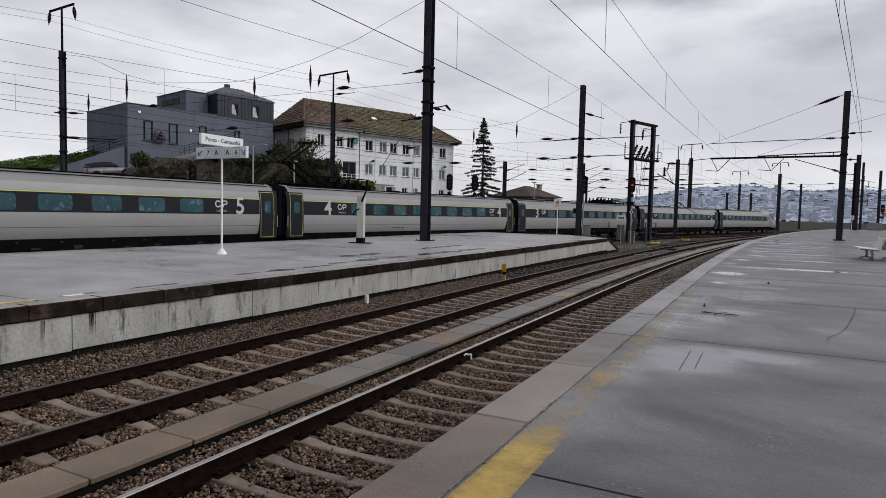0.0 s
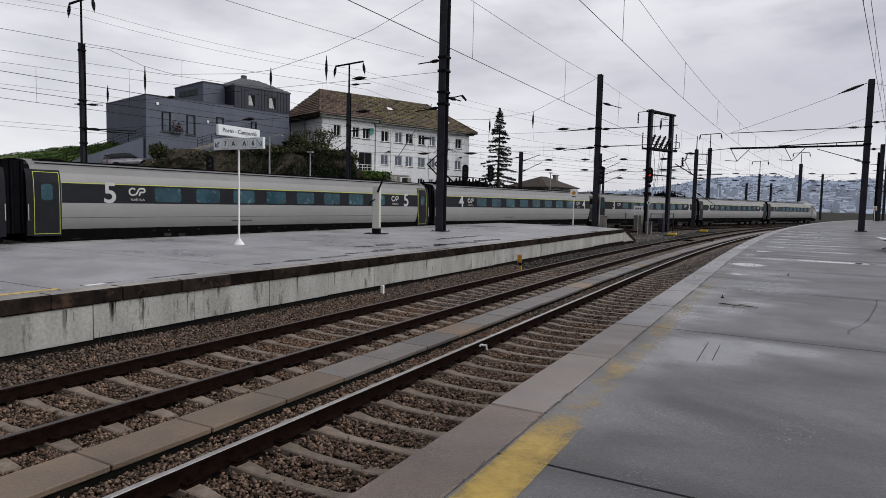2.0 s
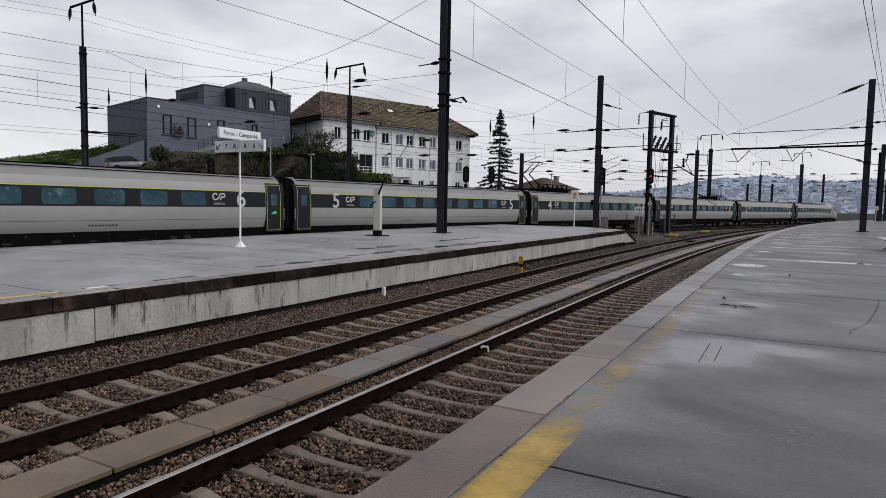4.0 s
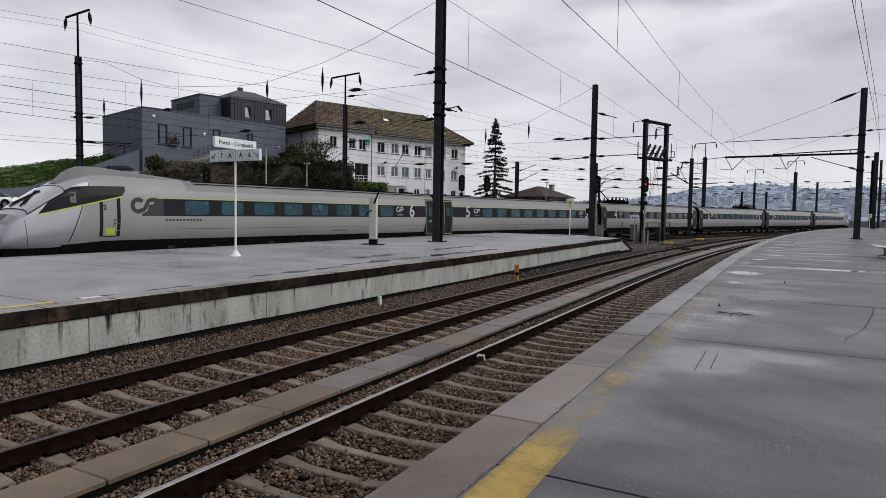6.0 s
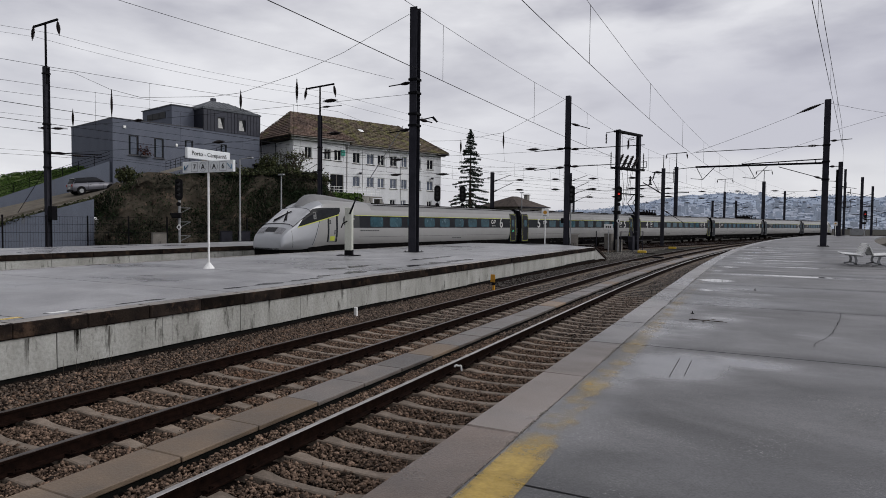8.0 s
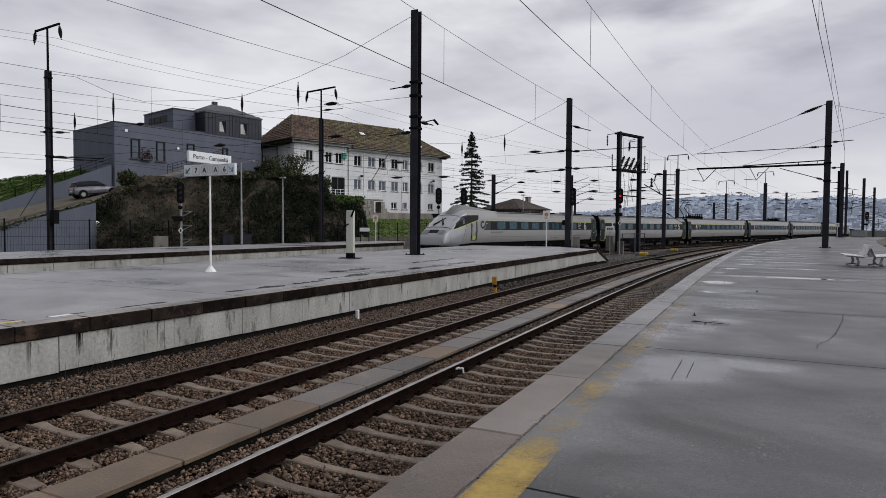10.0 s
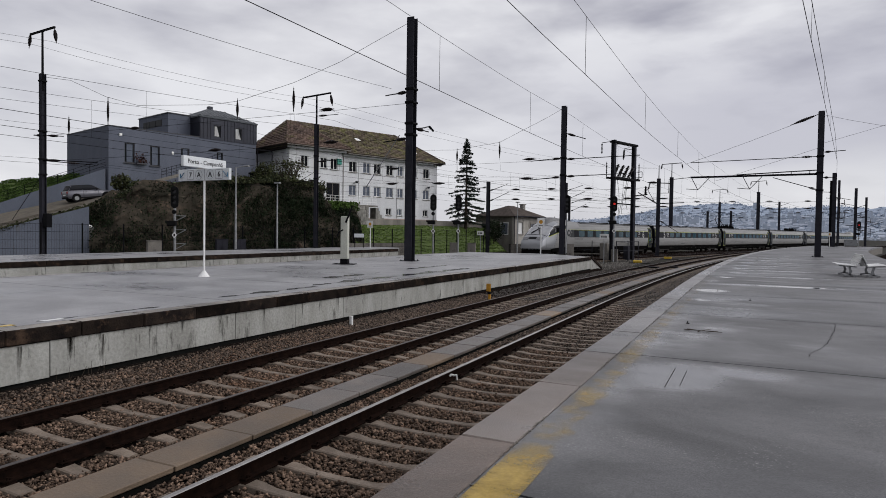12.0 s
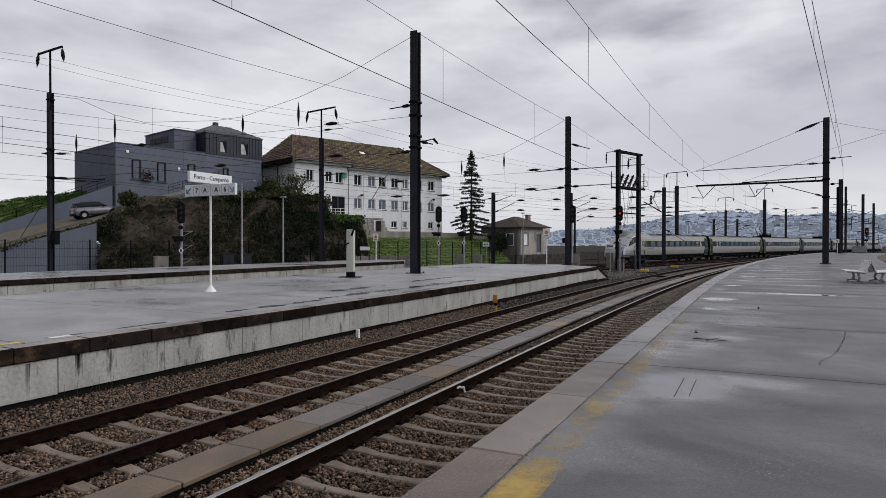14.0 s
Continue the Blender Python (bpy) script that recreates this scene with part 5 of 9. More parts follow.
def make_masts():
    p1 = mast(-16.35, 29.56, 0.9, 13.75, 0.42, MAST + " on the island platform", collars=(10.0, 9.3, 8.2, 7.6))
    arm(p1, 9.0, -1.6, 0.0, 0.1)
    arm(p1, 6.55, -1.7, 0.0, 0.15)
    arm(p1, 7.1, 0.9, 0.3, 0.25, 0, 0.4)
    p2 = mast(-12.9, 47.2, 0.9, 12.1, 0.36, MAST + " at the platform end", collars=(8.2, 6.9))
    arm(p2, 7.2, 5.6, 0.0, -0.1, 0)
    arm(p2, 5.9, 4.6, 0.4, -0.15, 0)
    arm(p2, 7.3, -2.6, 0.0, 0.15)
    arm(p2, 5.9, -2.6, 0.0, 0.2)
    arm(p2, 9.2, 1.6, 0.2, 0.5, 0, 0.6)
    pr = mast(4.8, 58.3, 0.9, 12.45, 0.42, MAST + " on the near platform", collars=(8.9, 7.6, 6.2))
    bm = bmesh.new()
    beam(bm, (0, 0, 6.60), (-9.6, 0.3, 6.58), 0.15, 0.15)
    beam(bm, (0, 0, 6.92), (-6.0, 0.2, 6.70), 0.08, 0.08)
    beam(bm, (-9.6, 0.3, 6.58), (-11.4, 0.35, 6.42), 0.05, 0.05)
    for k in range(4):
        beam(bm, (-1.3 * k - 0.7, 0.02 * k, 6.60), (-1.3 * k - 0.7, 0.02 * k, 6.88 - 0.045 * k), 0.05, 0.05)
    boom = part("boom", bm, STEEL_DARK, pr, "long steel boom over the tracks")
    for x in (-5.0, -9.0):
        bm = bmesh.new()
        beam(bm, (x - 0.5, 0.2, 6.5), (x, 0.2, 5.5), 0.05, 0.05)
        beam(bm, (x + 0.9, 0.2, 6.5), (x, 0.2, 5.5), 0.05, 0.05)
        tube(bm, (x, 0.2, 5.5), (x - 0.9, -0.4, 5.55), 0.025, None, 5)
        part("hanger", bm, STEEL_DARK, boom)
    arm(pr, 8.0, -9.6, 0.3, 0.15, 0, 0.7, 0.03, 0.6)
    arm(pr, 5.3, -3.3, 0.1, -1.1, 0, 0.5)
    arm(pr, 8.3, 1.7, 0.0, -0.1, 0, 0.4)
    arm(pr, 6.3, 1.0, -0.2, 0.0, 0, 0.3)
    left = mast(-46.0, 28.5, -0.3, 13.4, 0.34, MAST + " with a cross arm", 16.5, 2.8, 0, (12.9, 9.3, 7.3, 6.2))
    arm(left, 9.32, 1.0, 0.9, 0.0, 0, 0.65, 0.03, 0.35)
    arm(left, 7.55, 2.9, 2.2, 0.05, 0, 0.85, 0.035, 0.30)
    arm(left, 7.50, 1.9, 2.9, 0.1, 0, 0.75, 0.03, 1.5)
    arm(left, 9.30, -0.4, -0.4, 0.0, 0, 0.3, 0.04, 0.1)
    arm(left, 6.6, -1.6, -1.2, 3.4, 0, 0.01, 0.02, 0.5)
    bm = bmesh.new()
    box(bm, 0.3, 0.75, -0.2, 0.2, 2.7, 3.7, 0.02)
    part("switch_box", bm, STEEL_DARK, left)
    mid = mast(-34.6, 45.4, 0.9, 11.8, 0.30, MAST + " beside the ivy cliff", 14.35, 3.0, 0, (9.0, 7.0))
    arm(mid, 11.6, 2.3, 0.0, 0.0, 0, 0.8)
    arm(mid, 7.6, 2.6, 0.0, -0.1, 0, 0.8)
    arm(mid, 6.0, -2.5, 0.0, 0.2, 0.8, 0.5)
    hook = thing("lamp_post", pose(-28.05, 51.3, -0.3), "slim dark post with a hooked lamp arm", "lamp post", "station lamp posts")
    bm = bmesh.new()
    tube(bm, (0, 0, 0), (0, 0, 12.1), 0.13, 0.08, 8)
    part("post", bm, STEEL_GREY, hook)
    bm = bmesh.new()
    tube(bm, (0, 0, 12.1), (1.35, 0.4, 12.4), 0.06, 0.05, 6)
    tube(bm, (1.35, 0.4, 12.4), (1.75, 0.5, 11.95), 0.12, 0.09, 7)
    part("lamp_arm", bm, STEEL_DARK, hook)
    for x, y, top, w, ext, bar in ((-31.8, 79.1, 9.3, 0.42, 0, 0), (-26.4, 98.6, 10.5, 0.36, 0, 0), (-28.5, 108.7, 9.0, 0.32, 0, 0), (-10.1, 79.8, 9.25, 0.40, 0, 0), (-13.2, 121.9, 13.0, 0.62, 15.5, 3.4),
                                   (-7.3, 175.0, 11.0, 0.55, 14.2, 3.4), (1.4, 168.3, 13.0, 0.75, 15.6, 3.2), (7.5, 216.0, 13.0, 0.6, 0, 0), (-9.2, 160.0, 8.2, 0.5, 0, 0), (-4.5, 170.0, 8.6, 0.5, 0, 0)):
        m = mast(x, y, -0.3, top, w, "distant grey overhead line mast among the yard tracks", ext, bar)
        if x == -10.1:                           # a pole with fuse arms and a lead to the gantry
            bm = bmesh.new()
            tube(bm, (0, 0, top), (0, 0, top + 1.9), 0.06, 0.04, 6)
            beam(bm, (-1.3, 0, top - 0.15), (1.3, 0, top - 0.3), 0.10, 0.10)
            for q in ((1.15, -0.3, 1.15, -1.75), (0.0, -1.75, 1.15, -1.75)):
                beam(bm, (q[0], 0, top + 0.3 + q[1]), (q[2], 0, top + 0.3 + q[3]), 0.06, 0.06)
            part("head_frame", bm, STEEL_DARK, m)
            bm = bmesh.new()
            stout(bm, (-1.0, 0, top - 0.12), (-0.2, 0, top - 0.2), 0.16, 6)
            insulator(bm, (-1.0, 0, top - 0.2), (-1.2, 0, top - 1.0), 0.12, 5)
            part("insulator", bm, INSULATOR, m)
            arm(m, top - 2.7, 2.9, 0.2, -0.1, 0, 0.5, 0.05)
            arm(m, top - 2.8, -2.2, -1.0, -1.4, 0, 0.9, 0.06)
            arm(m, top - 4.6, 2.4, 0, 1.6, 0, 0.6, 0.03)
        elif not ext:
            arm(m, top - 1.0, 2.6, 0.2, -0.9, 0, 0.5, 0.04)
            arm(m, top - 2.4, 2.9, 0.2, -1.3, 0, 0.5, 0.04)
            arm(m, top - 0.4, -1.2, 0, 0.1, 0, 0.5, 0.03)
    for x, y, top, w in ((12.62, 126.7, 13.5, 0.62), (14.25, 135.4, 12.9, 0.36), (18.55, 148.8, 12.3, 0.46), (22.9, 167.8, 11.5, 0.42)):
        m = mast(x, y, 0.9 if y < 140 else -0.3, top, w, "dark overhead line mast near the far end of the platform")
        arm(m, top - 4.2, -2.0, 0, -0.1, 0, 0.6, 0.05)
        arm(m, top - 7.0, -1.6, 0, 0.1, 0, 0.5, 0.05)
        arm(m, top - 5.0, 2.4, 0, 0.5, 0, 0.6, 0.04)
        arm(m, top - 8.0, 4.6, 0, -1.6, 0, 0.6, 0.04)
        bm = bmesh.new()
        box(bm, -w * 0.5 - 0.32, -w * 0.5 - 0.004, -0.12, 0.12, 0.03, top - 2.2)
        part("rear_post", bm, STEEL_DARK, m) if w > 0.6 else bm.free()
        for z in (top - 4.4, top - 6.6, top - 7.6):
            bm = bmesh.new()
            insulator(bm, (0.9, 0, z - 1.0), (0.9, 0, z), 0.10, 6)
            tube(bm, (0.9, 0, z - 1.0), (0, 0, z - 1.0), 0.04, None, 5)
            part("switch", bm, INSULATOR, m)


def make_switch_gantry():
    """Two masts, one behind the other, that carry a shelf of isolator switches, with cables down to the ground."""
    far = 4.1                                   # local x runs from the front mast to the rear one, local y across the tracks
    g = thing("switch_gantry", pose(-12.96, 66.75, -0.3, 0, 0, 69.9), "pair of dark masts carrying isolator switches above the tracks", "switch gantry")
    for x, top in ((0.0, 12.55), (far, 12.35)):
        bm = bmesh.new()
        h_bar(bm, 0.38, 0.0, top, 0.035, x)
        part("post", bm, STEEL_GREY, g)
    for z, x0, x1, dy in ((12.45, -0.35, far + 0.35, 0.24), (8.72, -0.55, far + 0.5, 0.46)):
        bm = bmesh.new()
        for sy in (-1, 1):
            box(bm, x0, x1, sy * dy - 0.06, sy * dy + 0.06, z - 0.18, z)
        for k in range(6):
            x = x0 + 0.1 + (x1 - x0 - 0.2) * k / 5
            box(bm, x - 0.04, x + 0.04, -dy - 0.06, dy + 0.06, z - 0.20, z - 0.182)
        part("cross_beam", bm, STEEL_DARK, g)
    bm = bmesh.new()
    beam(bm, (0, 0, 6.0), (far, 0, 6.0), 0.12, 0.12)
    part("tie", bm, STEEL_DARK, g)
    for k in range(4):                           # leaning isolators in a row
        x = 0.55 + 1.0 * k
        bm = bmesh.new()
        insulator(bm, (x, 0.45, 8.74), (x, -0.30, 10.05), 0.20, 8)
        tube(bm, (x, -0.30, 10.05), (x + 0.5, 0.45, 8.85), 0.05, None, 5)
        part("isolator", bm, INSULATOR, g)
    for x, y, z, low in ((-0.1, 1.35, 12.35, 11.2), (1.1, 0.55, 12.2, 11.5), (far - 1.0, 0.6, 12.0, 11.0), (far - 0.2, 1.15, 11.95, 10.9)):
        bm = bmesh.new()
        insulator(bm, (x, y, z - 0.1), (x, y, low), 0.10, 7)
        tube(bm, (x, y, z), (x, 0, z + 0.05), 0.035, None, 5)
        tube(bm, (x, y, z), (x, y, z - 0.1), 0.02, None, 5)
        part("insulator", bm, INSULATOR, g)
    for x, y, z0, z1 in ((0.0, 0.80, 8.75, 10.35), (far, -0.62, 8.75, 10.4)):
        bm = bmesh.new()
        insulator(bm, (x, y, z0), (x, y, z1), 0.085, 8)
        tube(bm, (x, y, z0), (x, 0, z0 - 0.1), 0.045, None, 5)
        part("insulator", bm, INSULATOR, g)
    bm = bmesh.new()
    for a, b in (((-0.3, 8.9), (-1.0, 8.9)), ((-1.0, 8.9), (-1.0, 9.5)), ((-1.0, 9.5), (-0.35, 9.5))):
        tube(bm, (far, a[0], a[1]), (far, b[0], b[1]), 0.035, None, 5)
    part("bracket", bm, STEEL_DARK, g)
    for k in range(4):                           # slack cables below the shelf
        bm = bmesh.new()
        x, prev = 0.6 + 0.75 * k, None
        for j in range(9):
            u = j / 8
            q = Vector((x, -0.1 - 0.28 * math.sin(3.0 * u + k), 8.55 - (4.6 - 0.5 * k) * u))
            if prev is not None:
                tube(bm, prev, q, 0.022, None, 4)
            prev = q
        part("cable_drop", bm, STEEL_DARK, g)
    bm = bmesh.new()
    tube(bm, (far, 0, 6.95), (far, -1.65, 7.05), 0.06, None, 6)
    insulator(bm, (far, -1.45, 7.05), (far, -1.45, 7.95), 0.17, 5)
    tube(bm, (far, -1.45, 7.95), (far, -2.5, 6.2), 0.03, None, 5)
    part("feeder_arm", bm, STEEL_DARK, g)
    for x, y, w, h, m in ((-1.0, 0.25, 0.85, 1.85, CONCRETE), (-0.7, -0.75, 0.6, 1.25, CONCRETE), (far - 0.9, 0.1, 0.6, 1.5, STEEL_GREY)):
        bm = bmesh.new()
        box(bm, x - 0.22, x + 0.22, y - w / 2, y + w / 2, 0, h, 0.03)
        cab_ = part("control_box", bm, m, g)
        bm = bmesh.new()
        box(bm, x - 0.235, x - 0.222, y - w / 2 + 0.06, y + w / 2 - 0.06, 0.15, h - 0.1)
        part("door", bm, m, cab_)
    bm = bmesh.new()
    tube(bm, (-1.2, 1.6, 0), (-1.2, 1.6, 2.1), 0.04, None, 6)
    tube(bm, (-1.2, 1.6, 1.15), (-1.2, 3.2, 1.15), 0.03, None, 6)
    part("guard_bar", bm, STEEL_GREY, g)
    bm = bmesh.new()
    for x, y in ((-1.2, -1.25), (0.9, -1.35), (3.0, -1.35)):
        tube(bm, (x, y, 0), (x, y, 2.1), 0.04, None, 6)
    for z in (1.1, 1.6, 2.05):
        tube(bm, (-1.2, -1.25, z), (0.9, -1.35, z), 0.03, None, 6)
        tube(bm, (0.9, -1.35, z), (3.0, -1.35, z), 0.03, None, 6)
    part("guard_rail", bm, STEEL_GREY, g)


def signal(x, y, z0, head_z, label, turn=0, lit=False, lower=True, h=1.5, pole=0.07):
    s = thing("railway_signal", pose(x, y, z0, 0, 0, turn), label, "railway signal", "railway signals")
    bm = bmesh.new()
    tube(bm, (0, 0, 0), (0, 0, head_z - z0 + 0.2), pole, None, 8)
    part("post", bm, GALV, s)
    bm = bmesh.new()                          # oval head with hoods
    z1 = head_z - z0
    outline = [(0.29 * math.sin(a), (h / 2 - 0.29) * (1 if math.cos(a) > 0.01 else -1 if math.cos(a) < -0.01 else 0) + 0.29 * math.cos(a)) for a in [radians(20 * k) for k in range(18)]]
    f = [bm.verts.new((u, -0.12, z1 + v)) for u, v in outline]
    b = [bm.verts.new((u, -0.02, z1 + v)) for u, v in outline]
    bm.faces.new(f)
    bm.faces.new(b[::-1])
    for i in range(18):
        bm.faces.new((f[i], b[i], b[(i + 1) % 18], f[(i + 1) % 18]))
    head = part("signal_head", bm, BLACK, s)
    for k, dz in enumerate((0.36, 0.0, -0.36)):
        bm = bmesh.new()
        tube(bm, (0, -0.125, z1 + dz * h / 1.5), (0, -0.14, z1 + dz * h / 1.5), 0.115, None, 12)
        part("lens", bm, RED_LAMP if lit and k == 1 else LAMP_OFF, head)
        bm = bmesh.new()
        n = 9
        rim = [[bm.verts.new((0.15 * math.cos(radians(20 + 17.5 * j)), -0.13 - q, z1 + dz * h / 1.5 + 0.15 * math.sin(radians(20 + 17.5 * j)))) for j in range(n)] for q in (0.0, 0.22)]
        for j in range(n - 1):
            bm.faces.new((rim[0][j], rim[0][j + 1], rim[1][j + 1], rim[1][j]))
        part("hood", bm, BLACK, head)
    if lower:
        k = h / 1.5
        bm = bmesh.new()
        tube(bm, (0, -0.22, z1 - 1.02 * k), (0, -0.02, z1 - 1.02 * k), 0.17, 0.15, 12)
        part("small_lamp", bm, BLACK, s)
        bm = bmesh.new()                          # a shunting lamp under its hood
        box(bm, -0.50, 0.20, -0.36, -0.06, z1 - 1.98 * k, z1 - 1.62 * k, 0.04)
        box(bm, -0.62, -0.50, -0.34, -0.08, z1 - 1.78 * k, z1 - 1.62 * k, 0.02)
        part("shunting_lamp", bm, BLACK, s)
        bm = bmesh.new()
        c = z1 - 2.62 * k
        front, back = ([bm.verts.new((u, y, c + v)) for u, v in ((0, -0.27), (0.20, 0), (0, 0.27), (-0.20, 0))] for y in (-0.13, -0.11))
        bm.faces.new(front)
        bm.faces.new(back[::-1])
        for i in range(4):
            bm.faces.new((front[i], back[i], back[(i + 1) % 4], front[(i + 1) % 4]))
        plate = part("lozenge_plate", bm, WHITE_PAINT, s, "white lozenge plate with a dark core")
        bm = bmesh.new()
        box(bm, -0.06, 0.06, -0.138, -0.131, c - 0.10, c + 0.10)
        part("core", bm, BLACK, plate)
    return s


def make_signals():
    signal(-12.45, 65.02, -0.3, 5.55, "tall railway signal showing red in front of the gantry", 14, True, True, 1.55)
    s = signal(-40.8, 35.6, -0.3, 4.9, "railway signal with dark oval head on a bracketed post", 30, False, True, 1.7, 0.10)
    for z in (1.1, 2.2, 3.3):
        bm = bmesh.new()
        tube(bm, (0, 0, z), (0.85, 0, z + 0.45), 0.03, None, 6)
        tube(bm, (0, 0, z + 0.45), (0.85, 0, z + 0.45), 0.03, None, 6)
        part("bracket", bm, GALV, s)
    signal(-26.2, 51.8, -0.3, 5.15, "railway signal with dark oval head beside the grass bank", 20, False, True, 1.5)
    signal(-24.95, 54.6, -0.3, 5.2, "railway signal with dark oval head by two cabinets", 20, False, True, 1.5)
    s = signal(-12.92, 48.49, -0.3, 4.78, "railway signal standing behind a platform mast", 14, False, False, 1.4, 0.05)
    bm = bmesh.new()
    box(bm, -0.75, -0.1, -0.3, -0.06, 2.85, 3.25, 0.04)
    part("shunting_lamp", bm, BLACK, s)
    signal(10.6, 127.0, 0.9, 5.3, "railway signal near the far platform end", 0, False, True, 1.3)
    signal(16.9, 131.0, 0.9, 4.7, "railway signal showing red near the far platform end", 0, True, True, 1.3)


def make_wires():
    mid = lambda s: line(-7.96, s)
    near = lambda s: line(-3.87 + 0.009 * min(max(s - 12, 0), 24), s)     # staggered between its masts
    catenary(mid, -12, 150, (-21, 5, 29.5, 58, 100, 150), 6.44, 8.15, 7.97, 8.0, first=4.0)
    catenary(near, -12, 150, (-21, 14, 58, 100, 150), 6.48, 7.95, 7.78, 9.2, first=0.3)
    catenary(lambda s: way(s), -40, 200, (-40, 29, 66, 110, 160, 200), 6.35, 8.6, 7.4, 8)
    catenary(lambda s: way(s, 2.35), -40, 150, (-40, 29, 66, 110, 150), 6.35, 8.6, 7.4, 8)
    catenary(lambda s: way(s, -5.4), -40, 180, (-40, 29, 66, 110, 180), 6.5, 8.8, 7.6, 9)
    # spans across the tracks, with hanging insulators
    a, b = (-16.35, 29.56), (-46.0, 28.5)
    def over(u, z, p=a, q=b):
        return (p[0] + (q[0] - p[0]) * u, p[1] + (q[1] - p[1]) * u, z)

    def hung(u, z, low, p=a, q=b):
        bm = bmesh.new()
        x, y, _ = over(u, z, p, q)
        stout(bm, (x, y, z), (x, y, low), 0.088, 12)
        tube(bm, (x, y, z + 0.25), (x, y, z), 0.012, None, 4)
        tagged(part("hanging_insulator", bm, INSULATOR), "dark ribbed insulator hanging from a cross-span wire", "insulator", "hanging insulators")
        bm = bmesh.new()
        tube(bm, (x, y, low), (x + 0.12, y, low - 1.2), 0.006, None, 4)
        tagged(part("dropper_wire", bm, STEEL_DARK), "thin dropper wire under an insulator", "overhead wire", "overhead wires")

    def lozenge(u, z, p=a, q=b, w=0.72):
        """A long insulator set in a cross-span wire."""
        d = (Vector(over(1, z, p, q)) - Vector(over(0, z, p, q))).normalized() * w / 2
        c = Vector(over(u, z, p, q))
        bm = bmesh.new()
        stout(bm, c - d, c + d)
        tagged(part("span_insulator", bm, INSULATOR), "dark insulator set in a cross-span wire", "insulator", "span insulators")

    sag = ((0, 13.6), (0.08, 12.7), (0.15, 11.88), (0.257, 10.98), (0.397, 10.2), (0.473, 10.14), (0.68, 10.52), (0.78, 11.3), (0.9, 12.7), (1, 13.2))
    wire([over(u, z) for u, z in sag], 0.012, "sagging cross-span wire between two masts")
    for z in (9.28, 7.45):
        wire(span((*a, z), (*b, z - 0.3), 0.05, 12), 0.010, "straight cross-span wire between two masts")
    for u, z, low in ((0.257, 10.5, 9.5), (0.397, 10.15, 9.3), (0.774, 11.0, 9.6), (0.906, 10.0, 9.1)):
        hung(u, z, low)
    for u, z in ((0.69, 9.04), (0.18, 9.29), (0.17, 7.45), (0.457, 7.33)):
        lozenge(u, z)
    c, d = (-12.9, 47.2), (-34.6, 45.4)
    wire([over(u, z, c, d) for u, z in ((0, 12.0), (0.058, 11.33), (0.231, 9.58), (0.4, 9.1), (0.6, 9.2), (0.85, 10.6), (1, 11.4))], 0.011, "sagging cross-span wire between two masts")
    for z in (8.1, 6.7):
        wire(span((*c, z), (*d, z), 0.2, 10), 0.009, "straight cross-span wire between two masts")
    for u, z in ((0.654, 7.73), (0.661, 6.46), (0.466, 7.96), (0.466, 6.43), (0.121, 8.19), (0.131, 6.71)):
        lozenge(u, z, c, d, 0.80)
    hung(0.231, 9.4, 8.5, c, d)
    hung(0.394, 9.0, 8.2, c, d)
    bm = bmesh.new()
    tube(bm, (-17.04, 29.55, 7.63), (-19.76, 30.4, 4.84), 0.022, None, 6)
    tagged(part("stay_rod", bm, GALV), "pale slanting stay rod beside a mast", "stay rod")
    # feeders along the back of the station
    for x0, z0, x1, z1 in ((-45.0, 15.6, -33.4, 13.7), (-47.0, 15.6, -35.8, 13.7)):
        wire(span((x0 - 9, -18, z0 + 0.2), (x0, 28.5, z0), 0.9) + span((x0, 28.5, z0), (x1, 45.4, z1), 0.4)[1:] + span((x1, 45.4, z1), (x1 + 20, 122, 14.7), 1.6)[1:], 0.009, "feeder wire along the back of the station")
    for x0, z0 in ((-44.0, 7.0), (-43.5, 9.2), (-40.0, 6.4)):
        wire(span((x0 - 4, -20, z0 + 0.4), (x0 + 2, 28.5, z0), 0.5) + span((x0 + 2, 28.5, z0), (-33.0, 52.0, z0 - 0.2), 0.3)[1:] + span((-33.0, 52.0, z0 - 0.2), (-14, 122, z0), 0.6)[1:], 0.008)
    wire(span((-17.6, -30, 10.1), (-17.6, 29.56, 10.15), 1.22, 20), 0.008, "slack bare wire over the island platform")
    # wires over the near platform to its mast
    for z in (8.0, 9.0):
        ob = wire(span((-1.40, -2, z), (4.6, 46.6, z), 0.0) + span((4.6, 46.6, z), (5.45, 53.5, 8.0), 0.0, 4)[1:] + span((5.45, 53.5, 8.0), (13.0, 127, z - 0.3), 0.6)[1:], 0.009, "bare wire strung over the near platform")
    for y in (13.0, 20.5, 29.5, 38.0):
        bm = bmesh.new()
        x = 1.44 + 0.1235 * (y - 21)
        tube(bm, (x, y, 8.0), (x, y, 9.0), 0.005, None, 4)
        part("dropper", bm, STEEL_DARK, ob)
    wire(span((4.8, 58.3, 12.3), (-5.2, 58.3, 8.6), 0.1, 4), 0.012, "taut stay wire from a mast top")
    bm = bmesh.new()
    stout(bm, (4.3, 58.3, 12.11), (2.9, 58.3, 11.57), 0.13, 12)
    tagged(part("span_insulator", bm, INSULATOR), "long dark insulator in a stay wire", "insulator", "span insulators")
    wire(span((4.8, 58.3, 12.2), (22, 70, 11.4), 0.6, 8), 0.011, "bare wire strung over the near platform")
    wire(span((4.8, 58.3, 9.6), (-3.0, 62, 7.4), 0.0, 3), 0.010, "taut stay wire from a mast")
    wire(span((5, 59, 10.0), (30, 20, 15.0), 0.5, 8), 0.010, "bare wire strung over the near platform")
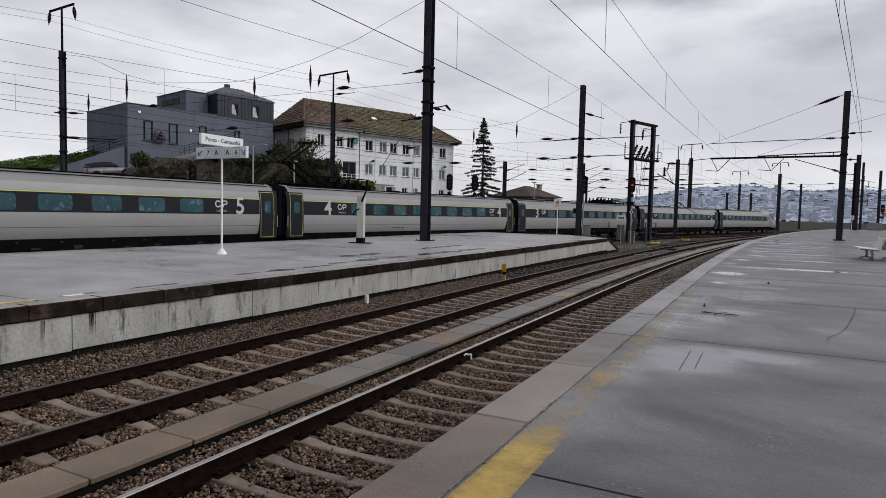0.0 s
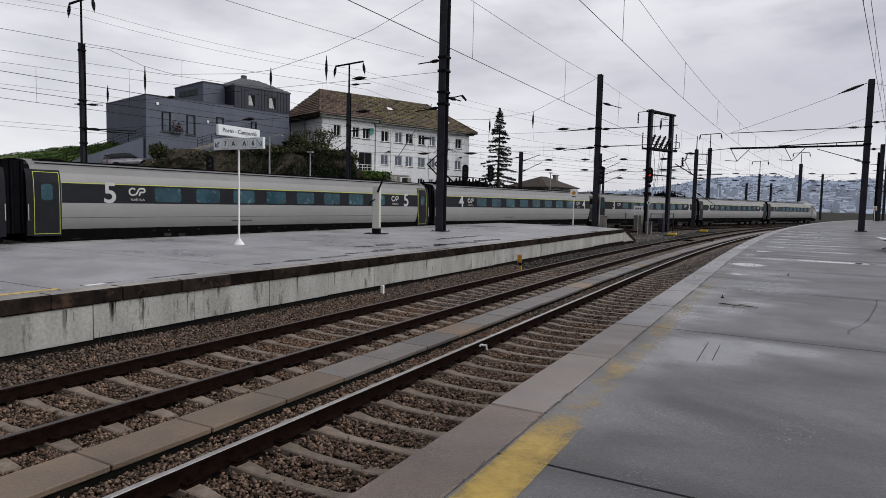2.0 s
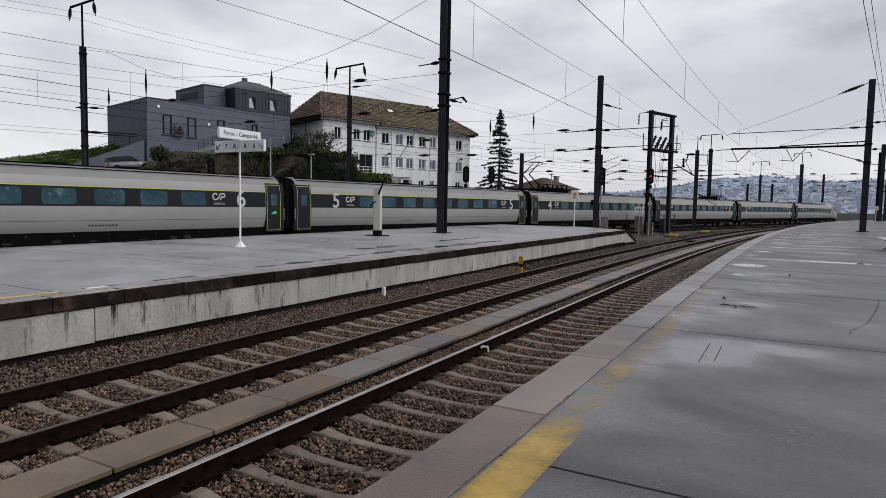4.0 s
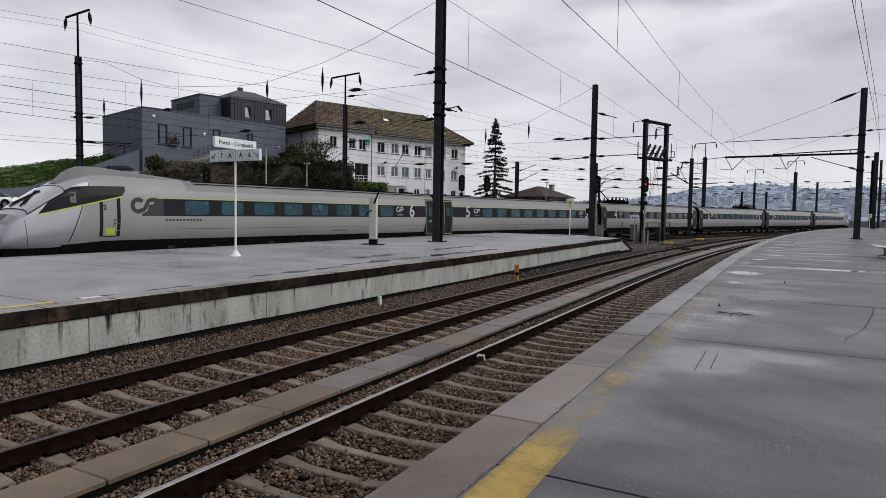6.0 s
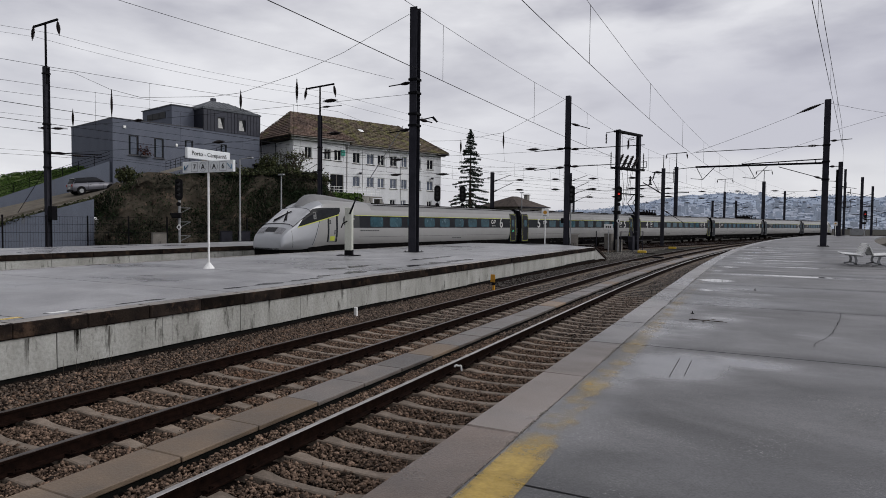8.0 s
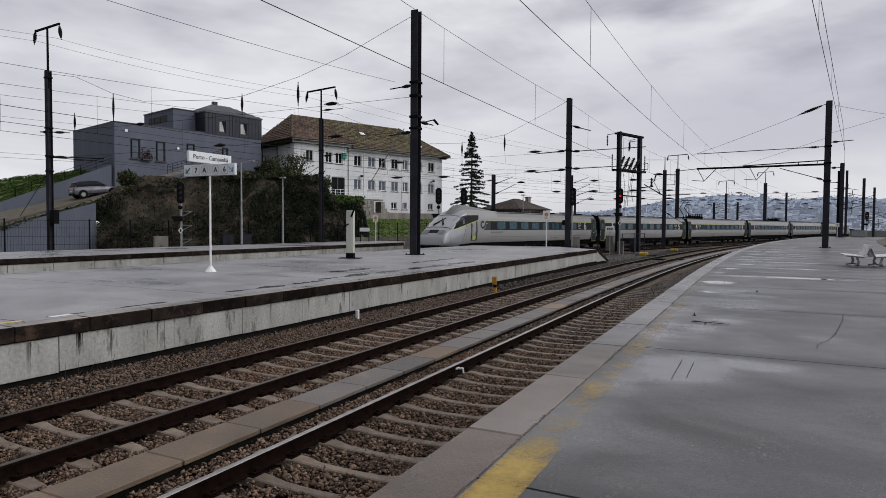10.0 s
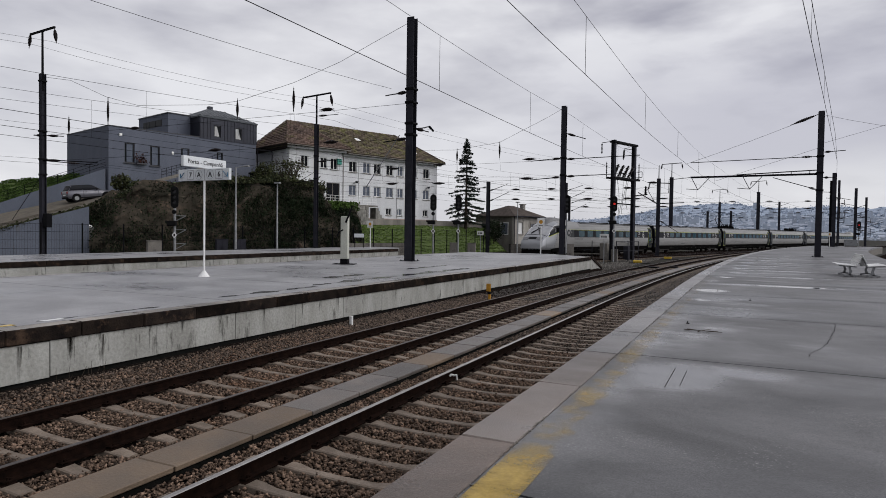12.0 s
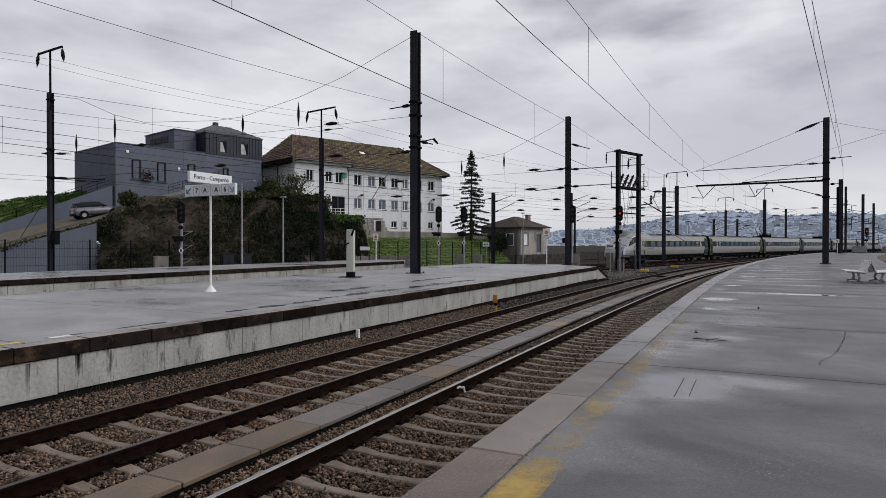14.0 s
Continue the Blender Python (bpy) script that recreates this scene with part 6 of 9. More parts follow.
    for y, x0, x1, z in ((121.9, -13.2, 13.0, 8.6), (121.9, -13.2, 13.0, 7.4), (168.3, 1.4, 22.8, 8.2), (168.3, -7.3, 22.8, 7.0), (175.0, -30, -7.3, 8.4), (98.6, -26.4, -9.0, 8.0), (98.6, -26.4, -9.0, 6.8), (79.4, -31.8, -10.1, 8.3), (79.4, -31.8, -10.1, 7.0)):
        wire(span((x0, y, z), (x1, y + 1, z), 0.3, 8), 0.016, "cross-span wire in the station throat")
        for k in range(4):
            u = 0.15 + 0.22 * k
            bm = bmesh.new()
            x = x0 + (x1 - x0) * u
            stout(bm, (x, y + u, z - 0.06), (x + 0.9, y + u, z - 0.08), 0.15, 6)
            tagged(part("span_insulator", bm, INSULATOR), "dark insulator set in a cross-span wire", "insulator", "span insulators")


make_masts()
make_switch_gantry()
make_signals()
make_wires()


# ---- the hillside: walls, cliff, bank, houses, trees ----
GREY_RENDER = surf("blue_grey_render", (0.105, 0.114, 0.142), (0.088, 0.097, 0.122), 0.6, 0.8, None, 0.1, 20, streak=3)
GREY_RENDER_LIGHT = surf("pale_blue_grey_render", (0.135, 0.150, 0.185), (0.11, 0.122, 0.150), 0.5, 0.8, None, 0.1, 20, streak=3, spots=((0.12, 0.12, 0.12), 1.5, 0.2))
ZINC = surf("black_standing_seam", (0.018, 0.020, 0.030), (0.012, 0.013, 0.02), 1, 0.45, None, 0.05, 20, metal=0.3)
ZINC_ROOF = surf("grey_seamed_roof", (0.085, 0.092, 0.10), (0.065, 0.07, 0.078), 1, 0.6, None, 0.05, 20)
WHITE_RENDER = surf("white_house_render", (0.57, 0.578, 0.588), (0.47, 0.478, 0.488), 0.5, 0.85, None, 0.1, 15, streak=4, spots=((0.42, 0.42, 0.40), 1.2, 0.15))
PINK_BASE = surf("faded_pink_plinth", (0.40, 0.30, 0.27), (0.32, 0.25, 0.23), 1, 0.85, None, 0.2, 15)
STONE_WALL = surf("old_masonry", (0.24, 0.23, 0.21), (0.15, 0.145, 0.135), 2.5, 0.85, None, 0.5, 12, island=0.2)
YARD_WALL = surf("sooty_yard_masonry", (0.060, 0.055, 0.050), (0.028, 0.026, 0.024), 1.6, 0.9, None, 0.8, 9, spots=((0.11, 0.105, 0.095), 0.5, 0.3))
DULL_RENDER = surf("dull_plaster", (0.20, 0.185, 0.165), (0.12, 0.112, 0.102), 1, 0.85, None, 0.2, 15, streak=3)
PALE_PLASTER = surf("stained_pale_plaster", (0.34, 0.325, 0.295), (0.22, 0.205, 0.185), 0.8, 0.85, None, 0.2, 12, streak=3, spots=((0.12, 0.11, 0.10), 0.8, 0.3))
FRAME_W = surf("white_window_frame", (0.72, 0.72, 0.71), (0.66, 0.66, 0.65), 3, 0.5)
FRAME_D = surf("dark_window_frame", (0.03, 0.03, 0.035), (0.025, 0.025, 0.03), 3, 0.4)
HOUSE_GLASS = surf("dark_house_glass", (0.009, 0.010, 0.012), (0.005, 0.006, 0.008), 0.8, 0.3, spec=0.04)
BLIND = surf("lowered_blind", (0.10, 0.115, 0.145), (0.075, 0.085, 0.11), 1.5, 0.6)
ROCK = surf("mossy_cliff_rock", (0.064, 0.053, 0.041), (0.022, 0.021, 0.016), 0.8, 0.95, None, 1.0, 5, spots=((0.125, 0.088, 0.066), 0.6, 0.30), spec=0.02)
SOIL_GRASS = surf("rough_turf", (0.090, 0.120, 0.042), (0.058, 0.080, 0.031), 0.9, 0.9, None, 0.8, 8)
LEAF_IVY = surf("dark_ivy_leaf", (0.017, 0.026, 0.012), (0.007, 0.012, 0.006), 0.4, 0.65, None, 0, 20, island=0.4, spec=0.06)
LEAF_GREEN = surf("fresh_green_leaf", (0.062, 0.105, 0.024), (0.036, 0.064, 0.016), 0.8, 0.65, None, 0, 20, island=0.5)
LEAF_RED = surf("red_brown_leaf", (0.060, 0.026, 0.022), (0.035, 0.018, 0.016), 1.5, 0.6, None, 0, 20, island=0.4)
LEAF_OLIVE = surf("olive_shrub_leaf", (0.050, 0.055, 0.025), (0.030, 0.035, 0.018), 1.2, 0.6, None, 0, 20, island=0.5)
BARK = surf("rough_bark", (0.055, 0.042, 0.032), (0.03, 0.024, 0.02), 4, 0.9, None, 0.6, 15)
NEEDLE = surf("spruce_needles", (0.026, 0.035, 0.027), (0.016, 0.023, 0.018), 1.5, 0.6, None, 0, 20, island=0.5)
DRY_STALK = surf("dead_bramble_stalks", (0.066, 0.056, 0.043), (0.034, 0.030, 0.024), 1.3, 0.85, None, 0, 20, island=0.5, spec=0.03)
GRASS_BLADE = surf("grass_blades", (0.125, 0.180, 0.044), (0.086, 0.130, 0.034), 1.0, 0.6, None, 0, 20, island=0.4)
ROAD_TAN = surf("sandy_lane", (0.125, 0.110, 0.088), (0.085, 0.076, 0.064), 1.5, 0.85, None, 0.4, 12)


TILES = surf("lichened_clay_tiles", (0.132, 0.092, 0.074), (0.078, 0.058, 0.050), 0.7, 0.85, None, 0.2, 9, spots=((0.120, 0.112, 0.050), 1.6, 0.30), island=0.34, world=False)
TILES_MOSSY = surf("mossy_clay_tiles", (0.118, 0.092, 0.068), (0.074, 0.062, 0.050), 0.7, 0.85, None, 0.2, 9, spots=((0.125, 0.120, 0.050), 1.1, 0.75), island=0.34, world=False)
TILE_BED = surf("roof_under_felt", (0.030, 0.024, 0.021), (0.020, 0.017, 0.015), 1.0, 0.9)


def pierced(bm, x0, x1, z0, z1, holes, thick=0.35, y=0.0):
    """A wall along local x with openings (x0, x1, z0, z1) right through it."""
    xs = sorted({x0, x1, *[h[0] for h in holes], *[h[1] for h in holes]})
    for a, b in zip(xs, xs[1:]):
        zs = [z0]
        for h in sorted((h for h in holes if h[0] < b - 1e-4 and h[1] > a + 1e-4), key=lambda h: h[2]):
            if h[2] > zs[-1]:
                box(bm, a, b, y, y + thick, zs[-1], h[2])
            zs.append(h[3])
        if z1 > zs[-1]:
            box(bm, a, b, y, y + thick, zs[-1], z1)
    bmesh.ops.remove_doubles(bm, verts=bm.verts[:], dist=1e-4)


def house_window(parent, x0, x1, z0, z1, y, frame, pane, sill=True, mullion=True, thick=0.35):
    bm = bmesh.new()
    f, yy = 0.07, y + 0.10
    for q in ((x0, x0 + f, z0, z1), (x1 - f, x1, z0, z1), (x0 + f, x1 - f, z0, z0 + f), (x0 + f, x1 - f, z1 - f, z1)):
        box(bm, q[0], q[1], yy, yy + 0.08, q[2], q[3])
    if mullion:
        m = (x0 + x1) / 2
        box(bm, m - 0.03, m + 0.03, yy + 0.01, yy + 0.07, z0 + f, z1 - f)
    win = part("window", bm, frame, parent)
    bm = bmesh.new()
    box(bm, x0 + f, x1 - f, yy + 0.03, yy + 0.05, z0 + f, z1 - f)
    part("pane", bm, pane, win)
    if sill:
        bm = bmesh.new()
        box(bm, x0 - 0.10, x1 + 0.10, y - 0.10, y + 0.10, z0 - 0.10, z0 - 0.005, 0.01)
        part("sill", bm, DULL_RENDER, win)
    return win


def hip_roof(bm, x0, x1, y0, y1, z, ridge, ra, rb, yr):
    """A hipped roof with its ridge from ra to rb at yr, closed below."""
    v = [bm.verts.new(q) for q in ((x0, y0, z), (x1, y0, z), (x1, y1, z), (x0, y1, z), (ra, yr, ridge), (rb, yr, ridge))]
    w = [bm.verts.new((q.co.x, q.co.y, z - 0.14)) for q in v[:4]]
    for f in ((v[0], v[1], v[5], v[4]), (v[1], v[2], v[5]), (v[2], v[3], v[4], v[5]), (v[3], v[0], v[4])):
        bm.faces.new(f)
    for i in range(4):
        bm.faces.new((w[i], w[(i + 1) % 4], v[(i + 1) % 4], v[i]))
    bm.faces.new(w[::-1])


def tiled_hip(bm, x0, x1, y0, y1, z, ridge, ra, rb, yr, seed, course=0.42, wide=0.46):
    """Courses of single tiles laid on the slopes of a hipped roof, each a little proud of the next and unevenly set."""
    rng = random.Random(seed)
    A, B, C, D, P, Q = (Vector(q) for q in ((x0, y0, z), (x1, y0, z), (x1, y1, z), (x0, y1, z), (ra, yr, ridge), (rb, yr, ridge)))
    for a, b, c, d in ((A, B, Q, P), (D, A, P, P), (B, C, Q, Q)):
        n = (b - a).cross(d - a).normalized()
        n = n if n.z > 0 else -n
        rows = max(2, round(((d + c) / 2 - (a + b) / 2).length / course))
        for r in range(rows):
            u0, u1 = r / rows, min(1.0, (r + 1.12) / rows)
            l0, r0, l1, r1 = a.lerp(d, u0), b.lerp(c, u0), a.lerp(d, u1), b.lerp(c, u1)
            m = max(1, round((r0 - l0).length / wide))
            for k in range(m):
                f0, f1 = (k + 0.03) / m, (k + 0.97) / m
                up, lo = n * (0.015 + rng.uniform(0, 0.012)), n * (0.075 + rng.uniform(-0.012, 0.03))
                v = [bm.verts.new(q) for q in (l0.lerp(r0, f0) + lo, l0.lerp(r0, f1) + lo, l1.lerp(r1, f1) + up, l1.lerp(r1, f0) + up, l0.lerp(r0, f0), l0.lerp(r0, f1))]
                mid = (bm.verts.new((v[0].co + v[1].co) / 2 + n * 0.035), bm.verts.new((v[2].co + v[3].co) / 2 + n * 0.030))
                bm.faces.new((v[0], mid[0], mid[1], v[3]))
                bm.faces.new((mid[0], v[1], v[2], mid[1]))
                bm.faces.new((v[4], v[5], v[1], mid[0], v[0]))


def make_grey_house():
    h = thing("modern_house", pose(-56.4, 41.3, 0, 0, 0, 75.5), "modern blue-grey house with a black seamed upper storey on the cliff", "house")
    holes = [(1.51, 2.5, 8.94, 10.89), (4.05, 5.05, 8.84, 10.86), (7.32, 8.26, 9.26, 11.0), (11.45, 12.2, 9.3, 10.98)]
    bm = bmesh.new()
    pierced(bm, 0, 16.4, 4.6, 12.38, holes)
    part("front_wall", bm, GREY_RENDER, h)
    for q in ((0, 0.3, 0.352, 10.7), (16.1, 16.4, 0.352, 10.7), (0.302, 16.098, 10.4, 10.7)):
        bm = bmesh.new()
        box(bm, *q, 4.6, 12.38)
        part("wall", bm, GREY_RENDER, h)
    bm = bmesh.new()
    box(bm, 0.2, 16.2, 0.2, 10.5, 12.1, 12.25)
    part("flat_roof", bm, ZINC_ROOF, h)
    bm = bmesh.new()
    for q in ((-0.04, 16.44, -0.04, 0.36), (-0.04, 0.34, 0.361, 10.74)):
        box(bm, *q, 12.382, 12.44)
    part("parapet_cap", bm, FRAME_D, h)
    for q in holes:
        win = house_window(h, *q, 0.0, FRAME_D, HOUSE_GLASS, False, False)
        bm = bmesh.new()                         # a grey sheet on part of the glass for curtain and reflected light, and a drip cap
        box(bm, q[0] + 0.25, q[1] - 0.16, 0.122, 0.128, q[2] + 0.1, q[3] - 0.1)
        part("curtain", bm, BLIND, win)
        bm = bmesh.new()
        box(bm, q[0] - 0.1, q[1] + 0.1, -0.14, -0.003, q[2] - 0.09, q[2] - 0.02)
        part("ledge", bm, FRAME_D, win)
    bm = bmesh.new()
    box(bm, 2.55, 3.5, -0.42, -0.145, 8.82, 8.98, 0.02)
    tub = part("flower_box", bm, FRAME_D, h)
    rng = random.Random(44)
    spots = [(Vector((rng.gauss(3.0, 0.33), -0.3 + rng.gauss(0, 0.12), 9.0 + abs(rng.gauss(0, 0.50)))), (0, 0, 1)) for _ in range(150)]
    leaves("red_leaves", spots, 0.12, LEAF_RED, "red-brown bare shrub leaves", "", 45, 1.6, 0, tub)
    bm = bmesh.new()
    for x, z in ((6.3, 10.2),):
        box(bm, x, x + 0.22, -0.08, -0.002, z, z + 0.3, 0.02)
    part("wall_vent", bm, FRAME_W, h)
    bm = bmesh.new()
    box(bm, 6.9, 9.9, 2.0, 9.0, 12.25, 14.85)
    up = part("upper_block", bm, GREY_RENDER, h)
    bm = bmesh.new()
    for k in range(3):
        box(bm, 6.86, 6.9, 3.4 + 1.5 * k, 4.8 + 1.5 * k, 13.6, 14.3)
    part("window_strip", bm, HOUSE_GLASS, up)
    bm = bmesh.new()
    box(bm, 6.8, 10.0, 1.9, 9.1, 14.852, 14.93)
    part("cap", bm, FRAME_D, up)
    holes = [(11.1, 11.9, 12.62, 13.9), (13.7, 14.57, 12.62, 13.95)]
    bm = bmesh.new()
    pierced(bm, 9.4, 16.44, 12.30, 14.62, holes, 0.3, -0.05)
    box(bm, 9.4, 9.7, 0.252, 8.0, 12.45, 14.62)
    box(bm, 16.14, 16.44, 0.252, 8.0, 12.45, 14.62)
    box(bm, 9.702, 16.138, 7.7, 8.0, 12.45, 14.62)
    dark = part("seamed_storey", bm, ZINC, h, "black standing-seam storey")
    for k in range(18):
        x = 9.45 + 0.41 * k
        if any(q[0] - 0.05 < x < q[1] + 0.05 for q in holes):
            continue
        bm = bmesh.new()
        box(bm, x, x + 0.03, -0.09, -0.05, 12.32, 14.6)
        part("seam", bm, ZINC, dark)
    for q in holes:
        win = house_window(h, *q, -0.05, FRAME_D, HOUSE_GLASS, False, False)
        bm = bmesh.new()
        m = [bm.verts.new(s) for s in ((q[0] + 0.1, 0.07, q[2] + 0.1), (q[1] - 0.12, 0.07, q[2] + 0.1), (q[1] - 0.42, 0.07, q[3] - 0.1), (q[0] + 0.1, 0.07, q[3] - 0.1))]
        bm.faces.new(m)
        bmesh.ops.solidify(bm, geom=bm.faces[:], thickness=0.02)
        part("white_curtain", bm, FRAME_W, win)
    bm = bmesh.new()
    hip_roof(bm, 9.3, 16.55, -0.15, 8.1, 14.76, 16.1, 11.8, 14.0, 2.8)
    roof = part("roof", bm, ZINC_ROOF, h)
    for k in range(13):                          # raised seams on the front slope
        x = 9.6 + 0.55 * k
        top = min(1.0, max(0.0, (x - 9.3) / 2.5), max(0.0, (16.55 - x) / 2.55))
        bm = bmesh.new()
        beam(bm, (x, -0.13, 14.80), (x, -0.15 + 2.95 * top, 14.78 + 1.34 * top), 0.05, 0.07)
        part("roof_seam", bm, GALV, roof)
    bm = bmesh.new()
    box(bm, 12.1, 12.6, 2.9, 3.4, 15.5, 16.5, 0.02)
    part("chimney", bm, ZINC, roof)
    bm = bmesh.new()
    box(bm, 1.0, 1.25, -0.1, -0.002, 11.5, 11.75)
    part("wall_lamp", bm, FRAME_W, h)
    # outside stair rail and a low wall in front
    bm = bmesh.new()
    for k in range(14):
        x = 4.2 + 0.50 * k
        z = 7.46 + 0.169 * k
        tube(bm, (x, -2.2, z), (x, -2.2, z + 0.9), 0.02, None, 5)
    for dz in (0.35, 0.65, 0.9):
        tube(bm, (4.2, -2.2, 7.46 + dz), (10.7, -2.2, 9.66 + dz), 0.022, None, 5)
    part("stair_rail", bm, STEEL_DARK, h)
    bm = bmesh.new()
    beam(bm, (-0.4, -2.2, 5.75), (10.7, -2.2, 9.50), 0.3, 0.30)
    part("stair_parapet", bm, DULL_RENDER, h, "pale stone parapet of the outside stair")


def make_villa():
    v = thing("white_villa", pose(-48.9, 58.9, 0, 0, 0, 68.5), "large white three-storey villa with a mossy clay-tile hip roof", "house")
    cols = [8.5, 10.65, 12.35, 14.4, 16.15, 18.6, 20.85]
    holes = [(x, x + 1.12, 9.9, 11.25) for x in cols] + [(x, x + 1.12, 6.95, 8.25) for x in cols] + [(x, x + 0.9, 4.6, 5.5) for x in cols[2:]]
    bm = bmesh.new()
    pierced(bm, 7.0, 23.4, 3.2, 12.0, holes)
    part("front_wall", bm, WHITE_RENDER, v)
    for q in ((23.05, 23.4, 0.352, 10.6), (0.0, 0.35, 0.0, 10.6), (0.352, 23.048, 10.25, 10.6)):
        bm = bmesh.new()
        box(bm, *q, 3.2, 12.0)
        part("wall", bm, WHITE_RENDER, v)
    whole = [(1.34, 2.3, 10.0, 11.3), (4.0, 4.9, 10.0, 11.3), (5.42, 6.4, 9.95, 11.3), (4.85, 6.75, 5.9, 8.3)]
    bm = bmesh.new()
    pierced(bm, -0.2, 7.0, 3.2, 12.3, whole, 0.35, -0.55)
    box(bm, -0.2, 0.15, -0.198, 0.3, 3.2, 12.3)
    box(bm, 6.65, 7.0, -0.198, 0.3, 3.2, 12.3)
    part("wing_wall", bm, WHITE_RENDER, v)
    bm = bmesh.new()
    box(bm, 7.0, 23.46, -0.04, -0.002, 3.2, 4.15)
    part("plinth", bm, PINK_BASE, v)
    for i, q in enumerate(holes):
        house_window(v, *q, 0.0, FRAME_W, (HOUSE_GLASS, BLIND)[i % 3 == 1 or 7 <= i < 14])
    for q in whole[:3]:
        house_window(v, *q, -0.55, FRAME_W, HOUSE_GLASS)
    house_window(v, *whole[3], -0.55, DULL_RENDER, HOUSE_GLASS, False)
    bm = bmesh.new()
    hip_roof(bm, -0.7, 24.2, -0.75, 11.3, 12.15, 16.2, 2.6, 19.6, 5.3)
    roof = part("roof", bm, TILE_BED, v, "brown clay tiles with green lichen")
    bm = bmesh.new()
    tiled_hip(bm, -0.75, 24.28, -0.82, 11.3, 12.15, 16.24, 2.6, 19.6, 5.3, 3)
    tagged(part("roof_tiles", bm, TILES_MOSSY, roof, "brown clay tiles with green lichen"), kind="stuff")
    bm = bmesh.new()
    hip_roof(bm, -0.95, 7.7, -1.35, 9.0, 12.42, 16.0, 2.6, 4.0, 5.0)
    wing = part("wing_roof", bm, TILE_BED, v, "brown clay tiles")
    bm = bmesh.new()
    tiled_hip(bm, -1.02, 7.77, -1.42, 9.0, 12.42, 16.06, 2.6, 4.0, 5.0, 5)
    tagged(part("wing_tiles", bm, TILES, wing, "brown clay tiles"), kind="stuff")
    bm = bmesh.new()
    for a, b in (((-0.95, -1.35, 12.5), (2.6, 5.0, 16.1)), ((7.7, -1.35, 12.5), (4.0, 5.0, 16.1)), ((24.2, -0.75, 12.25), (19.6, 5.3, 16.3))):
        a, b = Vector(a), Vector(b)
        n = round((b - a).length / 0.42)
        for k in range(n):
            tube(bm, a.lerp(b, k / n), a.lerp(b, (k + 0.93) / n), 0.15, 0.12, 7)
    tagged(part("hip_tiles", bm, TILES, roof), kind="stuff")
    bm = bmesh.new()                             # a moulded cornice under the eaves, two roof lights
    box(bm, -0.62, 7.40, -1.0, -0.56, 12.02, 12.27)
    box(bm, 7.42, 23.9, -0.45, -0.002, 11.78, 12.0)
    part("cornice", bm, WHITE_RENDER, v)
    for x, u in ((11.5, 0.55), (20.0, 0.30)):
        y, z = -0.75 + 6.05 * u, 12.15 + 4.05 * u
        bm = bmesh.new()
        for q in bmesh.ops.create_cube(bm, size=1.0)["verts"]:
            q.co = Vector((x, y, z + 0.12)) + Vector((q.co.x * 0.7, q.co.y * 0.45, q.co.y * 0.45 * 0.67 + q.co.z * 0.12))
        part("roof_light", bm, FRAME_W, roof)
    for x0, x1 in ((-4.0, -0.4),):               # iron balcony beside the wing
        bm = bmesh.new()
        for k in range(10):
            x = x0 + (x1 - x0) * k / 9
            tube(bm, (x, -0.2, 9.0), (x, -0.2, 10.1), 0.025, None, 5)
        for z in (9.05, 10.1):
            tube(bm, (x0, -0.2, z), (x1, -0.2, z), 0.035, None, 5)
        for x in (x0, -2.2):
            tube(bm, (x, -0.2, 9.0), (x, -0.2, 11.4), 0.06, None, 5)
        tube(bm, (x0, -0.2, 11.4), (-2.2, -0.2, 11.4), 0.06, None, 5)
        box(bm, x0 - 0.1, x1 + 0.2, -0.3, 1.8, 8.8, 8.98)
        box(bm, x0, x1, 0.2, 1.6, 4.6, 8.8)
        part("balcony", bm, STEEL_DARK, v, "iron balcony on a dark base")
    for x in (10.2, 16.4, 19.2):                 # wires' brackets and drain pipes on the front
        bm = bmesh.new()
        tube(bm, (x - 0.2, -0.05, 4.2), (x - 0.2, -0.05, 11.8), 0.045, None, 6)
        part("drain_pipe", bm, FRAME_W, v)
    bm = bmesh.new()
    for k in range(34):
        tube(bm, (2.6 + 0.5 * k, 5.3, 16.2), (3.06 + 0.5 * k, 5.3, 16.2), 0.13, 0.11, 7)
    tagged(part("ridge_tiles", bm, TILES, roof), kind="stuff")
    bm = bmesh.new()
    box(bm, 7.75, 24.2, -0.93, -0.83, 12.0, 12.1)
    box(bm, -0.95, 7.7, -1.53, -1.43, 12.27, 12.37)
    tube(bm, (7.6, -0.02, 3.3), (7.6, -0.02, 12.0), 0.06, None, 6)
    part("gutter", bm, DULL_RENDER, v)
    bm = bmesh.new()
    box(bm, 24.6, 25.2, 4.0, 4.7, 3.2, 9.0, 0.02)
    part("brick_stack", bm, PINK_BASE, v, "tall narrow brick chimney stack")
    for x in (9.2, 21.3):
        bm = bmesh.new()
        tube(bm, (x, -0.05, 8.5), (x + 0.25, -0.35, 8.75), 0.03, None, 5)
        tube(bm, (x + 0.25, -0.35, 8.75), (x + 0.25, -0.35, 8.5), 0.22, 0.12, 8)
        part("wall_lantern", bm, FRAME_D, v)
    bm = bmesh.new()
    box(bm, 6.3, 6.9, -0.75, -0.56, 10.6, 11.3, 0.02)
    part("climbing_plant_pot", bm, surf("teal_pot", (0.03, 0.22, 0.17), None, 2, 0.5), v)
    # terrace in front, with its rail
    t = thing("terrace", pose(-48.9, 58.9, 0, 0, 0, 68.5), "masonry terrace with a white railing before the villa", "terrace")
    bm = bmesh.new()
    box(bm, 3.0, 9.4, -3.0, -0.6, 1.0, 5.5)
    part("retaining_wall", bm, STONE_WALL, t)
    bm = bmesh.new()
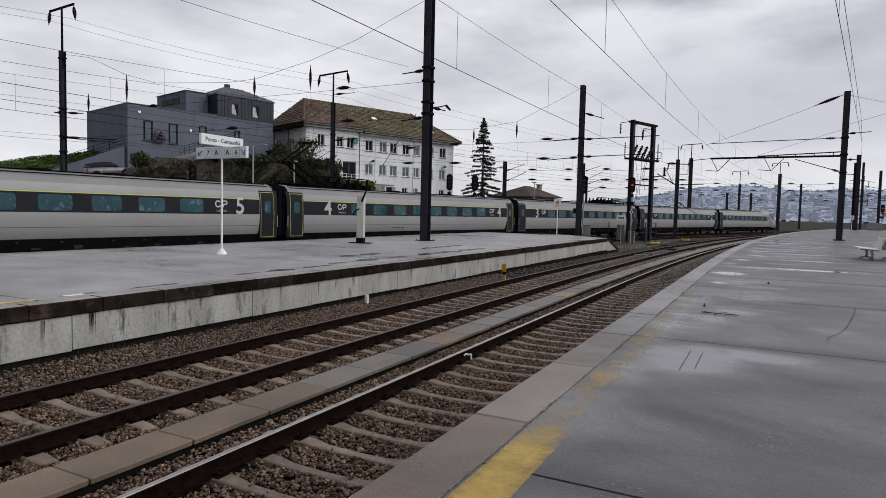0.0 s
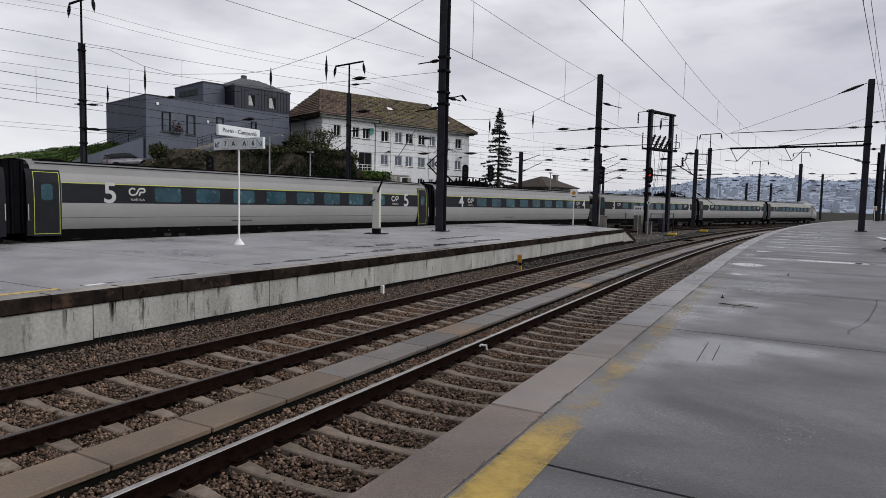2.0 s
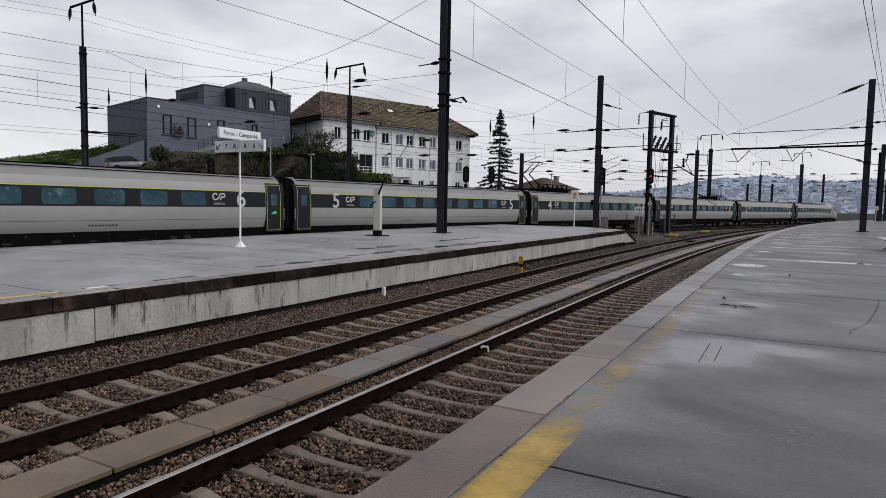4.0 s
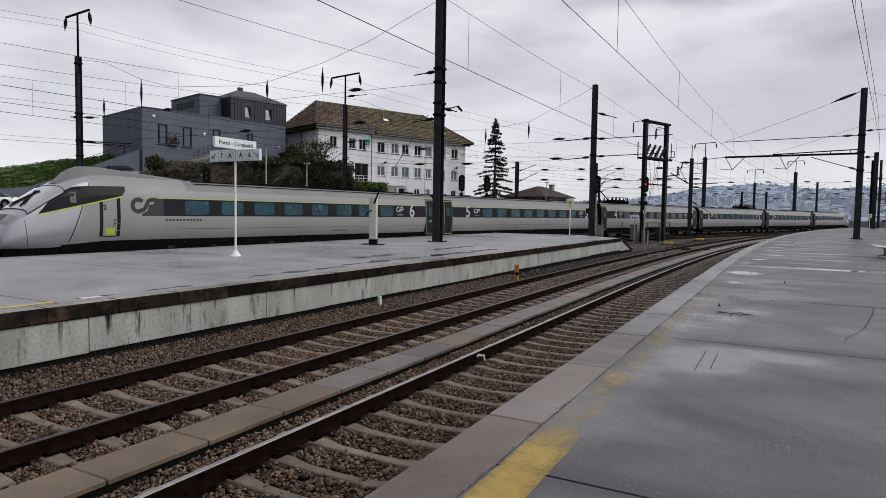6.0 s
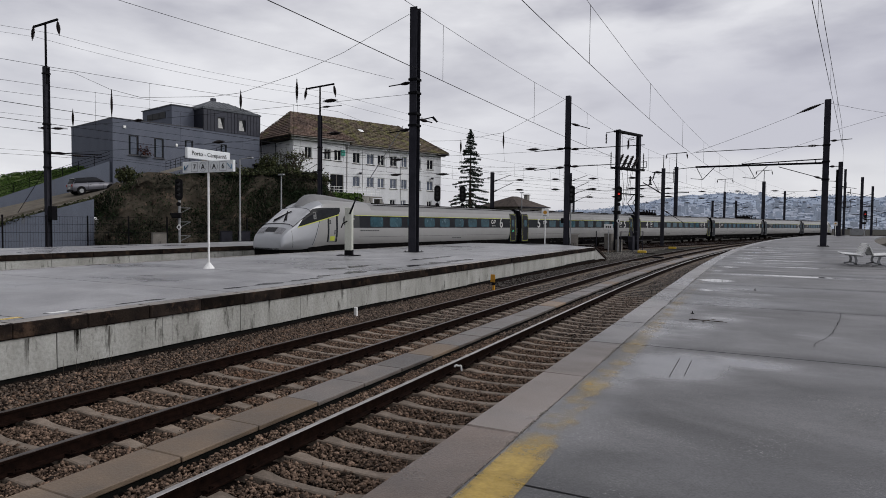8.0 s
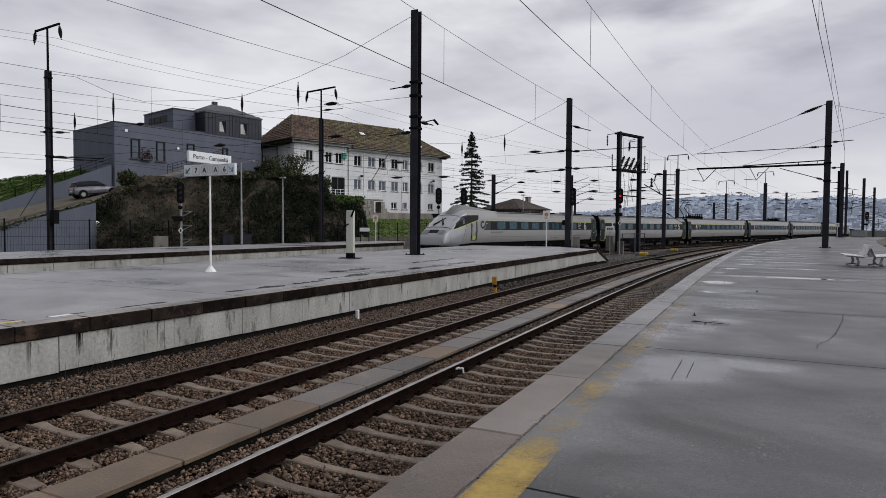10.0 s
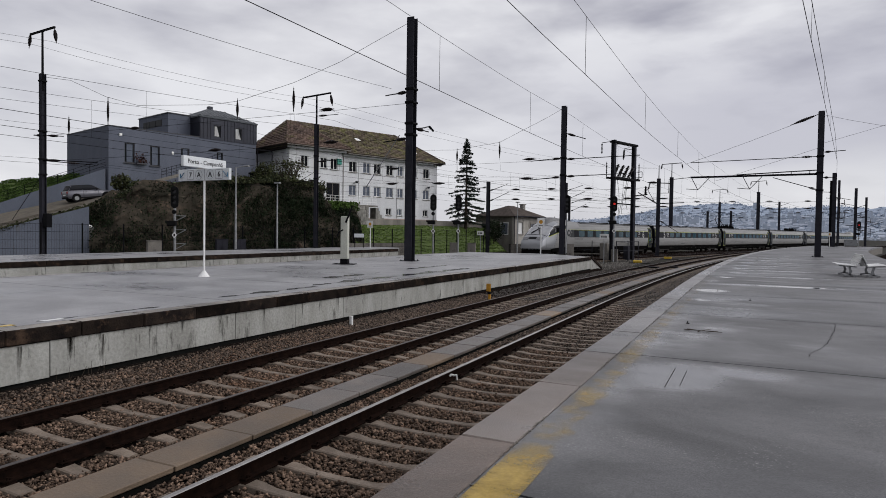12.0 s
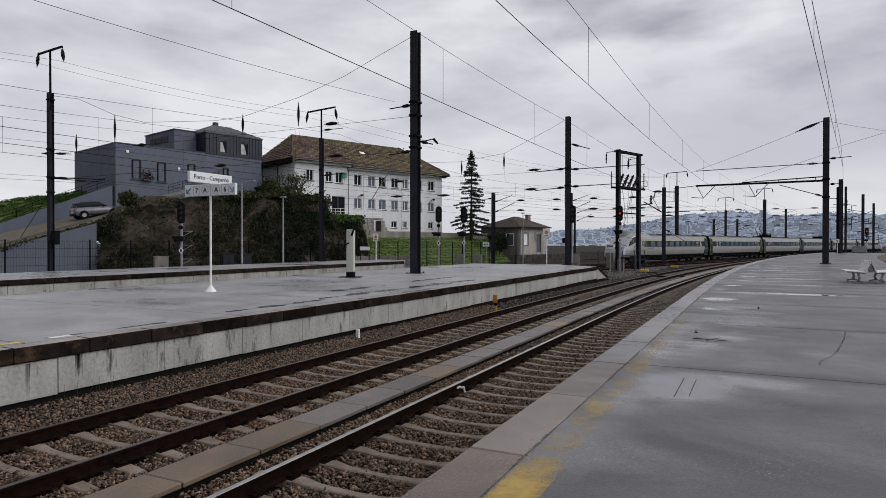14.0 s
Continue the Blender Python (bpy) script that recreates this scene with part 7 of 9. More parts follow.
    box(bm, 2.9, 10.75, -3.1, -0.58, 5.502, 5.65)
    part("slab", bm, DULL_RENDER, t)
    for k in range(12):
        bm = bmesh.new()
        tube(bm, (3.2 + 0.67 * k, -2.95, 5.65), (3.2 + 0.67 * k, -2.95, 6.65), 0.03, None, 5)
        part("rail_post", bm, FRAME_W, t)
    bm = bmesh.new()
    for z in (6.0, 6.32, 6.65):
        tube(bm, (3.2, -2.95, z), (10.6, -2.95, z), 0.022, None, 5)
    part("rail", bm, FRAME_W, t)
    bm = bmesh.new()
    for k in range(7):
        box(bm, 10.8 + 0.32 * k, 11.12 + 0.32 * k, -2.6, -1.4, 1.5, 5.4 - 0.42 * k)
    part("stair", bm, STONE_WALL, t)
    rng = random.Random(12)
    bm = bmesh.new()
    for r in range(9):
        x = 7.4 + (0.25 if r % 2 else 0)
        while x < 9.35:
            w = min(rng.uniform(0.4, 0.7), 9.4 - x)
            box(bm, x, x + w - 0.03, -3.1, -3.0, 1.4 + 0.46 * r, 1.83 + 0.46 * r, 0.02)
            x += w
    tagged(part("masonry_blocks", bm, STONE_WALL, t), kind="stuff")


def make_gatehouse():
    g = thing("small_house", pose(-30.65, 86.2, 0, 0, 0, 69), "low plastered railway house with a dark hip roof and chimney", "house")
    front, deep = 6.1, 7.6
    holes = [(1.0, 2.0, 2.3, 4.0), (3.9, 4.9, 1.2, 3.9)]
    bm = bmesh.new()
    pierced(bm, 0, front, -0.3, 4.8, holes)
    part("front_wall", bm, PALE_PLASTER, g)
    for q in ((0, 0.35, 0.352, deep), (front - 0.35, front, 0.352, deep), (0.352, front - 0.352, deep - 0.35, deep)):
        bm = bmesh.new()
        box(bm, *q, -0.3, 4.8)
        # duller plaster on the left wall: shade of that side put into the colour
        part("wall", bm, DULL_RENDER if q[0] == 0 else PALE_PLASTER, g)
    house_window(g, *holes[0], 0.0, FRAME_W, FRAME_W)
    house_window(g, *holes[1], 0.0, DULL_RENDER, BLIND, False)
    bm = bmesh.new()                             # surrounds and a base course
    for q in ((0.85, 1.0, 2.2, 4.15), (2.0, 2.15, 2.2, 4.15), (3.75, 3.9, 0.2, 4.05), (4.9, 5.05, 0.2, 4.05)):
        box(bm, q[0], q[1], -0.05, -0.002, q[2], q[3])
    box(bm, 1.0, 2.0, -0.05, -0.002, 4.0, 4.15)
    box(bm, -0.05, front + 0.05, -0.06, -0.002, -0.3, 0.6)
    part("trim", bm, STONE_WALL, g)
    for y0, y1, z0, z1, frame_ in ((1.0, 2.5, 2.2, 4.0, FRAME_W), (4.6, 6.2, 1.2, 3.8, FRAME_D)):
        bm = bmesh.new()
        for q in ((y0, y0 + 0.12, z0, z1), (y1 - 0.12, y1, z0, z1), (y0 + 0.12, y1 - 0.12, z0, z0 + 0.12), (y0 + 0.12, y1 - 0.12, z1 - 0.12, z1)):
            box(bm, -0.05, -0.002, *q)
        win = part("window", bm, frame_, g)
        bm = bmesh.new()
        box(bm, -0.02, -0.003, y0 + 0.12, y1 - 0.12, z0 + 0.12, z1 - 0.12)
        part("pane", bm, BLIND if frame_ is FRAME_W else HOUSE_GLASS, win)
    bm = bmesh.new()
    hip_roof(bm, -0.55, front + 0.55, -0.55, deep + 0.5, 4.95, 6.55, 2.4, 3.6, 3.2)
    roof = part("roof", bm, surf("sooty_roof_tiles", (0.085, 0.070, 0.062), (0.045, 0.038, 0.034), 1.5, 0.9, None, 0.6, 7), g, "dark sooty tiles")
    bm = bmesh.new()
    box(bm, 4.6, 5.2, 2.2, 2.8, 5.4, 6.75, 0.02)
    box(bm, 4.5, 5.3, 2.1, 2.9, 6.752, 6.87)
    part("chimney", bm, STONE_WALL, roof)
    bm = bmesh.new()
    box(bm, -0.60, front + 0.6, -0.66, -0.552, 4.80, 4.93)
    tube(bm, (0.1, -0.08, 0.0), (0.1, -0.08, 4.8), 0.05, None, 6)
    part("gutter", bm, STEEL_GREY, g)


def sheet(name, rows, material, label, category="ground", kind="structure", wobble=0.0, fine=4, seed=1):
    """A sloping sheet through rows of places; smoothly filled in, with small unevenness."""
    rows = [[Vector(p) for p in r] for r in rows]

    def fill(seq):
        out = []
        for a, b in zip(seq, seq[1:]):
            out += [a.lerp(b, k / fine) for k in range(fine)]
        return out + [seq[-1]]
    rows = [fill(r) for r in rows]
    cols = [fill([r[i] for r in rows]) for i in range(len(rows[0]))]
    bm = bmesh.new()
    grid = []
    for c in cols:
        line_ = []
        for p in c:
            if wobble:
                p = p + Vector(noise.noise_vector(p * 0.55 + Vector((seed, 0, 0)))) * wobble + Vector(noise.noise_vector(p * 1.9)) * wobble * 0.45 + Vector(noise.noise_vector(p * 5.0)) * wobble * 0.16
            line_.append(bm.verts.new(p))
        grid.append(line_)
    for a, b in zip(grid, grid[1:]):
        for i in range(len(a) - 1):
            bm.faces.new((a[i], a[i + 1], b[i + 1], b[i]))
    ob = part(name, bm, material, smooth=True)
    return tagged(ob, label, category, kind=kind), cols


def leaves(name, spots, size, material, label, category, seed=1, stretch=1.5, hang=0.0, parent=None, kind="stuff"):
    """Many small folded leaves at the given places (with an outward normal each)."""
    rng = np.random.default_rng(seed)
    P = np.array([s[0] for s in spots], float)
    n = len(P)
    a = rng.normal(size=(n, 3))
    a[:, 2] -= hang
    a /= np.linalg.norm(a, axis=1)[:, None]
    b = np.cross(a, rng.normal(size=(n, 3)))
    b /= np.linalg.norm(b, axis=1)[:, None]
    c = np.cross(a, b)
    s = (size * rng.uniform(0.55, 1.4, n))[:, None]
    V = np.stack([P - a * s * stretch * 0.5, P + b * s * 0.5 + c * s * 0.12, P + a * s * stretch * 0.5, P - b * s * 0.5 + c * s * 0.12], 1).reshape(-1, 3)
    k = 4 * np.arange(n)[:, None]
    F = np.concatenate([k + (0, 1, 2), k + (0, 2, 3)], 1).reshape(-1, 3)
    me = bpy.data.meshes.new(name)
    me.vertices.add(len(V))
    me.vertices.foreach_set("co", V.ravel())
    me.loops.add(F.size)
    me.loops.foreach_set("vertex_index", F.ravel().astype(np.int32))
    me.polygons.add(len(F))
    me.polygons.foreach_set("loop_start", (3 * np.arange(len(F))).astype(np.int32))
    me.update(calc_edges=True)
    me.materials.append(material)
    ob = new(name, me)
    ob.parent = parent
    return tagged(ob, label, category if not parent else "", kind=kind)


CLIFF_FOOT = [(-47.3, 33.1), (-45.2, 35.7), (-43.4, 38.8), (-41.0, 43.0), (-38.6, 47.2), (-37.0, 50.2), (-36.4, 51.6), (-35.2, 53.8), (-37.5, 57.5)]
CLIFF_TOP = [4.0, 6.1, 6.5, 7.0, 7.4, 6.9, 4.7, 4.6, 4.4]


def make_hillside():
    rng = random.Random(21)
    foot = [(x, y, -0.3) for x, y in CLIFF_FOOT]
    low = [(x - 0.5, y + 0.2, 0.3 * t) for (x, y), t in zip(CLIFF_FOOT, CLIFF_TOP)]
    mid_ = [(x - 1.0, y + 0.4, 0.68 * t) for (x, y), t in zip(CLIFF_FOOT, CLIFF_TOP)]
    top = [(x - 2.0, y + 0.8, t) for (x, y), t in zip(CLIFF_FOOT, CLIFF_TOP)]
    cliff, cols = sheet("ground_cliff", [foot, low, mid_, top], ROCK, "brown rock cliff half hidden under ivy", "cliff", "structure", 0.85, 10, 3)
    back = [(-51.6, 41.0, 6.5), (-50.6, 43.6, 6.9), (-48.0, 46.5, 7.3), (-45.6, 50.4, 7.6), (-44.2, 53.4, 7.5), (-43.0, 55.0, 5.2), (-41.0, 57.0, 4.8), (-41.5, 60.5, 4.6)]
    far = [(-56.2, 43.0, 6.7), (-56.0, 48.0, 6.9), (-54.0, 54.0, 7.2), (-51.5, 58.0, 7.3), (-49.2, 59.2, 7.0), (-48.0, 60.0, 5.2), (-47.4, 62.0, 4.8), (-46.5, 64.0, 4.6)]
    tb, cols_t = sheet("ground_terrace", [top[1:], back, far], SOIL_GRASS, "rough grass and earth on top of the cliff", "ground", "structure", 0.25, 4, 5)
    # ivy over the cliff: thick and hanging beyond the bare rock
    spots = []
    nrm = Vector((0.92, -0.38, 0.1))
    for i in range(90000):
        a, b = rng.random(), rng.random()
        ca = a * (len(cols) - 1)
        col = cols[int(ca)]
        nxt = cols[min(int(ca) + 1, len(cols) - 1)]
        cb = b * (len(col) - 1)
        j = int(cb)
        p = col[j].lerp(col[min(j + 1, len(col) - 1)], cb - j).lerp(nxt[j], ca - int(ca))
        dens = min(1, max(0, (a - 0.26) / 0.12))
        bare = noise.noise(p * 0.33 + Vector((7, 2, 1)))
        if 0.60 < a < 0.72 and b < 0.66:
            dens *= 0.25
        dens = max(dens * (1.0 if bare > -0.3 else 0.7), 0.07 + 0.40 * (bare > 0.06) + 0.2 * (a < 0.08))
        if rng.random() > dens:
            continue
        spots.append((p + nrm * rng.uniform(-0.3, 0.55) + Vector((0, 0, rng.uniform(-0.2, 0.25))), nrm))
    leaves("ivy", spots, 0.115, LEAF_IVY, "dark ivy hanging over the cliff face", "ivy", 2, 1.4, 0.8)
    # dead stalks hanging through the ivy, in drifts
    dry = [s for s in spots if noise.noise(s[0] * 0.55 + Vector((3, 9, 4))) > 0.02]
    rng.shuffle(dry)
    leaves("dry_stalks", [(p + nrm * 0.35, n) for p, n in dry[:4600]], 0.042, DRY_STALK, "dead brown bramble stalks hanging in the ivy", "brambles", 12, 11.0, 1.6)
    # scrub along the cliff's edge
    spots = []
    for i in range(7000):
        u = rng.uniform(2.9, 5.2)
        k = int(u)
        (x0, y0), (x1, y1) = CLIFF_FOOT[k], CLIFF_FOOT[min(k + 1, 7)]
        t0, t1 = CLIFF_TOP[k], CLIFF_TOP[min(k + 1, 7)]
        f = u - k
        x, y, z = x0 + (x1 - x0) * f, y0 + (y1 - y0) * f, t0 + (t1 - t0) * f
        hgt = (0.30 if u < 3 else 0.42) + 0.4 * noise.noise(Vector((x, y, 0)) * 0.5)
        spots.append((Vector((x - rng.uniform(1.0, 3.4), y + rng.uniform(0, 1.6), z - 0.4 + abs(rng.gauss(0, 0.55)) * hgt)), nrm))
    leaves("scrub", spots, 0.14, LEAF_OLIVE, "straggling olive-green scrub along the cliff edge", "shrubs", 4, 1.7)
    # rough verge between the low wall and the lane
    spots = []
    for i in range(2600):
        f = rng.random()
        x, y, z = (-52.9 + 3.9 * f * 1.33, 28.6 + 5.4 * f * 1.33, 1.95 + 2.2 * f * 1.33) if f < 0.75 else (-49.0 + 1.8 * (f - 0.75) * 4, 34.0 + 3.4 * (f - 0.75) * 4, 4.15 + 1.7 * (f - 0.75) * 4)
        spots.append((Vector((x + rng.uniform(-0.3, 0.6), y - rng.uniform(-0.2, 0.5), z - 0.15 + abs(rng.gauss(0, 0.12)))), nrm))
    leaves("verge", spots, 0.11, LEAF_OLIVE, "rough grass verge beside the lane", "grass", 16, 1.8)
    # bright hedge on the cliff's lower shoulder, before the terrace
    spots = [(Vector((-38.0 + rng.uniform(-1.2, 0.6), 53.4 + rng.uniform(-1.3, 3.4), 4.9 + rng.uniform(-0.4, 0.55))), nrm) for _ in range(1800)]
    leaves("hedge", spots, 0.17, LEAF_GREEN, "clipped green hedge along the villa terrace", "hedge", 6)
    # grass bank below the white wall
    bank, bc = sheet("ground_bank", [[(-34.0, 51.5, -0.2), (-33.4, 62, -0.2), (-32.4, 74, -0.2), (-31.6, 86, -0.2)], [(-36.0, 53.5, 1.9), (-36.4, 63, 1.9), (-35.0, 74, 1.9), (-33.6, 86, 1.6)], [(-39.5, 57, 3.0), (-40.5, 66, 3.1), (-38.6, 76, 3.2), (-35.6, 88, 3.1)], [(-47, 60, 3.3), (-48, 68, 3.4), (-44, 84, 3.4), (-38, 98, 3.2)]], SOIL_GRASS, "mown grass bank beside the railway", "grass bank", "structure", 0.12, 5, 9)
    spots = []
    for i in range(16000):
        ca = rng.random() * (len(bc) - 1)
        col, nxt = bc[int(ca)], bc[min(int(ca) + 1, len(bc) - 1)]
        cb = rng.random() * (len(col) - 1) * 0.72
        j = int(cb)
        p = col[j].lerp(col[j + 1], cb - j).lerp(nxt[j], ca - int(ca))
        spots.append((p + Vector((0, 0, rng.uniform(0.0, 0.10))), Vector((0, 0, 1))))
    leaves("grass", spots, 0.09, GRASS_BLADE, "short green grass on the bank", "grass", 8, 1.9, -1.0)
    bm = bmesh.new()
    beam(bm, (-34.9, 50.6, 0.5), (-33.0, 60.6, 0.5), 0.3, 1.5)
    tagged(part("wall_bank_foot", bm, CONCRETE), "low grey concrete wall at the foot of the grass bank", "wall", kind="structure")
    w = thing("wall_garden", Matrix(), "low dull beige garden wall on top of the bank", "wall", kind="structure")
    pts = [(-43.0, 66.0), (-41.6, 71.5), (-38.6, 79.5), (-36.0, 87.0)]
    bm = bmesh.new()
    for (xa, ya), (xb, yb) in zip(pts, pts[1:]):
        beam(bm, (xa, ya, 3.45), (xb, yb, 3.45), 0.3, 1.1)
    part("wall_face", bm, DULL_RENDER, w)
    # painted retaining walls and the lane between them
    bm = bmesh.new()
    pts = [(-62.0, 11.0, -1.0), (-52.6, 28.3, 1.96), (-47.95, 33.4, 4.12)]
    for (xa, ya, za), (xb, yb, zb) in zip(pts, pts[1:]):
        v = [bm.verts.new(q) for q in ((xa, ya, -0.4), (xb, yb, -0.4), (xb, yb, zb), (xa, ya, max(za, 0.0)), (xa - 0.35, ya + 0.2, -0.4), (xb - 0.35, yb + 0.2, -0.4), (xb - 0.35, yb + 0.2, zb), (xa - 0.35, ya + 0.2, max(za, 0.0)))]
        for f in ((0, 1, 2, 3), (5, 4, 7, 6), (3, 2, 6, 7), (0, 3, 7, 4), (1, 5, 6, 2), (0, 4, 5, 1)):
            bm.faces.new([v[i] for i in f])
    tagged(part("wall_retaining_low", bm, GREY_RENDER_LIGHT), "pale blue-grey painted retaining wall beside the lane", "wall", kind="structure")
    sheet("ground_lane", [[(-62.3, 11.2, -0.2), (-52.9, 28.5, 2.0), (-49.0, 34.0, 4.15), (-47.6, 37.6, 5.9)], [(-66.5, 14.5, 0.1), (-60.5, 31.0, 2.9), (-55.0, 37.6, 5.0), (-51.0, 43.5, 6.9)], [(-71, 17, 0.3), (-64.6, 34.0, 3.1), (-57.2, 40.6, 5.8), (-54.5, 47, 7.2)]], ROAD_TAN, "sandy lane climbing between two walls", "lane", "structure", 0.06, 4, 2)
    bm = bmesh.new()
    pts = [(-72.0, 26.0, 0.0, 2.9), (-64.4, 34.9, 2.0, 4.3), (-56.7, 41.1, 4.6, 8.15)]
    for (xa, ya, ba, za), (xb, yb, bb, zb) in zip(pts, pts[1:]):
        v = [bm.verts.new(q) for q in ((xa, ya, ba), (xb, yb, bb), (xb, yb, zb), (xa, ya, za), (xa - 0.2, ya + 0.35, ba), (xb - 0.2, yb + 0.35, bb), (xb - 0.2, yb + 0.35, zb), (xa - 0.2, ya + 0.35, za))]
        for f in ((0, 1, 2, 3), (5, 4, 7, 6), (3, 2, 6, 7), (0, 3, 7, 4), (1, 5, 6, 2), (0, 4, 5, 1)):
            bm.faces.new([v[i] for i in f])
    tagged(part("wall_retaining_high", bm, GREY_RENDER_LIGHT), "blue-grey wall rising beside the lane to the house", "wall", kind="structure")
    kerb = bmesh.new()
    for (a, b) in (((-62.1, 11.4, 0.15), (-53.0, 28.9, 2.35)), ((-53.0, 28.9, 2.35), (-48.8, 33.6, 4.45))):
        beam(kerb, a, b, 0.16, 0.16)
    tagged(part("trim_lane_kerb", kerb, ROAD_TAN), "sandy stone kerb along the lane", "kerb", kind="structure")
    # hill behind, under a green hedge
    hill, hc = sheet("ground_hill", [[(-74, 27, 2.6), (-64.8, 35.3, 4.0), (-57.3, 42.0, 7.4), (-57.5, 44, 7.6)], [(-80, 32, 4.6), (-71, 39.5, 6.8), (-64.5, 43.6, 7.9), (-64, 47, 7.9)], [(-92, 40, 5.6), (-82, 48, 7.9), (-74, 54, 8.2), (-70, 60, 8.2)]], SOIL_GRASS, "green slope behind the lane wall", "ground", "structure", 0.2, 5, 4)
    spots = []
    for i in range(42000):
        ca = rng.random() * (len(hc) - 1)
        col, nxt = hc[int(ca)], hc[min(int(ca) + 1, len(hc) - 1)]
        cb = rng.random() * (len(col) - 1) * 0.72
        j = int(cb)
        p = col[j].lerp(col[min(j + 1, len(col) - 1)], cb - j).lerp(nxt[j], ca - int(ca))
        spots.append((p + Vector((0, 0, rng.uniform(0.0, 0.28 + 0.14 * math.sin(p.y * 2.2)))), Vector((0, 0, 1))))
    leaves("vines", spots, 0.095, LEAF_GREEN, "rows of fresh green vines on the slope", "vines", 10)


def make_lane_rail():
    """Iron railing on top of the wall beside the lane."""
    r = thing("iron_railing", Matrix(), "dark iron railing on the lane wall", "railing")
    pts = [(-72.1, 26.2, 2.9), (-64.5, 35.1, 4.3), (-56.8, 41.3, 8.15)]
    for a, b in zip(pts, pts[1:]):
        a, b = Vector(a), Vector(b)
        n = round((b - a).length / 1.5)
        for k in range(n):
            p = a.lerp(b, k / n)
            bm = bmesh.new()
            tube(bm, p, p + Vector((0, 0, 1.0)), 0.03, None, 5)
            part("post", bm, STEEL_DARK, r)
        for dz in (0.35, 0.68, 1.0):
            bm = bmesh.new()
            tube(bm, a + Vector((0, 0, dz)), b + Vector((0, 0, dz)), 0.02, None, 5)
            part("rail", bm, STEEL_DARK, r)


def bush(x, y, z, r, h, n, material, label, seed, twigs=False):
    rng = random.Random(seed)
    b = thing("shrub", pose(x, y, z), label, "shrub", "shrubs")
    bm = bmesh.new()
    for k in range(14 if twigs else 7):
        a, q = rng.uniform(0, 6.28), rng.uniform(0.3, 1.0)
        m1 = Vector((r * 0.4 * q * math.cos(a), r * 0.4 * q * math.sin(a), h * 0.5))
        e = Vector((r * q * math.cos(a + 0.3), r * q * math.sin(a + 0.3), h * rng.uniform(0.75, 1.05)))
        tube(bm, (0, 0, -0.3), m1, 0.05, 0.03, 5)
        tube(bm, m1, e, 0.03, 0.008, 5)
        for _ in range(5 if twigs else 2):
            f = m1.lerp(e, rng.uniform(0.2, 0.9))
            tube(bm, f, f + Vector((rng.uniform(-0.5, 0.5), rng.uniform(-0.5, 0.5), rng.uniform(0.2, 0.7))), 0.014, 0.005, 4)
    part("stem", bm, BARK, b)
    spots = []
    for _ in range(n):
        d = Vector((rng.gauss(0, 1), rng.gauss(0, 1), rng.gauss(0, 1))).normalized() * rng.uniform(0.55, 1.05)
        lump = 1 + 0.35 * noise.noise(d * 2.2 + Vector((seed, 0, 0)))
        spots.append((Vector((d.x * r * lump, d.y * r * lump, h * 0.55 + d.z * h * 0.5 * lump)), d))
    leaves("crown", spots, 0.16, material, "", "", seed, 1.5, 0, b)
    return b


def make_spruce():
    rng = random.Random(33)
    t = thing("spruce_tree", pose(-36.5, 82.4, 3.0), "tall dark spruce with drooping tiers and gaps", "tree")
    bm = bmesh.new()
    tube(bm, (0, 0, -0.3), (0.05, 0, 12.4), 0.24, 0.02, 9)
    part("trunk", bm, BARK, t)
    limbs, spots = bmesh.new(), []
    z = 1.1
    while z < 12.2:
        f = 1 - z / 12.7
        reach = 4.3 * (f ** 1.15) * (0.82 if z < 2 else 1)
        for k in range(rng.randint(5, 7)):
            a = rng.uniform(0, 6.283)
            L = reach * rng.uniform(0.5, 1.08) + 0.12
            up = rng.uniform(0.0, 0.18)
            e = Vector((L * math.cos(a), L * math.sin(a), z - 0.36 * L * rng.uniform(0.5, 1.1) + up))
            b = Vector((0, 0, z))
            tip = e + Vector((0.15 * math.cos(a), 0.15 * math.sin(a), 0.12))
            tube(limbs, b, e, 0.035 * f + 0.012, 0.01, 4)
            m = int(34 * L) + 5
            for _ in range(m):
                u = rng.random() ** 0.7
                p = b.lerp(tip, u)
                side = rng.gauss(0, 0.09 + 0.20 * (1 - abs(2 * u - 1)))
                spots.append((p + Vector((-math.sin(a) * side, math.cos(a) * side, -abs(rng.gauss(0, 0.05)) - 0.25 * abs(side))), (0, 0, 1)))
        z += rng.uniform(0.42, 0.66) * (0.55 if z > 9 else 1)
    tagged(part("limbs", limbs, BARK, t), kind="stuff")
    for _ in range(90):
        spots.append((Vector((rng.gauss(0, 0.08), rng.gauss(0, 0.08), rng.uniform(11.6, 12.7))), (0, 0, 1)))
    leaves("crown", spots, 0.125, NEEDLE, "", "", 7, 2.6, 0.5, t)


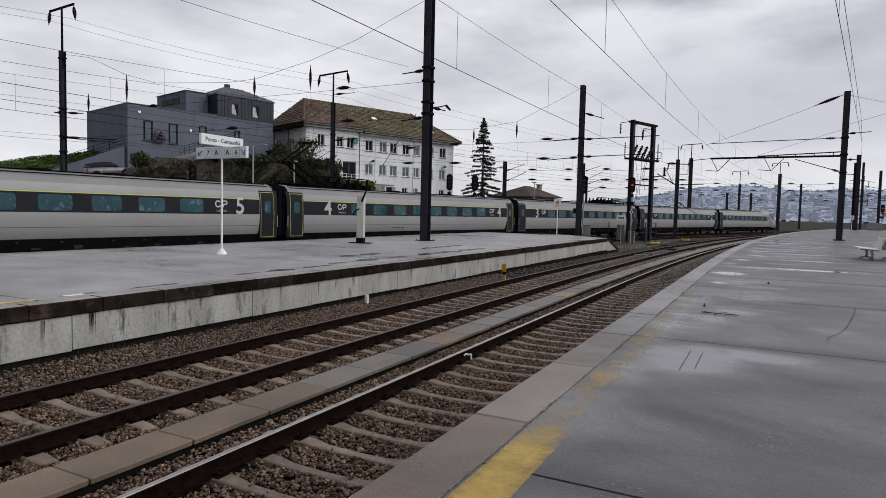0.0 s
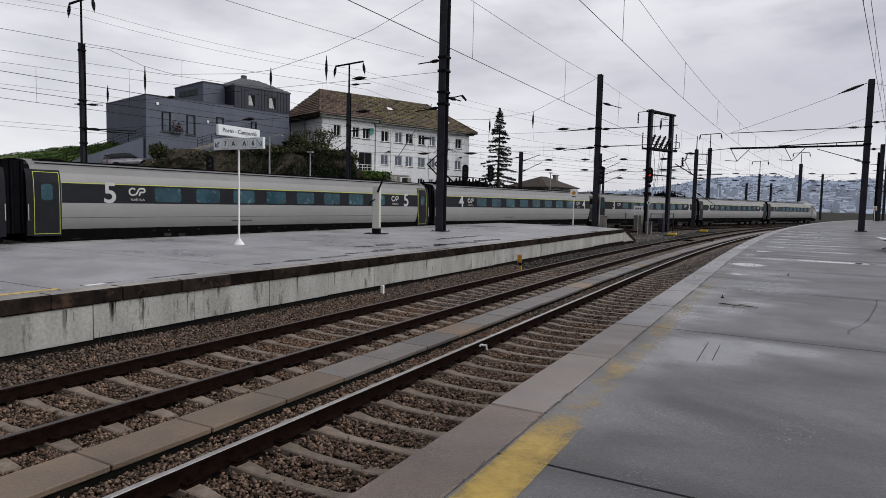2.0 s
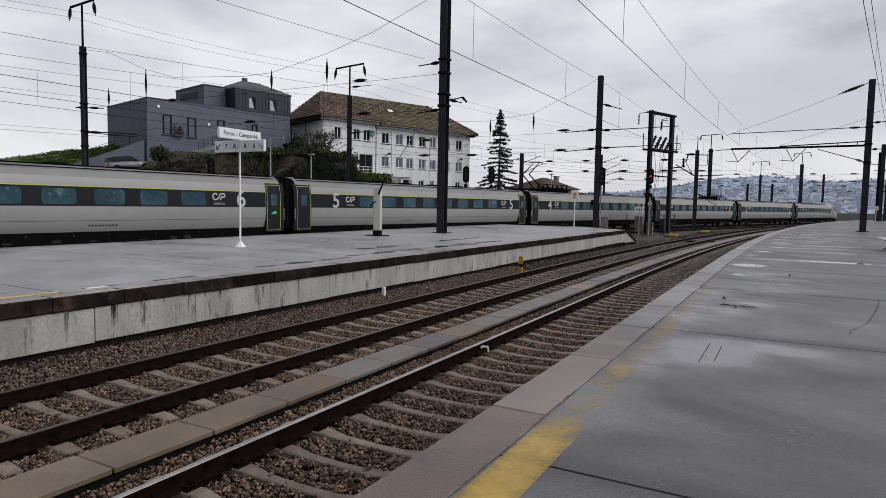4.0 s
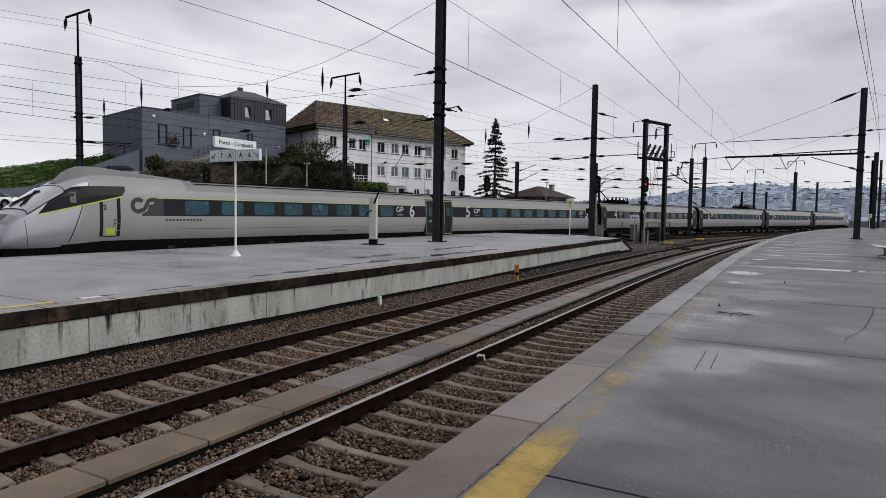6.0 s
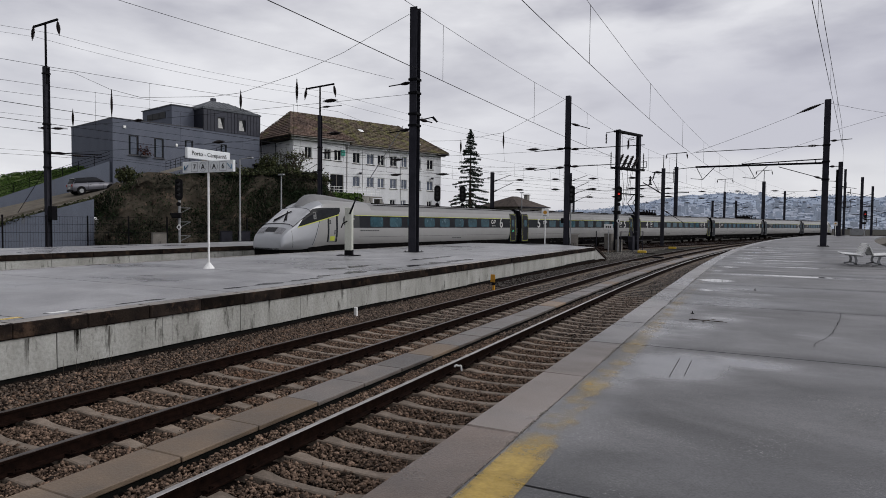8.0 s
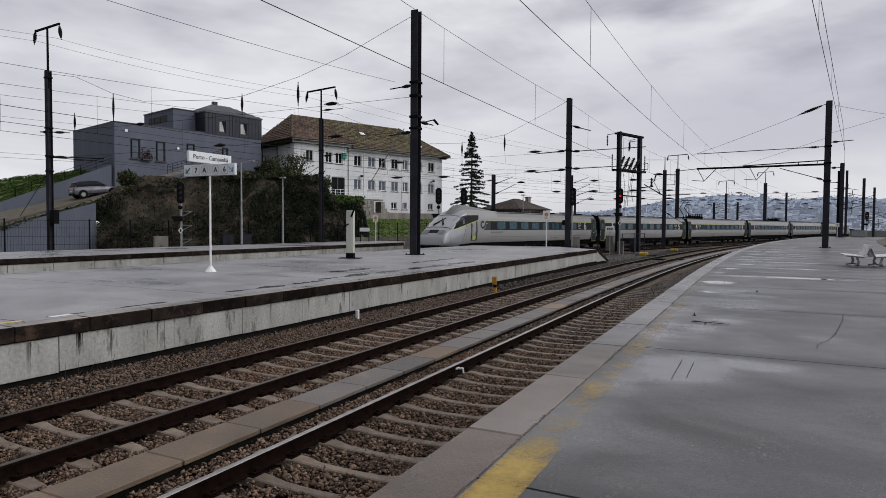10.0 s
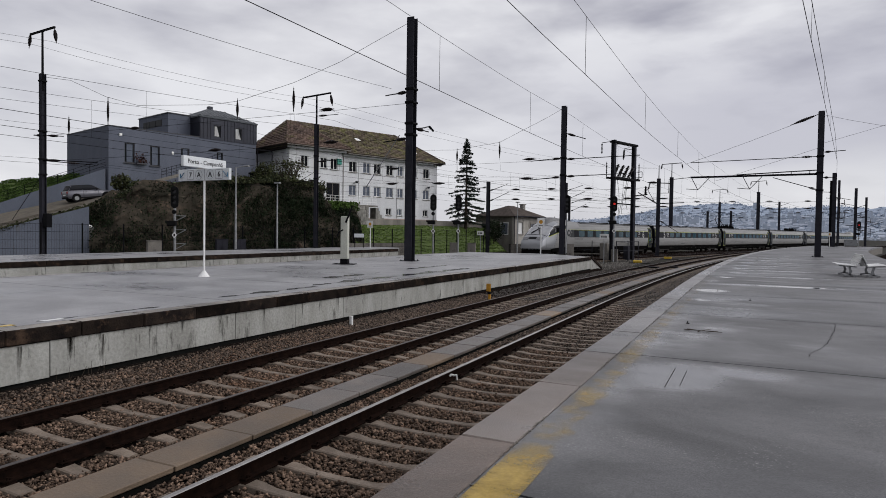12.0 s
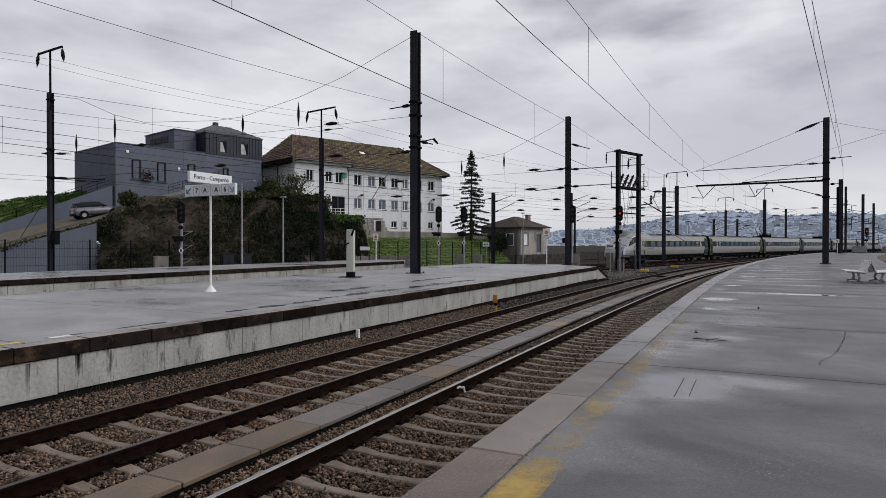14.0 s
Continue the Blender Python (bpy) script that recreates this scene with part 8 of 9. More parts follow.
def make_fence():
    f = thing("mesh_fence", Matrix(), "dark green wire mesh fence along the back of the platform", "fence")
    pts = [(-50.5, 18.0), (-46.8, 25.8), (-44.4, 30.4), (-41.6, 35.1), (-38.9, 41.0), (-35.6, 49.3), (-33.0, 56.0), (-31.6, 66.0), (-30.8, 78.0)]
    for (xa, ya), (xb, yb) in zip(pts, pts[1:]):
        L = math.hypot(xb - xa, yb - ya)
        n = max(2, round(L / 2.6))
        for k in range(n):
            x, y = xa + (xb - xa) * k / n, ya + (yb - ya) * k / n
            bm = bmesh.new()
            box(bm, x - 0.04, x + 0.04, y - 0.04, y + 0.04, -0.3, 2.75)
            part("post", bm, STEEL_DARK, f)
            xc, yc = xa + (xb - xa) * (k + 1) / n, ya + (yb - ya) * (k + 1) / n
            bm = bmesh.new()
            for z in (0.3, 0.9, 1.5, 2.1, 2.65):
                tube(bm, (x, y, z), (xc, yc, z), 0.012, None, 3, False)
            m = 16
            for j in range(1, m):
                px, py = x + (xc - x) * j / m, y + (yc - y) * j / m
                tube(bm, (px, py, 0.2), (px, py, 2.68), 0.007, None, 3, False)
            part("mesh_panel", bm, STEEL_DARK, f)


def make_car(x, y, z, turn, pitch, paint, label):
    """A small three-door hatchback; local +x is its front."""
    c = thing("parked_car", pose(x, y, z, 0, pitch, turn), label, "car", "parked cars")

    def loft(stations, shoulder):
        """A hull through (x, half width, low z, high z) stations with rounded shoulders."""
        bm, rings = bmesh.new(), []
        for px, w, lo, hi in stations:
            h = hi - lo
            half = [(0.0, lo), (w * 0.90, lo), (w, lo + 0.22 * h), (w, lo + 0.62 * h), (w * (1 - shoulder * 0.45), lo + 0.88 * h), (w * (1 - shoulder), hi), (0.0, hi + 0.015)]
            rings.append([bm.verts.new((px, -q, v)) for q, v in half] + [bm.verts.new((px, q, v)) for q, v in half[-2:0:-1]])
        n = len(rings[0])
        for a, b in zip(rings, rings[1:]):
            for i in range(n):
                bm.faces.new((a[i], a[(i + 1) % n], b[(i + 1) % n], b[i]))
        bm.faces.new(rings[0][::-1])
        bm.faces.new(rings[-1])
        return bm
    body = part("body", loft([(-1.90, 0.70, 0.42, 0.78), (-1.86, 0.80, 0.32, 0.96), (-1.55, 0.86, 0.27, 0.99), (-0.6, 0.87, 0.25, 0.97), (0.55, 0.87, 0.25, 0.95), (1.05, 0.86, 0.25, 0.91), (1.55, 0.83, 0.27, 0.83), (1.82, 0.75, 0.30, 0.72), (1.90, 0.62, 0.38, 0.62)], 0.16), paint, c, smooth=True)
    body.data.set_sharp_from_angle(angle=radians(40))
    cabin = part("cabin_glass", loft([(-1.80, 0.70, 0.93, 1.00), (-1.60, 0.72, 0.93, 1.36), (-1.2, 0.73, 0.93, 1.41), (0.0, 0.73, 0.93, 1.40), (0.35, 0.72, 0.93, 1.33), (0.95, 0.70, 0.90, 0.96)], 0.20), BAND, body, smooth=True)
    part("roof", loft([(-1.66, 0.55, 1.35, 1.39), (-1.5, 0.60, 1.37, 1.435), (-0.9, 0.61, 1.39, 1.45), (-0.1, 0.61, 1.38, 1.44), (0.28, 0.58, 1.34, 1.385)], 0.12), CAB_GLASS, cabin)
    for sy in (-1, 1):
        bm = bmesh.new()                         # pillars, door joint and handle
        beam(bm, (-0.62, sy * 0.735, 0.95), (-0.66, sy * 0.62, 1.38), 0.07, 0.03)
        beam(bm, (0.92, sy * 0.725, 0.93), (0.32, sy * 0.62, 1.34), 0.06, 0.04)
        beam(bm, (-1.78, sy * 0.71, 0.95), (-1.52, sy * 0.61, 1.37), 0.09, 0.04)
        part("pillar", bm, paint, cabin)
        bm = bmesh.new()
        beam(bm, (-0.62, sy * 0.872, 0.32), (-0.62, sy * 0.872, 0.93), 0.015, 0.008)
        beam(bm, (0.62, sy * 0.872, 0.32), (0.62, sy * 0.868, 0.90), 0.015, 0.008)
        beam(bm, (-0.50, sy * 0.878, 0.80), (-0.34, sy * 0.878, 0.80), 0.03, 0.02)
        part("door_joint", bm, BLACK, body)
        bm = bmesh.new()
        box(bm, 0.42, 0.60, sy * 0.93 - 0.07, sy * 0.93 + 0.07, 0.93, 1.06, 0.02)
        part("wing_mirror", bm, BLACK, body)
        for px in (-1.22, 1.25):
            bm = bmesh.new()
            tube(bm, (px, sy * 0.60, 0.34), (px, sy * 0.878, 0.34), 0.375, 0.375, 20)
            part("wheel_arch", bm, BLACK, body)
            bm = bmesh.new()
            tube(bm, (px, sy * 0.68, 0.30), (px, sy * 0.890, 0.30), 0.30, 0.29, 20)
            tyre = part("wheel", bm, BLACK, c)
            bm = bmesh.new()
            tube(bm, (px, sy * 0.86, 0.30), (px, sy * 0.902, 0.30), 0.20, 0.185, 14)
            part("rim", bm, GALV, tyre)
        bm = bmesh.new()
        box(bm, -1.905, -1.80, sy * 0.66 - 0.09, sy * 0.66 + 0.10, 0.68, 0.92, 0.03)
        part("tail_lamp", bm, surf("red_lamp_glass", (0.25, 0.01, 0.01), None, 3, 0.2), c)
        bm = bmesh.new()
        tube(bm, (1.66, sy * 0.60, 0.69), (1.84, sy * 0.60, 0.66), 0.13, 0.11, 12)
        part("head_lamp", bm, GALV, c)
    bm = bmesh.new()
    box(bm, -1.93, -1.80, -0.76, 0.76, 0.28, 0.46, 0.04)
    part("bumper", bm, BLACK, c)
    bm = bmesh.new()
    box(bm, 1.80, 1.93, -0.68, 0.68, 0.26, 0.44, 0.04)
    part("bumper", bm, BLACK, c)
    for sy in (-1, 1):
        bm = bmesh.new()
        box(bm, -0.85, 0.88, sy * 0.875 - 0.012, sy * 0.875 + 0.012, 0.24, 0.36)
        part("sill_trim", bm, BLACK, c)
    bm = bmesh.new()
    box(bm, -1.925, -1.895, -0.26, 0.26, 0.56, 0.67)
    part("number_plate", bm, WHITE_PAINT, c)
    return c


def make_distance():
    """Wooded hills across the valley with a town on their slopes."""
    # aerial haze is put into these base colours: pale, blue, low in contrast
    hill_far = surf("haze_blue_hill", (0.315, 0.365, 0.445), (0.275, 0.322, 0.400), 0.010, 0.95, None, 0, 1, spots=((0.245, 0.290, 0.362), 9, 0.40))
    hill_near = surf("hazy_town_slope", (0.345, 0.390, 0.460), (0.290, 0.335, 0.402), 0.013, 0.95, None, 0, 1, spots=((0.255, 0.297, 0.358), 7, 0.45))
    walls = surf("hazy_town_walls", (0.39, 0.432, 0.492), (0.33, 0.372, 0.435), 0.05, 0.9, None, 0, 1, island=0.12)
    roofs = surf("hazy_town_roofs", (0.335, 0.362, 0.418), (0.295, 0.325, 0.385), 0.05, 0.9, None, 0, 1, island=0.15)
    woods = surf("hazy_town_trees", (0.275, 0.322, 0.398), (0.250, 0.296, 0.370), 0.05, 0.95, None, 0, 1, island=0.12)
    prof = ((-1500, 20), (-700, 30), (-520, 42), (-430, 46), (-330, 56), (-240, 78), (-150, 95), (-60, 98), (30, 90), (120, 84), (200, 86), (290, 94), (420, 102), (700, 96), (1500, 60))
    px_, pz_ = [p[0] for p in prof], [p[1] for p in prof]
    xs = np.arange(-1500, 1501, 6)

    def height(x, dist, scale, rough):
        h = float(np.interp(x, px_, pz_)) * scale
        return h + rough * (2 * noise.noise(Vector((x * 0.010, dist, 0))) + 0.7 * noise.noise(Vector((x * 0.045, dist, 5))) + 0.35 * noise.noise(Vector((x * 0.16, dist, 9))))
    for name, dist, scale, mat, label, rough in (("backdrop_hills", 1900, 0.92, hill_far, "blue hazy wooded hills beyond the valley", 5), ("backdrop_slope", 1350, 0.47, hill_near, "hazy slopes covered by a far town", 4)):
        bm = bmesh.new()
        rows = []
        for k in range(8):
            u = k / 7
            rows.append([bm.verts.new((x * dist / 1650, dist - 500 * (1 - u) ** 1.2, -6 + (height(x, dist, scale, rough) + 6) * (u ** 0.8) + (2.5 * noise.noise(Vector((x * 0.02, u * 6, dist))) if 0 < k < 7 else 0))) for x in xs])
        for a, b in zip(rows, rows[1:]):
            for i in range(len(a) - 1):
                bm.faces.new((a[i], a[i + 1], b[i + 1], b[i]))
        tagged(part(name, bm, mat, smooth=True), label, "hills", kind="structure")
    rng = random.Random(5)

    def spot(dist, scale, rough, u, x):
        return x * dist / 1650, dist - 500 * (1 - u) ** 1.2, -6 + (height(x, dist, scale, rough) + 6) * (u ** 0.8)
    V, F, M = [], [], []

    def lump(X, Y, z, w, d, t, roof):
        """A far house: walls and a low ridged roof."""
        o = len(V)
        V.extend([(X, Y, z - 2), (X + w, Y, z - 2), (X + w, Y, z + t), (X, Y, z + t), (X, Y + d, z + t), (X + w, Y + d, z + t), (X, Y + d / 2, z + t + roof), (X + w, Y + d / 2, z + t + roof), (X, Y + d, z - 2), (X + w, Y + d, z - 2)])
        for q, m in (((0, 1, 2, 3), 0), ((3, 2, 7, 6), 1), ((6, 7, 5, 4), 1), ((0, 3, 6, 4, 8), 0), ((1, 9, 5, 7, 2), 0)):
            F.append([o + i for i in q])
            M.append(m)
    for dist, scale, rough, n, mu, sd in ((1350, 0.47, 4, 1900, 0.42, 0.26), (1900, 0.92, 5, 650, 0.30, 0.20)):
        for _ in range(n):
            c = rng.choice((-470, -400, -300, -240, -150, -90, -20, 40, 110, 190, 260, 340))
            x, u = c + rng.gauss(0, 38), min(0.95, max(0.04, rng.gauss(mu + 0.08 * math.sin(c), sd)))
            X, Y, z = spot(dist, scale, rough, u, x)
            tall = rng.random() < 0.06
            w = rng.uniform(5, 9) if tall else rng.choice((3, 4, 5, 6, 8, 13)) * rng.uniform(0.7, 1.2)
            lump(X, Y - 6, z, w, rng.uniform(4, 8), rng.uniform(7, 15) if tall else rng.uniform(1.6, 4.2), 0.2 if tall else rng.uniform(0.5, 1.8))
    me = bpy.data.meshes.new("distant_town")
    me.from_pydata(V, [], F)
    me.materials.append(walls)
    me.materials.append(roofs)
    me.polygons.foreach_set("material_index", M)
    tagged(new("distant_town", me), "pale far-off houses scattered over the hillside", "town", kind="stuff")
    spots = []
    for dist, scale, rough, n in ((1350, 0.47, 4, 420), (1900, 0.92, 5, 520)):
        for _ in range(n):
            x = rng.uniform(-620, 520)
            u = min(1.0, rng.random() ** (0.8 if dist < 1500 else 0.35))
            X, Y, z = spot(dist, scale, rough, u, x)
            r = rng.uniform(2, 5)
            for _ in range(9):
                spots.append((Vector((X + rng.gauss(0, 1.3 * r), Y - 7 + rng.gauss(0, r), z + abs(rng.gauss(0, 0.55 * r)))), (0, 0, 1)))
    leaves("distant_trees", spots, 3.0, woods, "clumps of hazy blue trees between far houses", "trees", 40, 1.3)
    # dark walls and sheds at the foot of the valley side
    bm = bmesh.new()
    beam(bm, (-29.9, 82.6, 0.30), (-24.5, 98, 0.35), 0.4, 1.3)
    beam(bm, (-24.5, 98, 0.45), (-12, 135, 0.6), 0.4, 1.5)
    tagged(part("wall_yard", bm, YARD_WALL), "dark stone boundary wall behind the yard", "wall", kind="structure")


make_grey_house()
make_villa()
make_gatehouse()
make_hillside()
make_spruce()
make_fence()
make_lane_rail()
make_car(-53.9, 37.5, 4.84, 74, -7, surf("grey_car_paint", (0.105, 0.105, 0.120), (0.090, 0.090, 0.105), 2, 0.32, None, 0, 20, spec=0.4, metal=0.3), "grey hatchback parked on the sloping lane")
make_car(-56.2, 28.0, 2.0, 28, -12, surf("white_car_paint", (0.75, 0.75, 0.75), (0.7, 0.7, 0.7), 2, 0.25, None, 0, 20, coat=0.6), "white car parked low on the sloping lane")
bush(-52.2, 39.5, 5.7, 0.9, 1.5, 800, LEAF_OLIVE, "dark evergreen shrub before the grey house", 3)
bush(-50.4, 40.0, 6.0, 0.8, 0.7, 400, LEAF_OLIVE, "low dark shrub before the grey house", 5)
bush(-49.6, 55.6, 7.6, 1.3, 2.2, 900, LEAF_OLIVE, "brown-leaved shrub beside the villa", 6)
bush(-45.0, 53.4, 7.4, 2.0, 2.6, 260, LEAF_OLIVE, "nearly bare twiggy shrub on the cliff edge", 8, True)
bush(-32.6, 83.4, 1.2, 1.5, 3.0, 1500, LEAF_IVY, "dark evergreen shrub beside the small house", 14)
bush(-43.4, 53.0, 7.6, 1.6, 2.2, 220, LEAF_OLIVE, "nearly bare twiggy shrub before the villa", 9, True)
make_distance()


# ---- things on and beside the platforms ----
SIGN_BLUE = surf("blue_arrow_paint", (0.03, 0.14, 0.24), None, 3, 0.4)
SIGN_BLACK = surf("black_letter_paint", (0.02, 0.02, 0.022), None, 3, 0.4)
ACRYLIC = surf("pale_sign_face", (0.56, 0.58, 0.59), (0.50, 0.52, 0.53), 2, 0.35)


def make_station_sign():
    s = thing("station_sign", pose(-16.16, 15.28, 0.9), "white platform sign with station name and arrows on a slim post", "sign")
    bm = bmesh.new()
    tube(bm, (0, 0, 0.18), (0, 0, 3.86), 0.034, None, 12)
    tube(bm, (0, 0, 0.0), (0, 0, 0.20), 0.19, 0.04, 12)
    part("post", bm, WHITE_PAINT, s)
    bm = bmesh.new()
    box(bm, -0.055, 0.055, -0.90, 0.90, 3.545, 3.885, 0.01)
    top = part("name_board", bm, ACRYLIC, s)
    share("station_name", lettering("Porto - Campanhã", 0.198, SIGN_BLACK), top, pose(0.061, 0, 3.715, 0, 0, 90))
    bm = bmesh.new()
    box(bm, -1.13, 1.13, -0.055, 0.055, 3.155, 3.53, 0.01)
    low = part("direction_board", bm, ACRYLIC, s)
    for x, tx in ((-0.57, "7"), (-0.19, "A"), (0.31, "A"), (0.70, "6")):
        share("lettering", lettering(tx, 0.235, SIGN_BLACK, bold=0.004), low, pose(x, -0.061, 3.335))
        bm = bmesh.new()
        if tx == "A":                            # the sector letters stand in rings
            ring = [(x + 0.155 * math.cos(0.349 * k), 3.342 + 0.155 * math.sin(0.349 * k)) for k in range(19)]
            for (xa, za), (xb, zb) in zip(ring, ring[1:]):
                beam(bm, (xa, -0.058, za), (xb, -0.058, zb), 0.014, 0.006)
        else:
            for q in ((-0.15, 0.15, 0.14, 0.152), (-0.15, 0.15, -0.152, -0.14), (-0.15, -0.138, -0.14, 0.14), (0.138, 0.15, -0.14, 0.14)):
                box(bm, x + q[0], x + q[1], -0.061, -0.056, 3.342 + q[2], 3.342 + q[3])
        part("letter_box", bm, GALV, low)
    bm = bmesh.new()
    box(bm, 0.055, 0.07, -0.061, -0.056, 3.17, 3.515)
    part("divider", bm, GALV, low)
    for x, k in ((-0.93, -1), (0.98, 1)):
        bm = bmesh.new()
        beam(bm, (x - k * 0.085, -0.058, 3.425), (x + k * 0.065, -0.058, 3.275), 0.052, 0.006)
        beam(bm, (x + k * 0.095, -0.058, 3.25), (x - k * 0.055, -0.058, 3.26), 0.05, 0.006)
        beam(bm, (x + k * 0.095, -0.060, 3.25), (x + k * 0.085, -0.060, 3.40), 0.05, 0.006)
        part("arrow", bm, SIGN_BLUE, low)


def make_pillar():
    p = thing("equipment_pillar", pose(-17.12, 24.69, 0.9, 0, 0, 20), "cream-painted steel equipment pillar with a dark foot", "equipment pillar")
    bm = bmesh.new()
    box(bm, -0.17, 0.17, -0.16, 0.16, 0.25, 2.25, 0.02)
    part("casing", bm, CREAM, p)
    bm = bmesh.new()
    box(bm, -0.18, 0.18, -0.17, 0.17, 0.03, 0.25, 0.01)
    box(bm, -0.52, 0.52, -0.3, 0.3, 0.0, 0.03, 0.006)
    part("foot", bm, STEEL_DARK, p)
    bm = bmesh.new()
    tube(bm, (0.08, -0.17, 1.95), (0.40, -0.17, 2.75), 0.05, 0.03, 7)
    part("handle", bm, STEEL_DARK, p)
    bm = bmesh.new()
    tube(bm, (-0.04, -0.18, 1.62), (-0.25, -0.18, 1.5), 0.03, None, 7)
    tube(bm, (-0.25, -0.18, 1.5), (-0.33, -0.18, 1.3), 0.03, None, 7)
    part("latch", bm, STEEL_DARK, p)


def make_stop_sign(x, y, z, h, label):
    s = thing("stop_board", pose(x, y, z), label, "sign", "small track signs")
    bm = bmesh.new()
    tube(bm, (0, 0, 0), (0, 0, h), 0.045, None, 8)
    part("post", bm, WHITE_PAINT, s)
    bm = bmesh.new()
    box(bm, -0.28, 0.28, -0.06, -0.045, h - 0.65, h, 0.01)
    b = part("board", bm, WHITE_PAINT, s)
    bm = bmesh.new()
    tube(bm, (0, -0.066, h - 0.3), (0, -0.061, h - 0.3), 0.15, None, 14)
    part("disc", bm, ORANGE, b)
    bm = bmesh.new()
    box(bm, -0.15, 0.15, -0.068, -0.061, h - 0.58, h - 0.53)
    part("bar", bm, SIGN_BLACK, b)


def make_plate(x, y, z, h, label):
    s = thing("plate_post", pose(x, y, z), label, "sign", "small track signs")
    bm = bmesh.new()
    tube(bm, (0, 0, 0), (0, 0, h), 0.04, None, 7)
    part("post", bm, GALV, s)
    bm = bmesh.new()
    box(bm, -0.42, 0.42, -0.06, -0.04, h - 0.5, h, 0.01)
    plate = part("plate", bm, WHITE_PAINT, s)
    for k in range(3):
        bm = bmesh.new()
        box(bm, -0.26 + 0.19 * k, -0.13 + 0.19 * k, -0.066, -0.061, h - 0.34, h - 0.16)
        part("bar", bm, SIGN_BLACK, plate)


def make_notice(x, y, z, label):
    s = thing("notice_board", pose(x, y, z, 0, 0, 30), label, "sign", "small track signs")
    for sx in (-0.40, 0.40):
        bm = bmesh.new()
        box(bm, sx - 0.04, sx + 0.04, -0.03, 0.03, 0, 1.35)
        part("leg", bm, STEEL_DARK, s)
    bm = bmesh.new()
    box(bm, -0.46, 0.46, -0.06, -0.032, 0.95, 1.3, 0.01)
    part("board", bm, ACRYLIC, s)


def make_bench(x, y, turn, label):
    """A slatted bench; local -x is the sitting side."""
    b = thing("platform_bench", pose(x, y, 0.9, 0, 0, turn), label, "bench", "platform benches")
    L = 2.1
    for k in range(8):
        bm = bmesh.new()
        u = k / 7
        box(bm, -0.78 + 0.60 * u, -0.78 + 0.60 * u + 0.066, -L / 2, L / 2, 0.47 - 0.05 * u, 0.505 - 0.05 * u, 0.006)
        part("seat_slat", bm, WHITE_PAINT, b)
    for k in range(7):
        u = k / 6
        px, pz = -0.10 + 0.13 * u + 0.05 * u * u, 0.47 + 0.40 * u
        bm = bmesh.new()
        beam(bm, (px, -L / 2, pz), (px, L / 2, pz), 0.03, 0.060)
        part("back_slat", bm, WHITE_PAINT, b)
    for yy in (-0.84, 0.84):
        bm = bmesh.new()
        beam(bm, (-0.72, yy, 0.45), (-0.10, yy, 0.40), 0.06, 0.05)
        beam(bm, (-0.13, yy, 0.40), (0.10, yy, 0.89), 0.06, 0.05)
        beam(bm, (-0.36, yy, 0.43), (-0.30, yy, 0.20), 0.09, 0.08)
        beam(bm, (-0.30, yy, 0.22), (-0.34, yy, 0.06), 0.10, 0.09)
        beam(bm, (-0.34, yy, 0.08), (-0.56, yy, 0.03), 0.10, 0.06)
        beam(bm, (-0.34, yy, 0.08), (-0.10, yy, 0.03), 0.10, 0.06)
        part("leg", bm, GALV, b)


def make_lamp(x, y, z, h, arm_, label):
    p = thing("lamp_post", pose(x, y, z), label, "lamp post", "station lamp posts")
    bm = bmesh.new()
    tube(bm, (0, 0, 0), (0, 0, h), 0.085, 0.05, 8)
    part("post", bm, GALV, p)
    bm = bmesh.new()
    if arm_:
        tube(bm, (0, 0, h), (0.65, 0.3, h + 0.12), 0.035, None, 6)
        box(bm, 0.55, 1.05, 0.18, 0.42, h + 0.06, h + 0.16, 0.02)
    else:
        box(bm, -0.28, 0.28, -0.12, 0.12, h, h + 0.12, 0.02)
    part("lantern", bm, GALV, p)


def make_cabinet(x, y, z, w, d, h, turn, material, label):
    c = thing("trackside_cabinet", pose(x, y, z, 0, 0, turn), label, "cabinet", "trackside cabinets")
    bm = bmesh.new()
    box(bm, -w / 2, w / 2, -d / 2, d / 2, 0.12, h, 0.015)
    body = part("casing", bm, material, c)
    bm = bmesh.new()
    box(bm, -w / 2 + 0.02, w / 2 - 0.02, -d / 2 + 0.02, d / 2 - 0.02, 0, 0.12)
    part("plinth", bm, CONCRETE, c)
    bm = bmesh.new()
    box(bm, -w / 2 - 0.03, w / 2 + 0.03, -d / 2 - 0.03, d / 2 + 0.03, h + 0.002, h + 0.05, 0.01)
    part("lid", bm, material, c)
    for sx in (-1, 1):
        bm = bmesh.new()
        box(bm, min(sx * 0.015, sx * (w / 2 - 0.04)), max(sx * 0.015, sx * (w / 2 - 0.04)), -d / 2 - 0.015, -d / 2 - 0.002, 0.2, h - 0.08)
        door = part("door", bm, material, body)
        bm = bmesh.new()
        tube(bm, (sx * 0.06, -d / 2 - 0.05, h * 0.55), (sx * 0.06, -d / 2 - 0.05, h * 0.65), 0.012, None, 5)
        part("handle", bm, STEEL_DARK, door)


